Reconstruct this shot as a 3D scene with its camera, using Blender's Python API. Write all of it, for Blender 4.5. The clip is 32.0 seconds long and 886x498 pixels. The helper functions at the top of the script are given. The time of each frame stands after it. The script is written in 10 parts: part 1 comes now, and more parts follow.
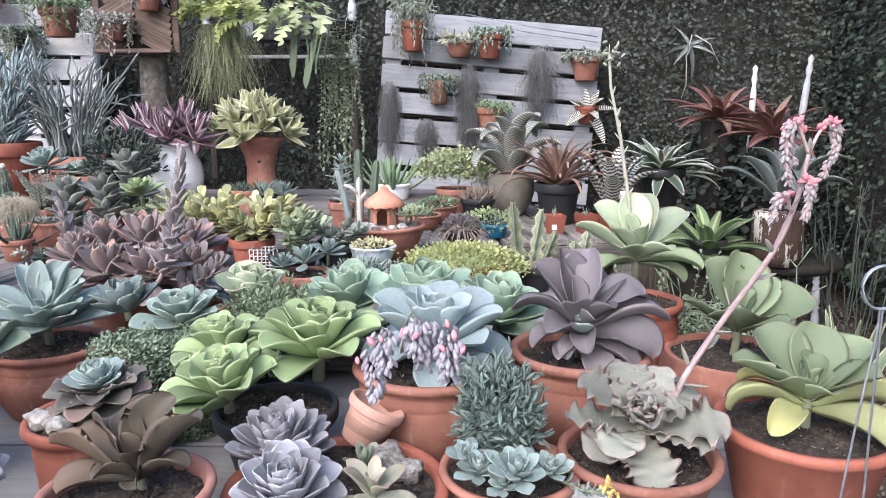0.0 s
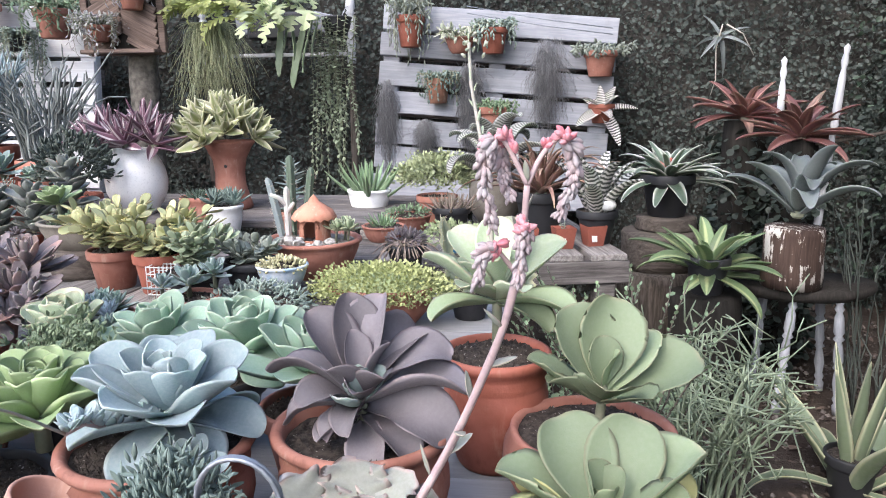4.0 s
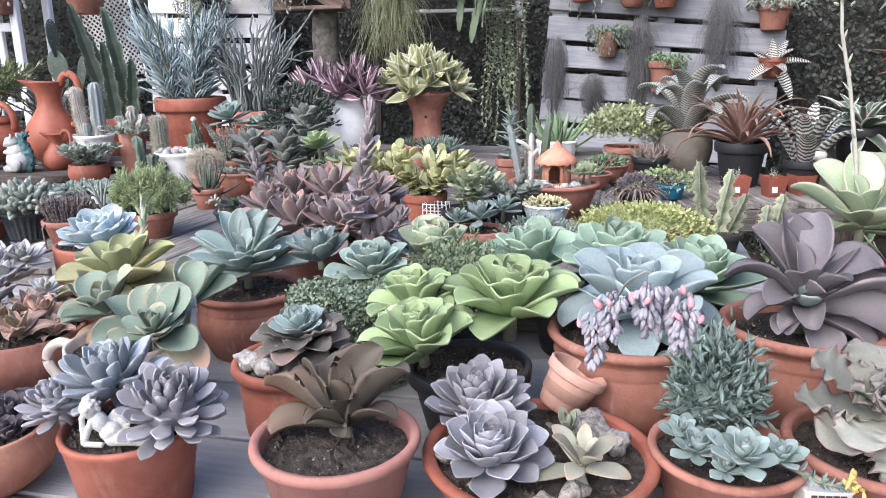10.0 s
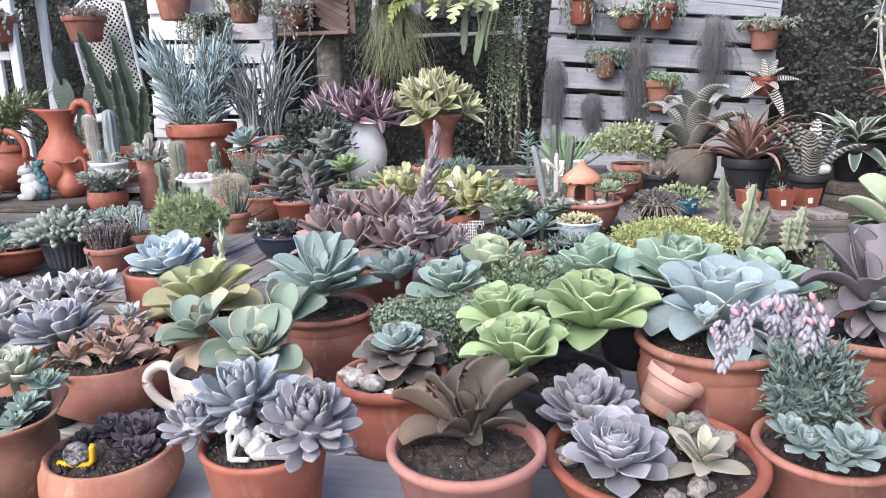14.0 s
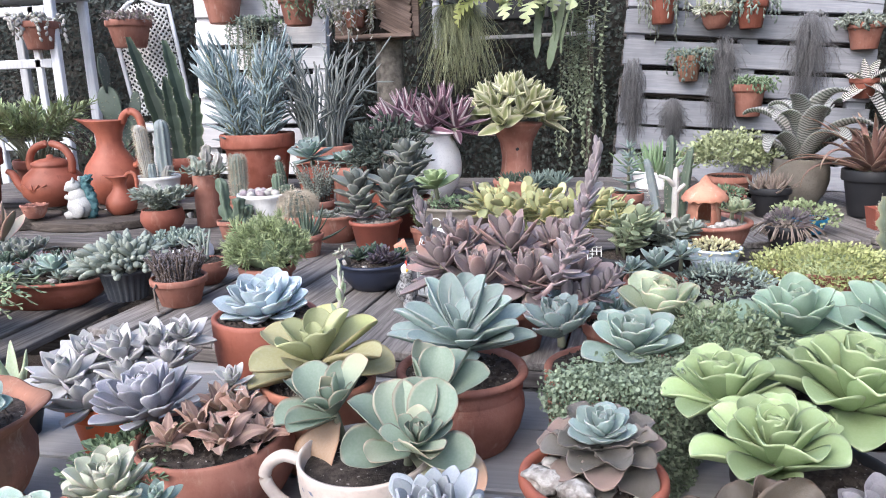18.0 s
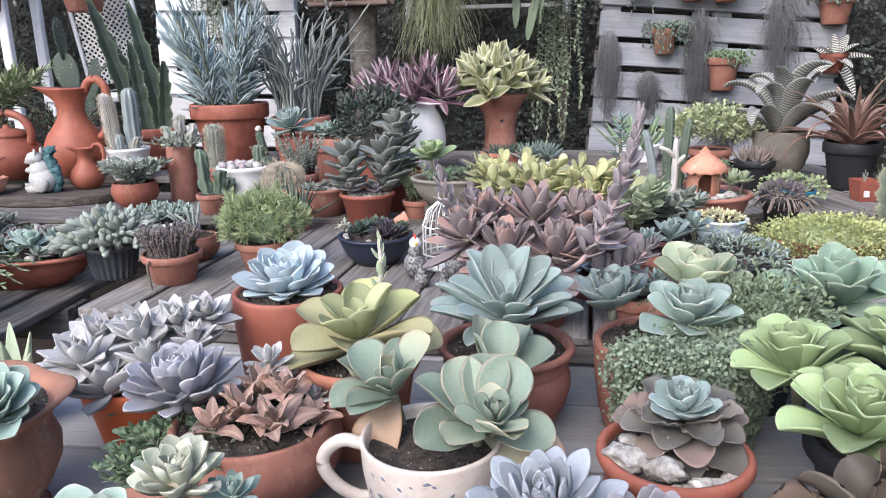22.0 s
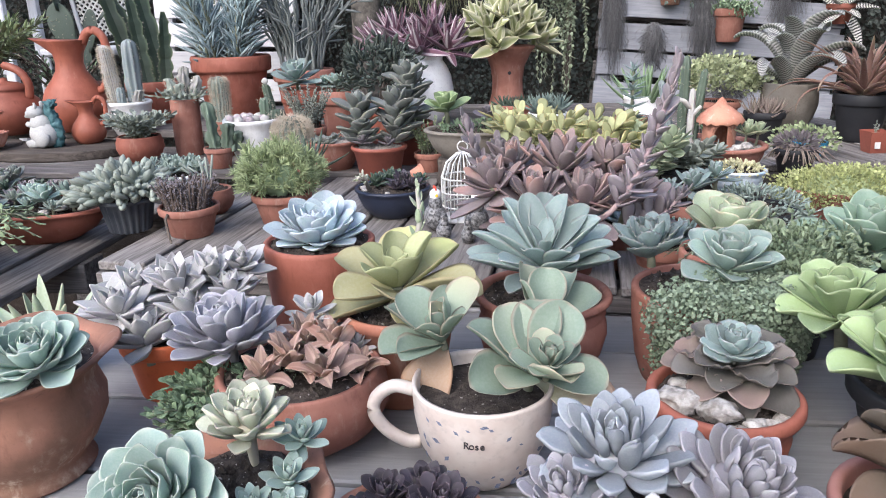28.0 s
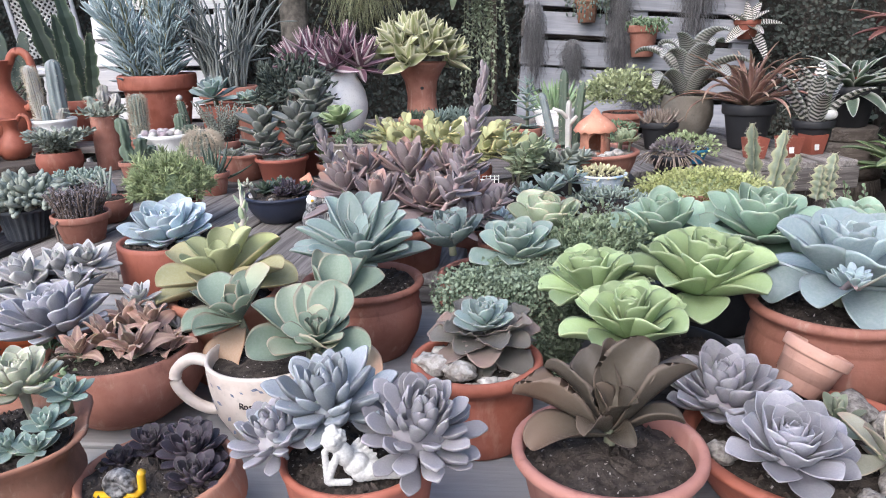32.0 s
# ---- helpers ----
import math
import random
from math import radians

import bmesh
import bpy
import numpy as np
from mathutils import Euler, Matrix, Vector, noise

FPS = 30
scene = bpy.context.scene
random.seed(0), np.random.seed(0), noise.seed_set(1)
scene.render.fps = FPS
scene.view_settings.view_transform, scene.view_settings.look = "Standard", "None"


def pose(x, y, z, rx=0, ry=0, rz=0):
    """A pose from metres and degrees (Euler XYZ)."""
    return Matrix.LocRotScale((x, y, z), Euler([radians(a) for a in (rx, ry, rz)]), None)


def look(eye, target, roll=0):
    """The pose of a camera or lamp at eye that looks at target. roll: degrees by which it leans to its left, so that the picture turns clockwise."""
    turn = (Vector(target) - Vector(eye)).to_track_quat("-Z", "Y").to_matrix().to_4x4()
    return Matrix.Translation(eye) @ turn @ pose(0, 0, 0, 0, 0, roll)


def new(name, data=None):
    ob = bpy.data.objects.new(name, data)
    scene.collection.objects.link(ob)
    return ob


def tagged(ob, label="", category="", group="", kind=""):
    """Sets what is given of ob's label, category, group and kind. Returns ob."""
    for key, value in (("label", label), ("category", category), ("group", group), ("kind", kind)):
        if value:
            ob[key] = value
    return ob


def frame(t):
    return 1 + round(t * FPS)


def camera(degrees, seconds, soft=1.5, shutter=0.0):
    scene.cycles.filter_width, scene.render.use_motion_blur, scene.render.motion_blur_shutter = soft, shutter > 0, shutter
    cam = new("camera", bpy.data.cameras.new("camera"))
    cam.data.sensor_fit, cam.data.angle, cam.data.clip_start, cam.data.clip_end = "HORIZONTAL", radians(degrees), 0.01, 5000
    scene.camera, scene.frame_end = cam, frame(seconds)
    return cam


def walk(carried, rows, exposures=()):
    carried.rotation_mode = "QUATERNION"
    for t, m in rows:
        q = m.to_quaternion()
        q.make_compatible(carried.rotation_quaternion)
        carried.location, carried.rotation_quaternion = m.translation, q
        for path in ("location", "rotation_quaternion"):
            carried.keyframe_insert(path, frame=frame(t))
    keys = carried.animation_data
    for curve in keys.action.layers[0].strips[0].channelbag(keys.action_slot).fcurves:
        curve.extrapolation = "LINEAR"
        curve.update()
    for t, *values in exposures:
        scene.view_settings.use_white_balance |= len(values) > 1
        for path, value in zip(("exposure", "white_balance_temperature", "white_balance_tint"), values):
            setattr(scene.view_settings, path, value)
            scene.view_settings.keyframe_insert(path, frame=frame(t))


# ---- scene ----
cam = camera(62.6, 32.0, 1.0)
METRES, EYE, TILT, LEAN, TURN = 3.6, 1.15, 2.5, 5.0, 0.0
ROWS = [
    (0.0, 0.0, 0.0, 0.0, 1.22, -14.12, -4.87),
    (0.5, 0.0337, 0.0034, 0.0009, 1.25, -14.23, -4.86),
    (1.0, 0.0567, 0.011, -0.0, -1.6, -15.56, -4.23),
    (1.5, 0.065, 0.0387, -0.0021, -4.3, -15.88, -4.82),
    (2.0, 0.0632, 0.0672, 0.0004, -5.32, -14.68, -4.09),
    (2.5, 0.0684, 0.0778, 0.0004, -2.35, -15.3, -3.31),
    (3.0, 0.0895, 0.0852, 0.004, 2.76, -15.0, -4.26),
    (3.5, 0.1106, 0.0867, 0.0064, 6.19, -14.91, -4.58),
    (4.0, 0.1222, 0.0895, 0.0076, 7.72, -14.77, -4.09),
    (4.5, 0.1264, 0.0891, 0.0118, 8.42, -12.94, -3.58),
    (6.5, 0.0662, 0.0637, 0.0083, 2.93, -11.95, -2.96),
    (7.0, 0.0619, 0.0455, 0.0066, 4.25, -12.29, -4.17),
    (7.5, 0.0697, 0.0243, 0.0052, 6.68, -14.46, -4.23),
    (8.0, 0.064, 0.0133, 0.0055, 8.83, -14.96, -3.76),
    (8.5, 0.0347, 0.0069, 0.0042, 9.34, -14.45, -2.73),
    (9.0, 0.0013, 0.0004, 0.0006, 9.74, -15.49, -2.26),
    (9.5, -0.018, -0.0013, -0.0038, 10.79, -16.59, -3.0),
    (10.0, -0.0259, 0.0114, -0.007, 12.56, -18.17, -3.71),
    (10.5, -0.0291, 0.0364, -0.0069, 14.78, -17.33, -4.74),
    (11.0, -0.0344, 0.0475, -0.0053, 14.59, -16.57, -4.45),
    (11.5, -0.0526, 0.0456, -0.0046, 10.19, -15.96, -2.81),
    (12.0, -0.0769, 0.0412, -0.0071, 7.06, -15.74, -2.62),
    (12.5, -0.087, 0.0336, -0.0078, 6.09, -15.87, -2.8),
    (13.0, -0.0817, 0.0208, -0.009, 7.01, -15.47, -3.58),
    (13.5, -0.078, 0.0008, -0.0078, 8.42, -16.66, -3.59),
    (14.0, -0.0771, -0.0159, -0.0053, 10.03, -16.54, -3.11),
    (14.5, -0.0911, -0.0179, -0.0057, 9.07, -15.88, -2.16),
    (16.5, -0.143, 0.0022, -0.0141, 8.73, -17.52, -1.56),
    (17.0, -0.1372, 0.0328, -0.0144, 11.83, -16.84, -3.26),
    (17.5, -0.1371, 0.0449, -0.0152, 12.6, -18.16, -3.0),
    (18.0, -0.1586, 0.0535, -0.0133, 11.62, -16.25, -2.6),
    (18.5, -0.1794, 0.0608, -0.0132, 10.03, -14.72, -1.96),
    (19.0, -0.1899, 0.061, -0.0127, 8.41, -13.6, -2.33),
    (19.5, -0.1955, 0.0615, -0.0144, 7.81, -13.42, -1.88),
    (20.0, -0.1957, 0.0633, -0.0139, 7.7, -13.45, -2.15),
    (20.5, -0.1964, 0.0622, -0.0147, 7.64, -13.58, -2.7),
    (21.0, -0.198, 0.0613, -0.017, 7.72, -15.04, -2.92),
    (21.5, -0.2005, 0.0597, -0.0202, 7.44, -16.69, -3.37),
    (22.0, -0.2035, 0.0607, -0.0222, 7.5, -17.92, -3.44),
    (22.5, -0.2068, 0.0633, -0.0244, 7.81, -18.86, -3.57),
    (23.0, -0.2113, 0.0672, -0.0281, 8.14, -20.33, -3.68),
    (23.5, -0.2163, 0.0678, -0.03, 9.61, -20.88, -4.24),
    (24.0, -0.22, 0.0726, -0.0319, 11.08, -22.35, -3.77),
    (24.5, -0.2189, 0.098, -0.0302, 13.91, -22.58, -2.75),
    (25.0, -0.2197, 0.1133, -0.03, 15.32, -22.35, -3.44),
    (25.5, -0.2346, 0.113, -0.0283, 11.56, -21.32, -2.8),
    (27.5, -0.235, 0.0664, -0.0274, 7.59, -20.61, -3.38),
    (28.0, -0.2245, 0.0588, -0.0282, 6.58, -21.16, -3.45),
    (28.5, -0.2193, 0.0548, -0.029, 5.55, -21.09, -3.46),
    (29.0, -0.2162, 0.049, -0.0284, 6.11, -20.96, -3.95),
    (29.5, -0.2178, 0.045, -0.0265, 4.08, -19.4, -3.21),
    (30.0, -0.2259, 0.0383, -0.0258, 1.97, -19.4, -2.37),
    (30.5, -0.2233, 0.0294, -0.0254, 1.22, -18.85, -2.26),
    (31.0, -0.1949, 0.0245, -0.0231, 3.32, -18.61, -3.54),
    (31.5, -0.1654, 0.0226, -0.023, 6.01, -18.63, -3.79),
    (32.0, -0.144, 0.0278, -0.0217, 4.97, -19.73, -3.08),
]
walk(cam, [(t, pose(0, 0, EYE, TILT, LEAN, TURN) @ pose(METRES * x, METRES * y, METRES * z, 90 + pitch, roll, yaw)) for t, x, y, z, yaw, pitch, roll in ROWS], [(0.0, 1.47, 5980, 12), (4.5, 1.58, 5980, 12), (8.0, 1.53, 5980, 12), (12.0, 1.44, 5980, 12), (17.0, 1.44, 5980, 12), (22.0, 1.32, 5980, 12), (32.0, 1.25, 5980, 12)])

# ---- light: an overcast day, open sky over a walled yard ----
world = bpy.data.worlds.new("sky")
scene.world = world
world.use_nodes = True
wn = world.node_tree
sky = wn.nodes.new("ShaderNodeTexSky")
sky.sky_type, sky.sun_disc = "NISHITA", False
sky.sun_elevation, sky.sun_rotation = radians(45), radians(207)
sky.air_density, sky.dust_density, sky.ozone_density = 1.0, 4.0, 1.0
wn.links.new(sky.outputs[0], wn.nodes["Background"].inputs[0])
wn.nodes["Background"].inputs[1].default_value = 0.15
sun = new("sun", bpy.data.lights.new("sun", "SUN"))
sun.data.energy, sun.data.angle, sun.data.color = 0.5, radians(70), (1.0, 0.97, 0.93)
sun.matrix_world = look((-1.5, -3.0, 3.4), (0, 0, 0))


# ---- materials ----
class Nodes:
    """A small helper that builds one node material."""

    def __init__(self, name, rough=0.6, spec=0.4, metal=0.0):
        self.m = bpy.data.materials.new(name)
        self.m.use_nodes = True
        self.t = self.m.node_tree
        self.b = self.t.nodes["Principled BSDF"]
        self.b.inputs["Roughness"].default_value = rough
        self.b.inputs["Specular IOR Level"].default_value = spec
        self.b.inputs["Metallic"].default_value = metal

    def node(self, kind, **values):
        n = self.t.nodes.new(kind)
        for key, value in values.items():
            n.inputs[key].default_value = value
        return n

    def link(self, a, b):
        self.t.links.new(a, b)

    def coord(self, kind):
        return self.node("ShaderNodeTexCoord").outputs[kind]

    def noise(self, scale, detail=4.0, rough=0.55, where="Object", dist=0.0):
        n = self.node("ShaderNodeTexNoise", Scale=scale, Detail=detail, Roughness=rough, Distortion=dist)
        self.link(self.coord(where), n.inputs["Vector"])
        return n.outputs["Fac"]

    def ramp(self, fac, lo, hi, a=0.0, b=1.0):
        n = self.node("ShaderNodeMapRange")
        n.interpolation_type = "SMOOTHSTEP"
        for k, v in zip((1, 2, 3, 4), (lo, hi, a, b)):
            n.inputs[k].default_value = v
        self.link(fac, n.inputs[0])
        return n.outputs[0]

    def math(self, op, a, b=0.0):
        n = self.node("ShaderNodeMath")
        n.operation = op
        for i, v in enumerate((a, b)):
            if hasattr(v, "links"):
                self.link(v, n.inputs[i])
            else:
                n.inputs[i].default_value = v
        return n.outputs[0]

    def mix(self, fac, a, b, mode="MIX"):
        n = self.t.nodes.new("ShaderNodeMix")
        n.data_type, n.blend_type = "RGBA", mode
        for i, v in ((0, fac), (6, a), (7, b)):
            if hasattr(v, "links"):
                self.link(v, n.inputs[i])
            else:
                n.inputs[i].default_value = v if i == 0 else (*v, 1.0)
        return n.outputs[2]

    def random(self):
        return self.node("ShaderNodeObjectInfo").outputs["Random"]

    def shade(self, col, fac, lo, hi):
        """Makes the colour lighter or darker by a factor from lo to hi."""
        n = self.node("ShaderNodeHueSaturation")
        self.link(col, n.inputs["Color"])
        self.link(self.ramp(fac, 0.0, 1.0, lo, hi), n.inputs["Value"])
        return n.outputs[0]

    def bump(self, fac, strength=0.3, distance=0.002):
        n = self.node("ShaderNodeBump", Strength=strength, Distance=distance)
        self.link(fac, n.inputs["Height"])
        self.link(n.outputs[0], self.b.inputs["Normal"])

    def done(self, col):
        if hasattr(col, "links"):
            self.link(col, self.b.inputs["Base Color"])
        else:
            self.b.inputs["Base Color"].default_value = (*col, 1.0)
        return self.m


def leaf_mat(name, base, edge=None, tip=None, edge_at=0.82, rough=0.5, bloom=0.35, stripe=None, bands=None, old=None, island=False, thin=0.0, rim=0.55):
    """A fleshy leaf: margin, tip and heel tints along the leaf's own UV, waxy bloom, blemishes, a random shade for each leaf."""
    n = Nodes(name, rough, 0.28)
    grey = 0.2 * sum(base) / 3
    base = tuple(c * 0.84 + grey for c in base)
    uv = n.node("ShaderNodeSeparateXYZ")
    n.link(n.coord("UV"), uv.inputs[0])
    u = n.math("ABSOLUTE", n.math("SUBTRACT", n.math("MULTIPLY", uv.outputs[0], 2.0), 1.0))
    v = uv.outputs[1]
    pale = tuple(c * 0.55 + 0.45 * (sum(base) / 3 * 0.6 + c * 0.4) * 1.5 for c in base)
    col = n.mix(n.ramp(n.noise(24.0), 0.35, 0.7, 0.0, bloom), base, pale)
    col = n.mix(n.ramp(v, 0.0, 0.45, 0.35, 0.0), col, tuple(min(1, c * 1.5 + 0.04) for c in base))
    if stripe:
        col = n.mix(n.ramp(n.math("ADD", u, n.math("MULTIPLY", n.math("SUBTRACT", n.noise(60.0), 0.5), 0.25)), *stripe[1:]), col, stripe[0])
    if bands:
        w = n.node("ShaderNodeTexWave", Scale=bands[1], Distortion=2.5, Detail=2.0)
        w.bands_direction = "Y"
        n.link(n.coord("UV"), w.inputs["Vector"])
        n.link(n.math("ADD", n.math("MULTIPLY", n.random(), 20.0), 0.0), w.inputs["Phase Offset"])
        col = n.mix(n.ramp(w.outputs["Fac"], 0.42, 0.6), col, bands[0])
    if tip:
        col = n.mix(n.ramp(v, 0.7, 1.0, 0.0, 0.8), col, tip)
    if old:
        col = n.mix(n.math("MULTIPLY", n.ramp(n.random(), 0.45, 1.0, 0.0, 0.85), n.ramp(v, 0.25, 1.0)), col, old)
    # Leaf's own margin tint; where pale it also paints in rim light.
    if edge:
        m = n.math("MAXIMUM", n.ramp(u, edge_at - 0.06, 1.0), n.ramp(v, 0.94, 1.0))
        col = n.mix(n.math("MULTIPLY", m, rim if edge_at > 0.8 else 0.8), col, edge)
    spots = n.ramp(n.noise(150.0, 2.0), 0.66, 0.72, 0.0, 0.35)
    col = n.mix(spots, col, tuple(c * 0.45 + 0.03 for c in base))
    if island:
        r = n.node("ShaderNodeNewGeometry").outputs["Random Per Island"]
    else:
        r = n.random()
    col = n.shade(col, r, 0.72, 1.22)
    n.bump(n.noise(90.0, 5.0), 0.3, 0.0018)
    if not island and not thin:
        n.b.inputs["Subsurface Weight"].default_value = 0.35
        n.b.inputs["Subsurface Radius"].default_value = (0.7, 0.85, 0.6)
        n.b.inputs["Subsurface Scale"].default_value = 0.007
    n.link(n.ramp(n.noise(40.0), 0.3, 0.7, rough - 0.08, rough + 0.15), n.b.inputs["Roughness"])
    if thin:
        tr, mixer = n.node("ShaderNodeBsdfTranslucent"), n.node("ShaderNodeMixShader")
        n.link(col, tr.inputs[0])
        mixer.inputs[0].default_value = thin
        n.link(n.b.outputs[0], mixer.inputs[1])
        n.link(tr.outputs[0], mixer.inputs[2])
        n.link(mixer.outputs[0], n.t.nodes["Material Output"].inputs[0])
    return n.done(col)


def clay_mat(name, base, dark, pale, rough=0.8, lime=0.35, scale=14.0):
    """Fired clay with throwing marks, damp patches and lime bloom."""
    n = Nodes(name, rough, 0.3)
    col = n.mix(n.ramp(n.noise(scale), 0.3, 0.7), base, dark)
    col = n.mix(n.ramp(n.noise(scale * 2.3, 6.0, 0.7), 0.55, 0.8, 0.0, lime), col, pale)
    mp0 = n.node("ShaderNodeMapping")
    mp0.inputs["Scale"].default_value = (9.0, 9.0, 2.2)
    n.link(n.coord("Object"), mp0.inputs[0])
    runs = n.node("ShaderNodeTexNoise", Scale=4.0, Detail=5.0, Roughness=0.65)
    n.link(mp0.outputs[0], runs.inputs["Vector"])
    col = n.mix(n.ramp(runs.outputs["Fac"], 0.56, 0.74, 0.0, 0.3 + lime * 0.5), col, pale)
    col = n.mix(n.ramp(runs.outputs["Fac"], 0.44, 0.26, 0.0, 0.55), col, tuple(c * 0.6 for c in dark))
    col = n.mix(n.ramp(n.noise(220.0, 2.0), 0.6, 0.75, 0.0, 0.35), col, dark)
    col = n.shade(col, n.random(), 0.82, 1.16)
    mp = n.node("ShaderNodeMapping")
    mp.inputs["Scale"].default_value = (2.0, 2.0, 60.0)
    n.link(n.coord("Object"), mp.inputs[0])
    rings = n.node("ShaderNodeTexNoise", Scale=3.0, Detail=3.0)
    n.link(mp.outputs[0], rings.inputs["Vector"])
    n.bump(n.math("ADD", n.math("MULTIPLY", rings.outputs["Fac"], 0.7), n.noise(180.0, 4.0)), 0.35, 0.0015)
    return n.done(col)


def plain_mat(name, a, b, scale=20.0, rough=0.6, bump=0.2, fine=140.0, spec=0.35, dist=0.0015, metal=0.0):
    n = Nodes(name, rough, spec, metal)
    col = n.mix(n.ramp(n.noise(scale), 0.3, 0.7), a, b)
    col = n.mix(n.ramp(n.noise(fine, 3.0), 0.5, 0.75, 0.0, 0.35), col, tuple(c * 0.55 for c in a))
    col = n.shade(col, n.random(), 0.88, 1.1)
    n.bump(n.noise(fine, 5.0), bump, dist)
    return n.done(col)


def wood_mat(name, a, b, along="Y", rough=0.85, wear=None, wear_at=(0.55, 0.7), crack=0.5):
    """Weathered timber: stretched grain, checks, stains; wear is the colour that shows where the paint has gone."""
    n = Nodes(name, rough, 0.25)
    mp = n.node("ShaderNodeMapping")
    mp.inputs["Scale"].default_value = {"X": (1.2, 22, 22), "Y": (22, 1.2, 22), "Z": (22, 22, 1.2)}[along]
    off = n.node("ShaderNodeCombineXYZ")
    for i in range(3):
        n.link(n.math("MULTIPLY", n.random(), 31.0 + 7 * i), off.inputs[i])
    add = n.node("ShaderNodeVectorMath")
    n.link(n.coord("Object"), add.inputs[0])
    n.link(off.outputs[0], add.inputs[1])
    n.link(add.outputs[0], mp.inputs[0])
    g = n.node("ShaderNodeTexNoise", Scale=4.0, Detail=7.0, Roughness=0.65, Distortion=0.6)
    n.link(mp.outputs[0], g.inputs["Vector"])
    grain = g.outputs["Fac"]
    col = n.mix(n.ramp(grain, 0.35, 0.68), b, a)
    if wear:
        w = n.math("ADD", n.math("MULTIPLY", grain, 0.5), n.math("MULTIPLY", n.noise(9.0, 6.0, 0.7), 0.5))
        col = n.mix(n.ramp(w, *wear_at), col, wear)
    col = n.mix(n.ramp(n.noise(5.0), 0.45, 0.75, 0.0, 0.4), col, tuple(c * 0.5 for c in b))
    col = n.mix(n.ramp(grain, 0.3, 0.36, crack, 0.0), col, tuple(c * 0.3 for c in b))
    col = n.shade(col, n.random(), 0.78, 1.15)
    n.bump(grain, 0.5, 0.003)
    return n.done(col)


TERRA = clay_mat("terracotta", (0.35, 0.165, 0.125), (0.25, 0.105, 0.075), (0.47, 0.32, 0.26))
TERRA_PINK = clay_mat("pink_terracotta", (0.40, 0.20, 0.165), (0.34, 0.155, 0.125), (0.48, 0.30, 0.26), 0.65, 0.12)
TERRA_RED = clay_mat("terracotta_red", (0.335, 0.118, 0.082), (0.24, 0.078, 0.05), (0.44, 0.25, 0.19), 0.6, 0.15)
TERRA_JUG = clay_mat("polished_red_clay", (0.335, 0.112, 0.072), (0.25, 0.078, 0.048), (0.40, 0.20, 0.145), 0.5, 0.05)
TERRA_PALE = clay_mat("terracotta_pale", (0.50, 0.25, 0.17), (0.36, 0.15, 0.10), (0.56, 0.42, 0.34), 0.85, 0.6)
TERRA_OLD = clay_mat("terracotta_mossy", (0.33, 0.16, 0.11), (0.16, 0.09, 0.06), (0.45, 0.36, 0.28), 0.9, 0.6, 9.0)
TERRA_ORANGE = plain_mat("orange_plastic", (0.55, 0.13, 0.045), (0.48, 0.10, 0.035), 8.0, 0.5, 0.05)
PLASTIC_RED = plain_mat("red_brown_plastic", (0.27, 0.085, 0.058), (0.21, 0.066, 0.046), 9.0, 0.5, 0.05)
BLACK_POT = plain_mat("black_plastic", (0.018, 0.019, 0.022), (0.03, 0.03, 0.033), 9.0, 0.55, 0.1)
NAVY_POT = plain_mat("navy_glaze", (0.018, 0.024, 0.045), (0.028, 0.034, 0.055), 9.0, 0.35, 0.05)
SLATE_POT = plain_mat("slate_blue_ceramic", (0.075, 0.085, 0.105), (0.13, 0.14, 0.155), 22.0, 0.6, 0.1)
GREY_POT = plain_mat("grey_weathered_clay", (0.15, 0.132, 0.11), (0.22, 0.20, 0.17), 15.0, 0.85, 0.3)
WHITE_CERAMIC = plain_mat("white_glaze", (0.80, 0.80, 0.80), (0.85, 0.85, 0.84), 9.0, 0.3, 0.03, spec=0.5)
WHITE_MATT = plain_mat("white_chalky_paint", (0.74, 0.74, 0.73), (0.58, 0.58, 0.56), 18.0, 0.7, 0.2)
BLUE_PLASTIC = plain_mat("blue_plastic", (0.02, 0.16, 0.30), (0.03, 0.20, 0.36), 9.0, 0.45, 0.05)
BLUE_CERAMIC = plain_mat("pale_blue_glaze", (0.36, 0.50, 0.66), (0.72, 0.76, 0.80), 26.0, 0.3, 0.05, spec=0.5)
CUP_GLAZE = plain_mat("cream_glazed_ceramic", (0.62, 0.57, 0.52), (0.55, 0.48, 0.43), 30.0, 0.35, 0.1, 90.0, 0.5)
CUP_MOTIF = plain_mat("blue_grey_glaze_motif", (0.13, 0.16, 0.25), (0.22, 0.25, 0.33), 60.0, 0.4, 0.02)
INK = plain_mat("dark_lettering", (0.03, 0.025, 0.03), (0.05, 0.04, 0.04), 60.0, 0.6, 0.0)
def soil_mat_of(name):
    """Dark damp potting soil with fibre and white perlite specks."""
    n = Nodes(name, 0.95, 0.2)
    col = n.mix(n.ramp(n.noise(70.0), 0.35, 0.65), (0.036, 0.030, 0.026), (0.082, 0.068, 0.059))
    col = n.mix(n.ramp(n.noise(240.0, 3.0), 0.55, 0.7, 0.0, 0.7), col, (0.10, 0.085, 0.072))
    col = n.mix(n.ramp(n.noise(170.0, 1.0), 0.70, 0.73), col, (0.34, 0.32, 0.29))
    n.bump(n.noise(200.0, 6.0, 0.7), 1.0, 0.005)
    return n.done(col)


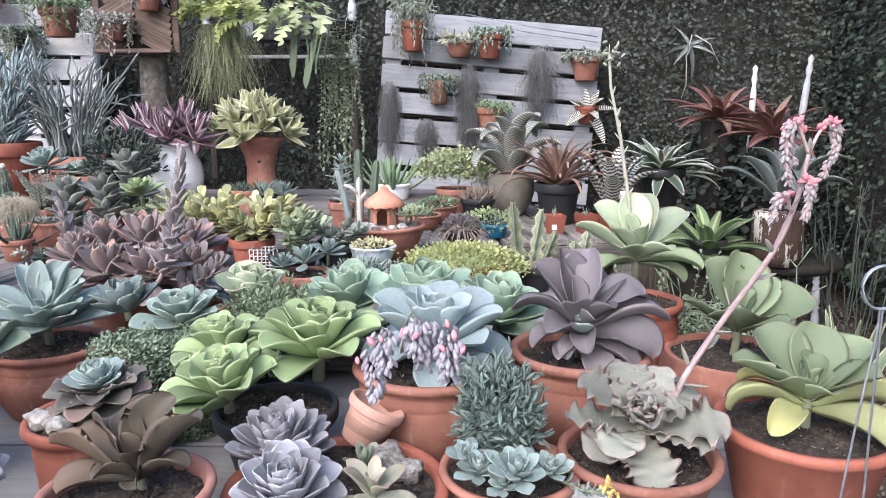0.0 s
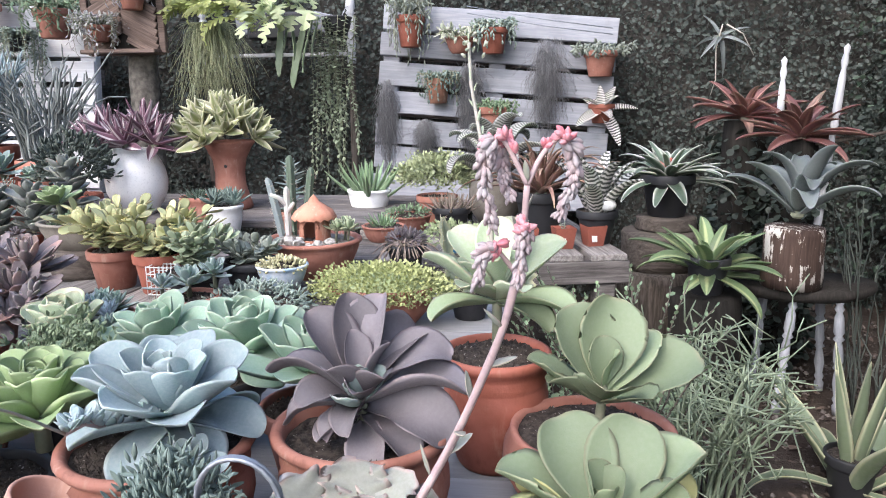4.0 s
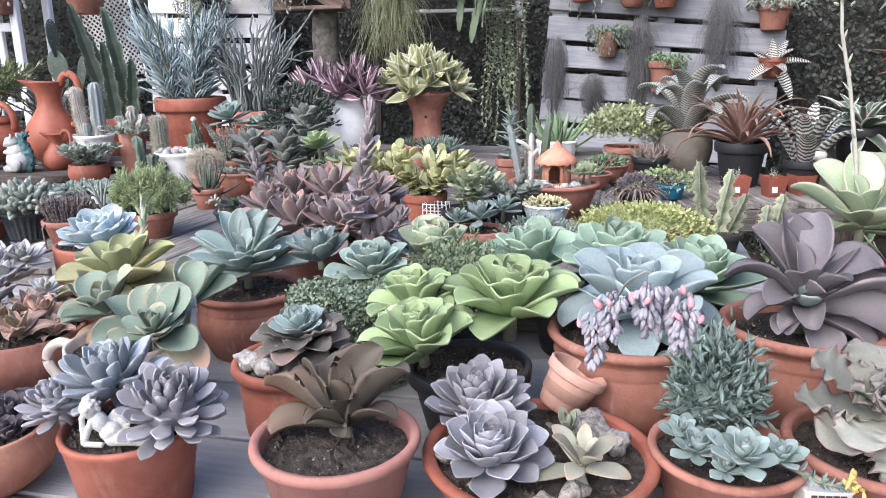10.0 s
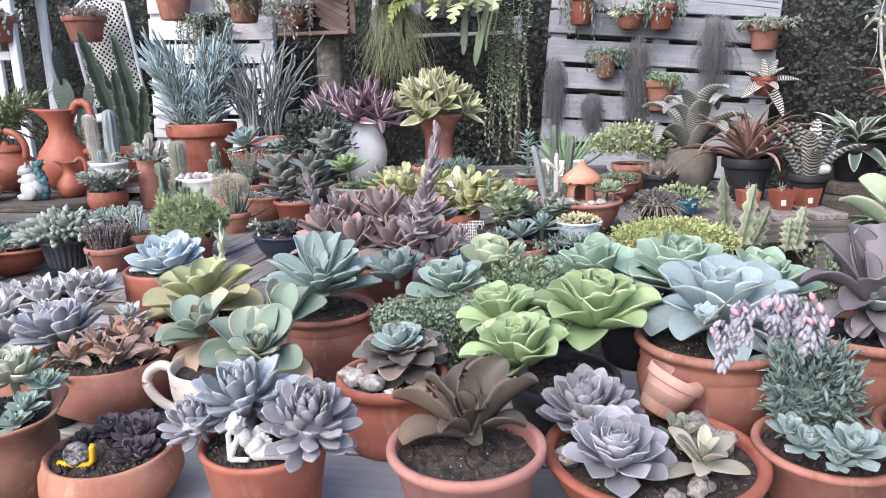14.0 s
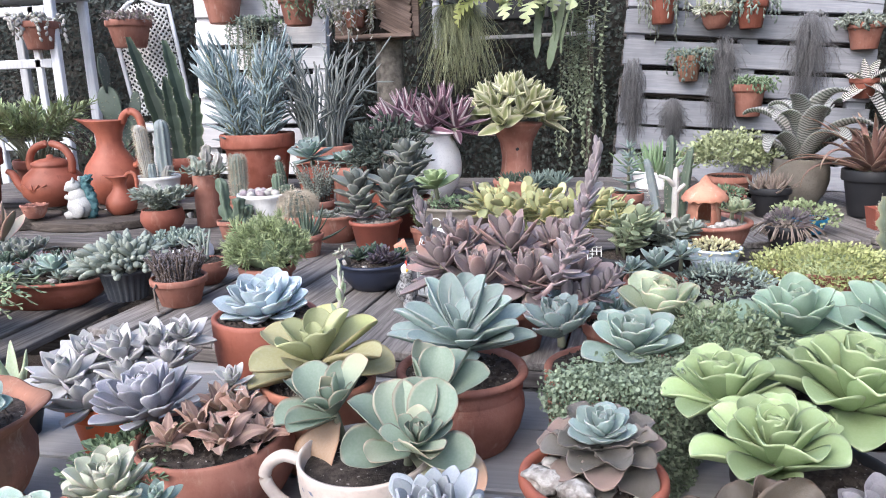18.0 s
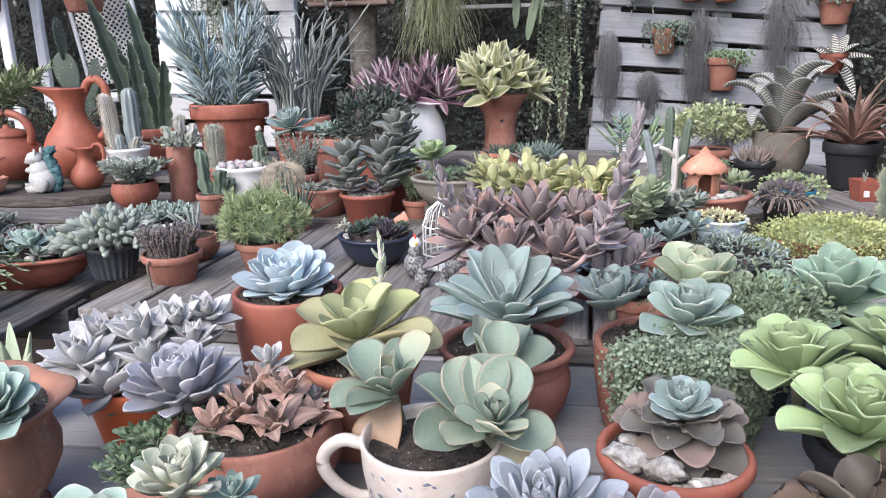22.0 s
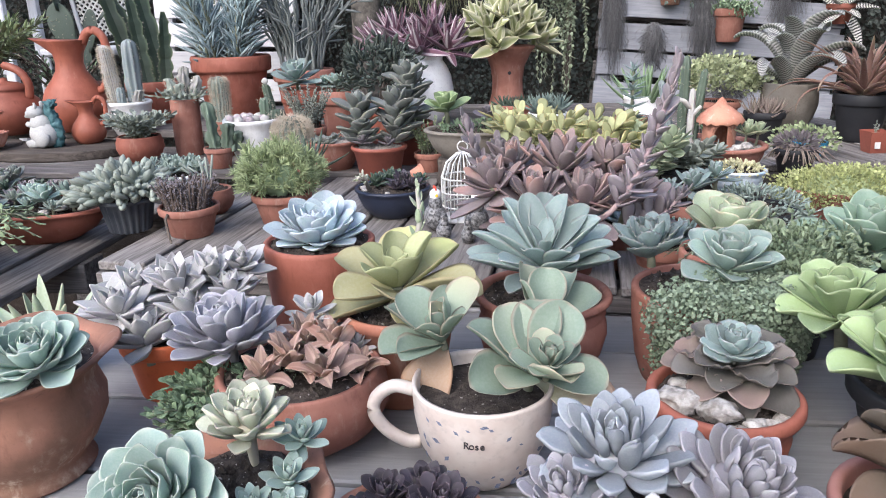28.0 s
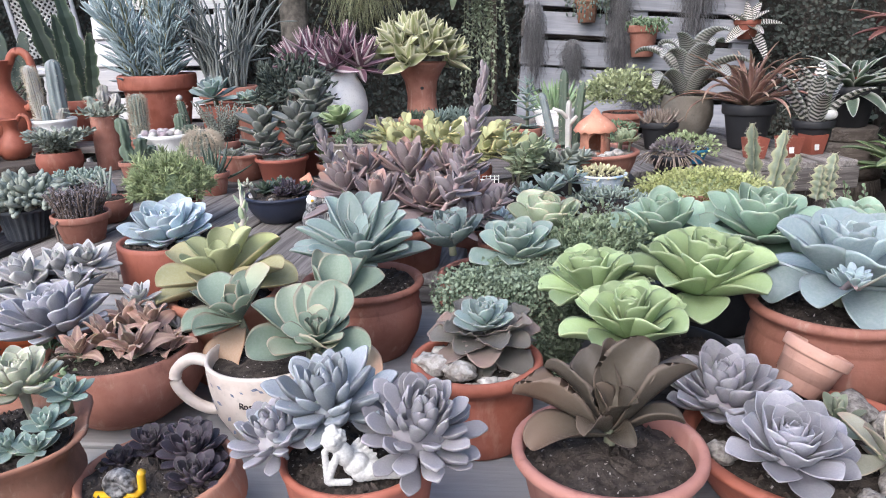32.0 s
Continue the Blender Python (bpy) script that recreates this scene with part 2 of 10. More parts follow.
SOIL = soil_mat_of("potting_soil")
GRIT = plain_mat("grey_gravel", (0.20, 0.18, 0.16), (0.34, 0.32, 0.29), 40.0, 0.9, 0.5)
GRIT_DARK = plain_mat("brown_grey_grit", (0.12, 0.10, 0.088), (0.20, 0.18, 0.16), 30.0, 0.9, 0.6)
STONE_WHITE = plain_mat("white_limestone", (0.50, 0.485, 0.455), (0.22, 0.20, 0.18), 85.0, 0.85, 1.0, 160.0, 0.3, 0.004)
STONE_GREY = plain_mat("speckled_grey_limestone", (0.38, 0.36, 0.33), (0.13, 0.115, 0.105), 110.0, 0.9, 1.0, 190.0, 0.3, 0.005)
PLASTER = plain_mat("whitewashed_plaster_figure", (0.50, 0.50, 0.485), (0.36, 0.36, 0.35), 300.0, 0.8, 0.3)
TEAL_PAINT = plain_mat("teal_paint", (0.035, 0.10, 0.12), (0.09, 0.20, 0.21), 60.0, 0.6, 0.3)
YELLOW_PAINT = plain_mat("yellow_glaze", (0.65, 0.40, 0.02), (0.55, 0.32, 0.02), 20.0, 0.35, 0.05)
RED_PAINT = plain_mat("red_glaze", (0.50, 0.06, 0.03), (0.42, 0.05, 0.03), 20.0, 0.4, 0.05)
BLACK_GLAZE = plain_mat("black_and_white_speckled_glaze", (0.02, 0.02, 0.022), (0.30, 0.30, 0.30), 150.0, 0.35, 0.05)
WHITE_WIRE = plain_mat("white_enamelled_wire", (0.70, 0.70, 0.68), (0.60, 0.60, 0.58), 40.0, 0.5, 0.05)
STEEL_WIRE = plain_mat("dull_steel_wire", (0.22, 0.24, 0.27), (0.32, 0.34, 0.37), 60.0, 0.45, 0.1, metal=0.6)
DECK_WOOD = wood_mat("grey_deck_boards", (0.285, 0.285, 0.29), (0.245, 0.245, 0.25), "X", 0.75, crack=0.18)
PALLET_WOOD = wood_mat("weathered_pallet_timber", (0.29, 0.27, 0.255), (0.13, 0.118, 0.11), "Y", 0.9)
PALLET_WOOD_X = wood_mat("weathered_pallet_beams", (0.23, 0.21, 0.20), (0.10, 0.09, 0.085), "X", 0.9)
# Lavender-grey white paint, darkened further to put shade on the big pallet.
WHITE_WOOD_DIM = wood_mat("shade_greyed_white_wood", (0.315, 0.325, 0.355), (0.24, 0.25, 0.28), "X", 0.75, (0.30, 0.28, 0.27), (0.66, 0.74), 0.25)
# Same white paint raised for the small pallet, haze brightness put into its colour.
WHITE_WOOD_LIT = wood_mat("haze_lifted_white_wood", (0.74, 0.74, 0.75), (0.62, 0.62, 0.64), "X", 0.7, (0.36, 0.34, 0.32), (0.68, 0.76), 0.2)
GREY_TRIM = wood_mat("dull_grey_white_turned_wood", (0.40, 0.42, 0.46), (0.30, 0.31, 0.34), "Z", 0.8, (0.20, 0.17, 0.15), (0.60, 0.70), 0.3)
WHITE_TRIM = wood_mat("white_painted_turned_wood", (0.62, 0.63, 0.65), (0.5, 0.51, 0.54), "Z", 0.65, (0.34, 0.31, 0.28), (0.66, 0.74), 0.2)
CRATE_WOOD = wood_mat("brown_slat_timber", (0.20, 0.15, 0.125), (0.10, 0.072, 0.06), "X", 0.9)
BARK = wood_mat("grey_bark", (0.16, 0.135, 0.115), (0.06, 0.05, 0.042), "Z", 0.95)
# Near-black bark: shade on logs and chair seat put into its colour.
BARK_DARK = wood_mat("shade_dark_bark", (0.030, 0.027, 0.024), (0.016, 0.014, 0.012), "Z", 0.95)
STUMP_WOOD = wood_mat("sawn_trunk_slab", (0.15, 0.128, 0.11), (0.07, 0.058, 0.05), "X", 0.95)
STUMP_PEEL = wood_mat("brown_trunk_with_peeling_white_paint", (0.10, 0.065, 0.05), (0.05, 0.032, 0.026), "Z", 0.9, (0.58, 0.55, 0.50), (0.53, 0.55), 0.3)
STEM = plain_mat("green_grey_stem", (0.16, 0.18, 0.12), (0.24, 0.24, 0.17), 40.0, 0.7, 0.4)
STEM_PINK = plain_mat("pinkish_flower_stalk", (0.40, 0.30, 0.31), (0.46, 0.35, 0.34), 40.0, 0.6, 0.2)
STEM_PALE = plain_mat("pale_green_flower_stalk", (0.36, 0.36, 0.30), (0.43, 0.39, 0.35), 40.0, 0.6, 0.2)
CORAL = plain_mat("coral_red_petals", (0.62, 0.20, 0.24), (0.62, 0.34, 0.37), 90.0, 0.5, 0.1)
BUD = plain_mat("lilac_grey_flower_buds", (0.33, 0.34, 0.39), (0.38, 0.33, 0.37), 60.0, 0.6, 0.1)
PETAL_YELLOW = plain_mat("yellow_petals", (0.60, 0.40, 0.10), (0.62, 0.48, 0.2), 60.0, 0.5, 0.1)

L_BLUE = leaf_mat("blue_green_leaf", (0.235, 0.32, 0.335), (0.36, 0.40, 0.40), edge_at=0.92, rough=0.62, bloom=0.6)
L_BLUE_PALE = leaf_mat("pale_blue_leaf", (0.35, 0.45, 0.50), (0.42, 0.44, 0.47), rough=0.6, bloom=0.6)
L_TEAL = leaf_mat("grey_teal_leaf", (0.205, 0.287, 0.268), (0.34, 0.31, 0.29), edge_at=0.94, rough=0.58, bloom=0.5)
L_DTEAL = leaf_mat("dark_teal_leaf", (0.145, 0.205, 0.20), (0.24, 0.20, 0.185), edge_at=0.88, rough=0.55)
L_OUTER = leaf_mat("ragged_brown_grey_leaf", (0.145, 0.135, 0.115), (0.24, 0.185, 0.16), edge_at=0.86, rough=0.6, old=(0.18, 0.12, 0.10))
L_GREEN = leaf_mat("soft_green_leaf", (0.215, 0.335, 0.235), (0.40, 0.43, 0.33), edge_at=0.92, rough=0.55, bloom=0.4)
L_LIME = leaf_mat("lime_green_leaf", (0.29, 0.405, 0.17), (0.45, 0.51, 0.32), edge_at=0.92, rough=0.48, bloom=0.3, thin=0.15)
L_YELLOW = leaf_mat("yellow_green_leaf", (0.45, 0.43, 0.20), (0.44, 0.34, 0.2), edge_at=0.92, rough=0.5, bloom=0.4, old=(0.34, 0.38, 0.16), thin=0.15)
L_GREYPURPLE = leaf_mat("grey_purple_leaf", (0.165, 0.146, 0.163), (0.27, 0.22, 0.23), edge_at=0.95, rough=0.55, bloom=0.4, thin=0.12)
L_BROWN = leaf_mat("brown_felted_leaf", (0.118, 0.098, 0.072), (0.17, 0.125, 0.10), edge_at=0.9, rough=0.36, bloom=0.5, old=(0.15, 0.10, 0.07), thin=0.22)
L_LAV = leaf_mat("lavender_leaf", (0.25, 0.25, 0.292), (0.46, 0.45, 0.48), edge_at=0.88, rough=0.62, bloom=0.5)
L_LAVGREY = leaf_mat("grey_lavender_leaf", (0.235, 0.228, 0.258), (0.33, 0.31, 0.33), edge_at=0.88, rough=0.62, bloom=0.5)
L_LAVBLUE = leaf_mat("blue_lavender_leaf", (0.23, 0.262, 0.295), (0.32, 0.33, 0.36), edge_at=0.88, rough=0.62, bloom=0.5)
L_GHOST = leaf_mat("silvery_leaf", (0.37, 0.365, 0.36), (0.40, 0.37, 0.37), rough=0.62, bloom=0.5)
L_CRINKLE = leaf_mat("pale_frilled_leaf", (0.215, 0.222, 0.18), (0.40, 0.265, 0.24), edge_at=0.84, rough=0.62, bloom=0.5)
L_PALEGREEN = leaf_mat("pale_green_leaf", (0.315, 0.39, 0.24), (0.46, 0.36, 0.26), edge_at=0.94, rough=0.45, bloom=0.5)
L_MINT = leaf_mat("mint_leaf", (0.225, 0.325, 0.278), (0.42, 0.42, 0.36), edge_at=0.88, rough=0.6, bloom=0.5)
L_GREYJADE_SOLID = leaf_mat("dull_green_leaf", (0.17, 0.205, 0.14), (0.30, 0.27, 0.2), rough=0.55, bloom=0.4)
L_PADDLE = leaf_mat("grey_green_paddle_leaf", (0.245, 0.345, 0.25), (0.48, 0.36, 0.29), edge_at=0.9, rough=0.5, bloom=0.5, old=(0.36, 0.35, 0.24), thin=0.18)
L_PADDLE_OLD = leaf_mat("green_leaf_flushed_peach", (0.33, 0.34, 0.22), (0.48, 0.36, 0.28), tip=(0.52, 0.28, 0.20), old=(0.50, 0.31, 0.22), edge_at=0.94, rough=0.5, bloom=0.4, thin=0.18)
L_OLIVE = leaf_mat("olive_green_leaf", (0.235, 0.31, 0.165), (0.36, 0.33, 0.22), edge_at=0.95, rough=0.5, bloom=0.3, thin=0.2)
L_CREAM = leaf_mat("cream_green_leaf", (0.42, 0.45, 0.33), (0.46, 0.38, 0.30), rough=0.5, bloom=0.4)
L_DUSK = leaf_mat("dusky_purple_leaf", (0.228, 0.178, 0.18), (0.31, 0.22, 0.21), rough=0.52, bloom=0.5, old=(0.29, 0.165, 0.13))
L_DUSKSTEM = leaf_mat("violet_grey_leaf", (0.21, 0.178, 0.192), (0.30, 0.24, 0.25), rough=0.55, bloom=0.5)
L_BLACK = leaf_mat("near_black_purple_leaf", (0.05, 0.04, 0.055), (0.08, 0.05, 0.06), rough=0.4, bloom=0.3)
L_JADE = leaf_mat("yellow_jade_leaf", (0.37, 0.39, 0.16), (0.40, 0.25, 0.10), rough=0.35, bloom=0.3, island=True)
L_JADE2 = leaf_mat("green_jade_leaf", (0.27, 0.34, 0.20), (0.26, 0.22, 0.12), rough=0.38, bloom=0.4, island=True)
L_GREYJADE = leaf_mat("grey_green_small_leaf", (0.22, 0.26, 0.21), (0.2, 0.2, 0.16), rough=0.5, bloom=0.5, island=True)
L_SEDUM = leaf_mat("fresh_green_needle", (0.26, 0.33, 0.14), (0.33, 0.38, 0.2), rough=0.5, island=True)
L_SEDUMY = leaf_mat("golden_green_small_leaf", (0.34, 0.38, 0.12), (0.40, 0.40, 0.18), rough=0.45, island=True)
L_SEDUMG = leaf_mat("grey_mint_small_leaf", (0.21, 0.28, 0.23), (0.28, 0.3, 0.25), rough=0.5, island=True)
L_VINE = leaf_mat("small_grey_green_vine_leaf", (0.175, 0.24, 0.15), (0.25, 0.30, 0.21), rough=0.55, island=True)
L_HERB = leaf_mat("green_herb_leaf", (0.15, 0.235, 0.12), (0.26, 0.33, 0.2), rough=0.5, island=True)
L_SENECIO = leaf_mat("dark_grey_green_leaf", (0.15, 0.215, 0.185), (0.2, 0.24, 0.2), rough=0.6, island=True)
L_STICK = leaf_mat("blue_stick_leaf", (0.23, 0.32, 0.335), (0.28, 0.32, 0.33), rough=0.5, bloom=0.6, island=True)
L_STICKG = leaf_mat("grey_stick_leaf", (0.165, 0.19, 0.18), (0.2, 0.18, 0.17), rough=0.5, bloom=0.5, island=True)
# Wall greens set darker than live leaves: hedge shade put into the colour.
L_IVY = leaf_mat("shade_dark_ivy_leaf", (0.026, 0.038, 0.030), (0.035, 0.048, 0.036), rough=0.6, bloom=0.3, island=True)
L_IVY2 = leaf_mat("grey_green_ivy_leaf", (0.052, 0.066, 0.056), (0.062, 0.075, 0.065), rough=0.6, bloom=0.3, island=True)
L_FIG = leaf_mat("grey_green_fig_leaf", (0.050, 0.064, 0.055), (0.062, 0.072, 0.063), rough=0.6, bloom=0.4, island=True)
L_BROAD = leaf_mat("shaded_green_broad_leaf", (0.04, 0.068, 0.042), (0.055, 0.08, 0.05), rough=0.4, island=True)
L_FERN = leaf_mat("yellow_green_frond", (0.46, 0.51, 0.16), (0.54, 0.58, 0.2), rough=0.45, thin=0.4)
L_FERN2 = leaf_mat("light_green_antler_frond", (0.42, 0.49, 0.24), (0.44, 0.50, 0.32), rough=0.5, thin=0.35)
L_MOSS = leaf_mat("grey_air_moss_strand", (0.18, 0.18, 0.19), (0.22, 0.22, 0.225), rough=0.85, island=True)
L_RHIP = leaf_mat("green_thread_stem", (0.30, 0.33, 0.17), (0.36, 0.36, 0.2), rough=0.6, island=True)
L_STRING = leaf_mat("green_bead_leaf", (0.19, 0.24, 0.14), (0.26, 0.28, 0.18), rough=0.5, island=True)
L_RHOEO = leaf_mat("purple_striped_leaf", (0.17, 0.07, 0.11), (0.42, 0.28, 0.34), edge_at=0.8, rough=0.4, thin=0.1, stripe=((0.64, 0.59, 0.59), 0.36, 0.2), old=(0.22, 0.20, 0.20))
L_VARIEG = leaf_mat("cream_edged_green_leaf", (0.30, 0.34, 0.12), (0.84, 0.81, 0.62), edge_at=0.2, rough=0.4, thin=0.25)
L_VARBROM = leaf_mat("white_edged_dark_leaf", (0.085, 0.13, 0.085), (0.66, 0.67, 0.60), edge_at=0.6, rough=0.4)
L_REDBROM = leaf_mat("dark_red_leaf", (0.155, 0.055, 0.048), (0.14, 0.04, 0.04), rough=0.4, stripe=((0.34, 0.19, 0.16), 0.4, 0.0), old=(0.12, 0.10, 0.07))
L_ORANGEBROM = leaf_mat("rusty_red_leaf", (0.225, 0.115, 0.088), (0.22, 0.125, 0.085), rough=0.45, tip=(0.29, 0.22, 0.15))
L_SILVER = leaf_mat("silver_banded_leaf", (0.105, 0.11, 0.095), (0.17, 0.17, 0.155), rough=0.55, bands=((0.31, 0.31, 0.29), 9.0))
L_ZEBRA = leaf_mat("dark_leaf_with_pale_bands", (0.05, 0.055, 0.045), (0.1, 0.1, 0.09), rough=0.5, bands=((0.50, 0.49, 0.46), 4.5))
L_GREYBROM = leaf_mat("slate_grey_leaf", (0.13, 0.155, 0.15), (0.22, 0.24, 0.24), rough=0.5)
L_STRIPED = leaf_mat("green_leaf_with_cream_midrib", (0.12, 0.185, 0.075), (0.12, 0.17, 0.08), rough=0.4, stripe=((0.32, 0.36, 0.19), 0.35, 0.08))
L_AGAVEV = leaf_mat("cream_margined_agave_leaf", (0.13, 0.175, 0.095), (0.50, 0.49, 0.33), edge_at=0.76, rough=0.45)
L_ALOE = leaf_mat("aloe_green_leaf", (0.17, 0.27, 0.13), (0.26, 0.32, 0.2), edge_at=0.9, rough=0.45)
L_REED = leaf_mat("dark_reed_stem", (0.05, 0.062, 0.05), (0.07, 0.08, 0.065), rough=0.7, island=True)
L_ALOED = leaf_mat("dark_green_spear_leaf", (0.065, 0.10, 0.07), (0.1, 0.13, 0.1), rough=0.45)
L_DRY = leaf_mat("dry_copper_leaf", (0.33, 0.20, 0.155), (0.50, 0.38, 0.31), edge_at=0.86, rough=0.6, stripe=((0.46, 0.33, 0.27), 0.3, 0.1), old=(0.26, 0.14, 0.10))
L_BRSPIKE = leaf_mat("brown_grey_spear_leaf", (0.22, 0.17, 0.135), (0.28, 0.2, 0.17), rough=0.6)
L_PINKVAR = leaf_mat("pink_edged_cream_leaf", (0.30, 0.27, 0.18), (0.50, 0.30, 0.25), edge_at=0.55, rough=0.45)
L_CACTUS = leaf_mat("dark_green_cactus_skin", (0.085, 0.125, 0.085), (0.1, 0.13, 0.1), rough=0.5, bloom=0.5)
L_CACTUSB = leaf_mat("blue_grey_cactus_skin", (0.19, 0.235, 0.24), (0.2, 0.22, 0.22), rough=0.55, bloom=0.6)
L_WOOLLY = leaf_mat("white_woolly_cactus_skin", (0.36, 0.35, 0.32), (0.42, 0.40, 0.37), rough=0.9, bloom=0.6)
SPINE = plain_mat("pale_cactus_spines", (0.52, 0.47, 0.38), (0.42, 0.36, 0.28), 30.0, 0.7, 0.0)


# ---- builders ----
rng = np.random.default_rng(7)
GOLD = 2.399963


def mesh_of(name, verts, faces, material=None, uvs=None, smooth=True):
    me = bpy.data.meshes.new(name)
    me.from_pydata(np.asarray(verts, dtype=float).tolist(), [], faces if isinstance(faces, list) else faces.tolist())
    if uvs is not None:
        idx = np.empty(len(me.loops), dtype=np.int32)
        me.loops.foreach_get("vertex_index", idx)
        layer = me.uv_layers.new(name="UVMap")
        layer.data.foreach_set("uv", np.asarray(uvs, dtype=np.float32)[idx].ravel())
    if smooth:
        me.polygons.foreach_set("use_smooth", np.ones(len(me.polygons), dtype=bool))
    if material:
        me.materials.append(material)
    me.update()
    return me


def from_bm(name, bm, material, smooth=False):
    me = bpy.data.meshes.new(name)
    bmesh.ops.recalc_face_normals(bm, faces=bm.faces)
    bm.to_mesh(me)
    bm.free()
    if smooth:
        me.polygons.foreach_set("use_smooth", np.ones(len(me.polygons), dtype=bool))
    me.materials.append(material)
    return me


def part(name, me, parent, m=None, label="", kind=""):
    """Links a mesh as one object under a thing or a part."""
    ob = new(name, me)
    ob.parent = parent
    if m is not None:
        ob.matrix_basis = m
    return tagged(ob, label, "", "", kind)


def thing(name, at, label, category, group="", kind="", turn=0.0, me=None):
    ob = new(name, me)
    ob.matrix_basis = pose(*at, 0, 0, turn)
    return tagged(ob, label, category, group, kind)


def lathe(profile, segs=40, wobble=0.0, wave=None, squash=(1.0, 1.0), ribs=None):
    """Turns a profile of (radius, height) round z. wave: (first height, count, depth) scallops; ribs: (count, depth, low, high)."""
    p = np.array(profile, dtype=float)
    a = np.linspace(0, 2 * np.pi, segs, endpoint=False)
    ph = rng.uniform(0, 6.28, 3)
    r = p[:, 0][:, None] * np.ones(segs)
    z = p[:, 1][:, None] * np.ones(segs)
    if wobble:
        r = r * (1 + wobble * (np.sin(2 * a + ph[0]) * 0.6 + np.sin(3 * a + ph[1] + p[:, 1][:, None] * 15) * 0.4))
        z = z + wobble * 0.25 * r * np.sin(a + ph[2])
    if wave:
        k = np.clip((p[:, 1][:, None] - wave[0]) / max(p[:, 1].max() - wave[0], 1e-4), 0, 1)
        s = np.sin(wave[1] * a + ph[0])
        r, z = r * (1 + k * wave[2] * s), z + k * wave[2] * 0.35 * p[:, 0].max() * s
    if ribs:
        k = ((p[:, 1] >= ribs[2]) & (p[:, 1] <= ribs[3]))[:, None]
        r = r * (1 - k * ribs[1] * (0.5 + 0.5 * np.cos(ribs[0] * a)) ** 2)
    v = np.stack([r * np.cos(a) * squash[0], r * np.sin(a) * squash[1], z], -1).reshape(-1, 3)
    n = len(p)
    i = np.arange(n - 1)[:, None] * segs
    j = np.arange(segs)[None, :]
    k = (j + 1) % segs
    f = np.stack([i + j, i + k, i + segs + k, i + segs + j], -1).reshape(-1, 4)
    return v, f.tolist()


def tubes(lines, radius, sides=5, taper=0.6):
    """Joins thin round stems along polylines into one set of vertices, faces and UVs."""
    V, F, U, at = [], [], [], 0
    ang = np.linspace(0, 2 * np.pi, sides, endpoint=False)
    for i, line in enumerate(lines):
        p = np.asarray(line, dtype=float)
        r = radius[i] if isinstance(radius, (list, np.ndarray)) else radius
        d = np.gradient(p, axis=0)
        d /= np.linalg.norm(d, axis=1)[:, None] + 1e-9
        ref = np.array([0.0, 0, 1]) if abs(d[0][2]) < 0.8 else np.array([1.0, 0, 0])
        s = np.cross(d, ref)
        s /= np.linalg.norm(s, axis=1)[:, None] + 1e-9
        t = np.cross(s, d)
        n = len(p)
        rr = r * np.linspace(1, taper, n)
        ring = p[:, None, :] + rr[:, None, None] * (np.cos(ang)[None, :, None] * s[:, None, :] + np.sin(ang)[None, :, None] * t[:, None, :])
        V.append(ring.reshape(-1, 3))
        U.append(np.stack(np.broadcast_arrays(ang[None, :] / 6.284, np.linspace(0, 1, n)[:, None]), -1).reshape(-1, 2))
        for k in range(n - 1):
            for j in range(sides):
                a, b = at + k * sides + j, at + k * sides + (j + 1) % sides
                F.append((a, b, b + sides, a + sides))
        F.append(tuple(at + j for j in range(sides - 1, -1, -1)))
        F.append(tuple(at + (n - 1) * sides + j for j in range(sides)))
        at += n * sides
    return np.concatenate(V), F, np.concatenate(U)


def tube_mesh(name, lines, radius, material, sides=5, taper=0.6):
    v, f, u = tubes(lines, radius, sides, taper)
    return mesh_of(name, v, f, material, u)


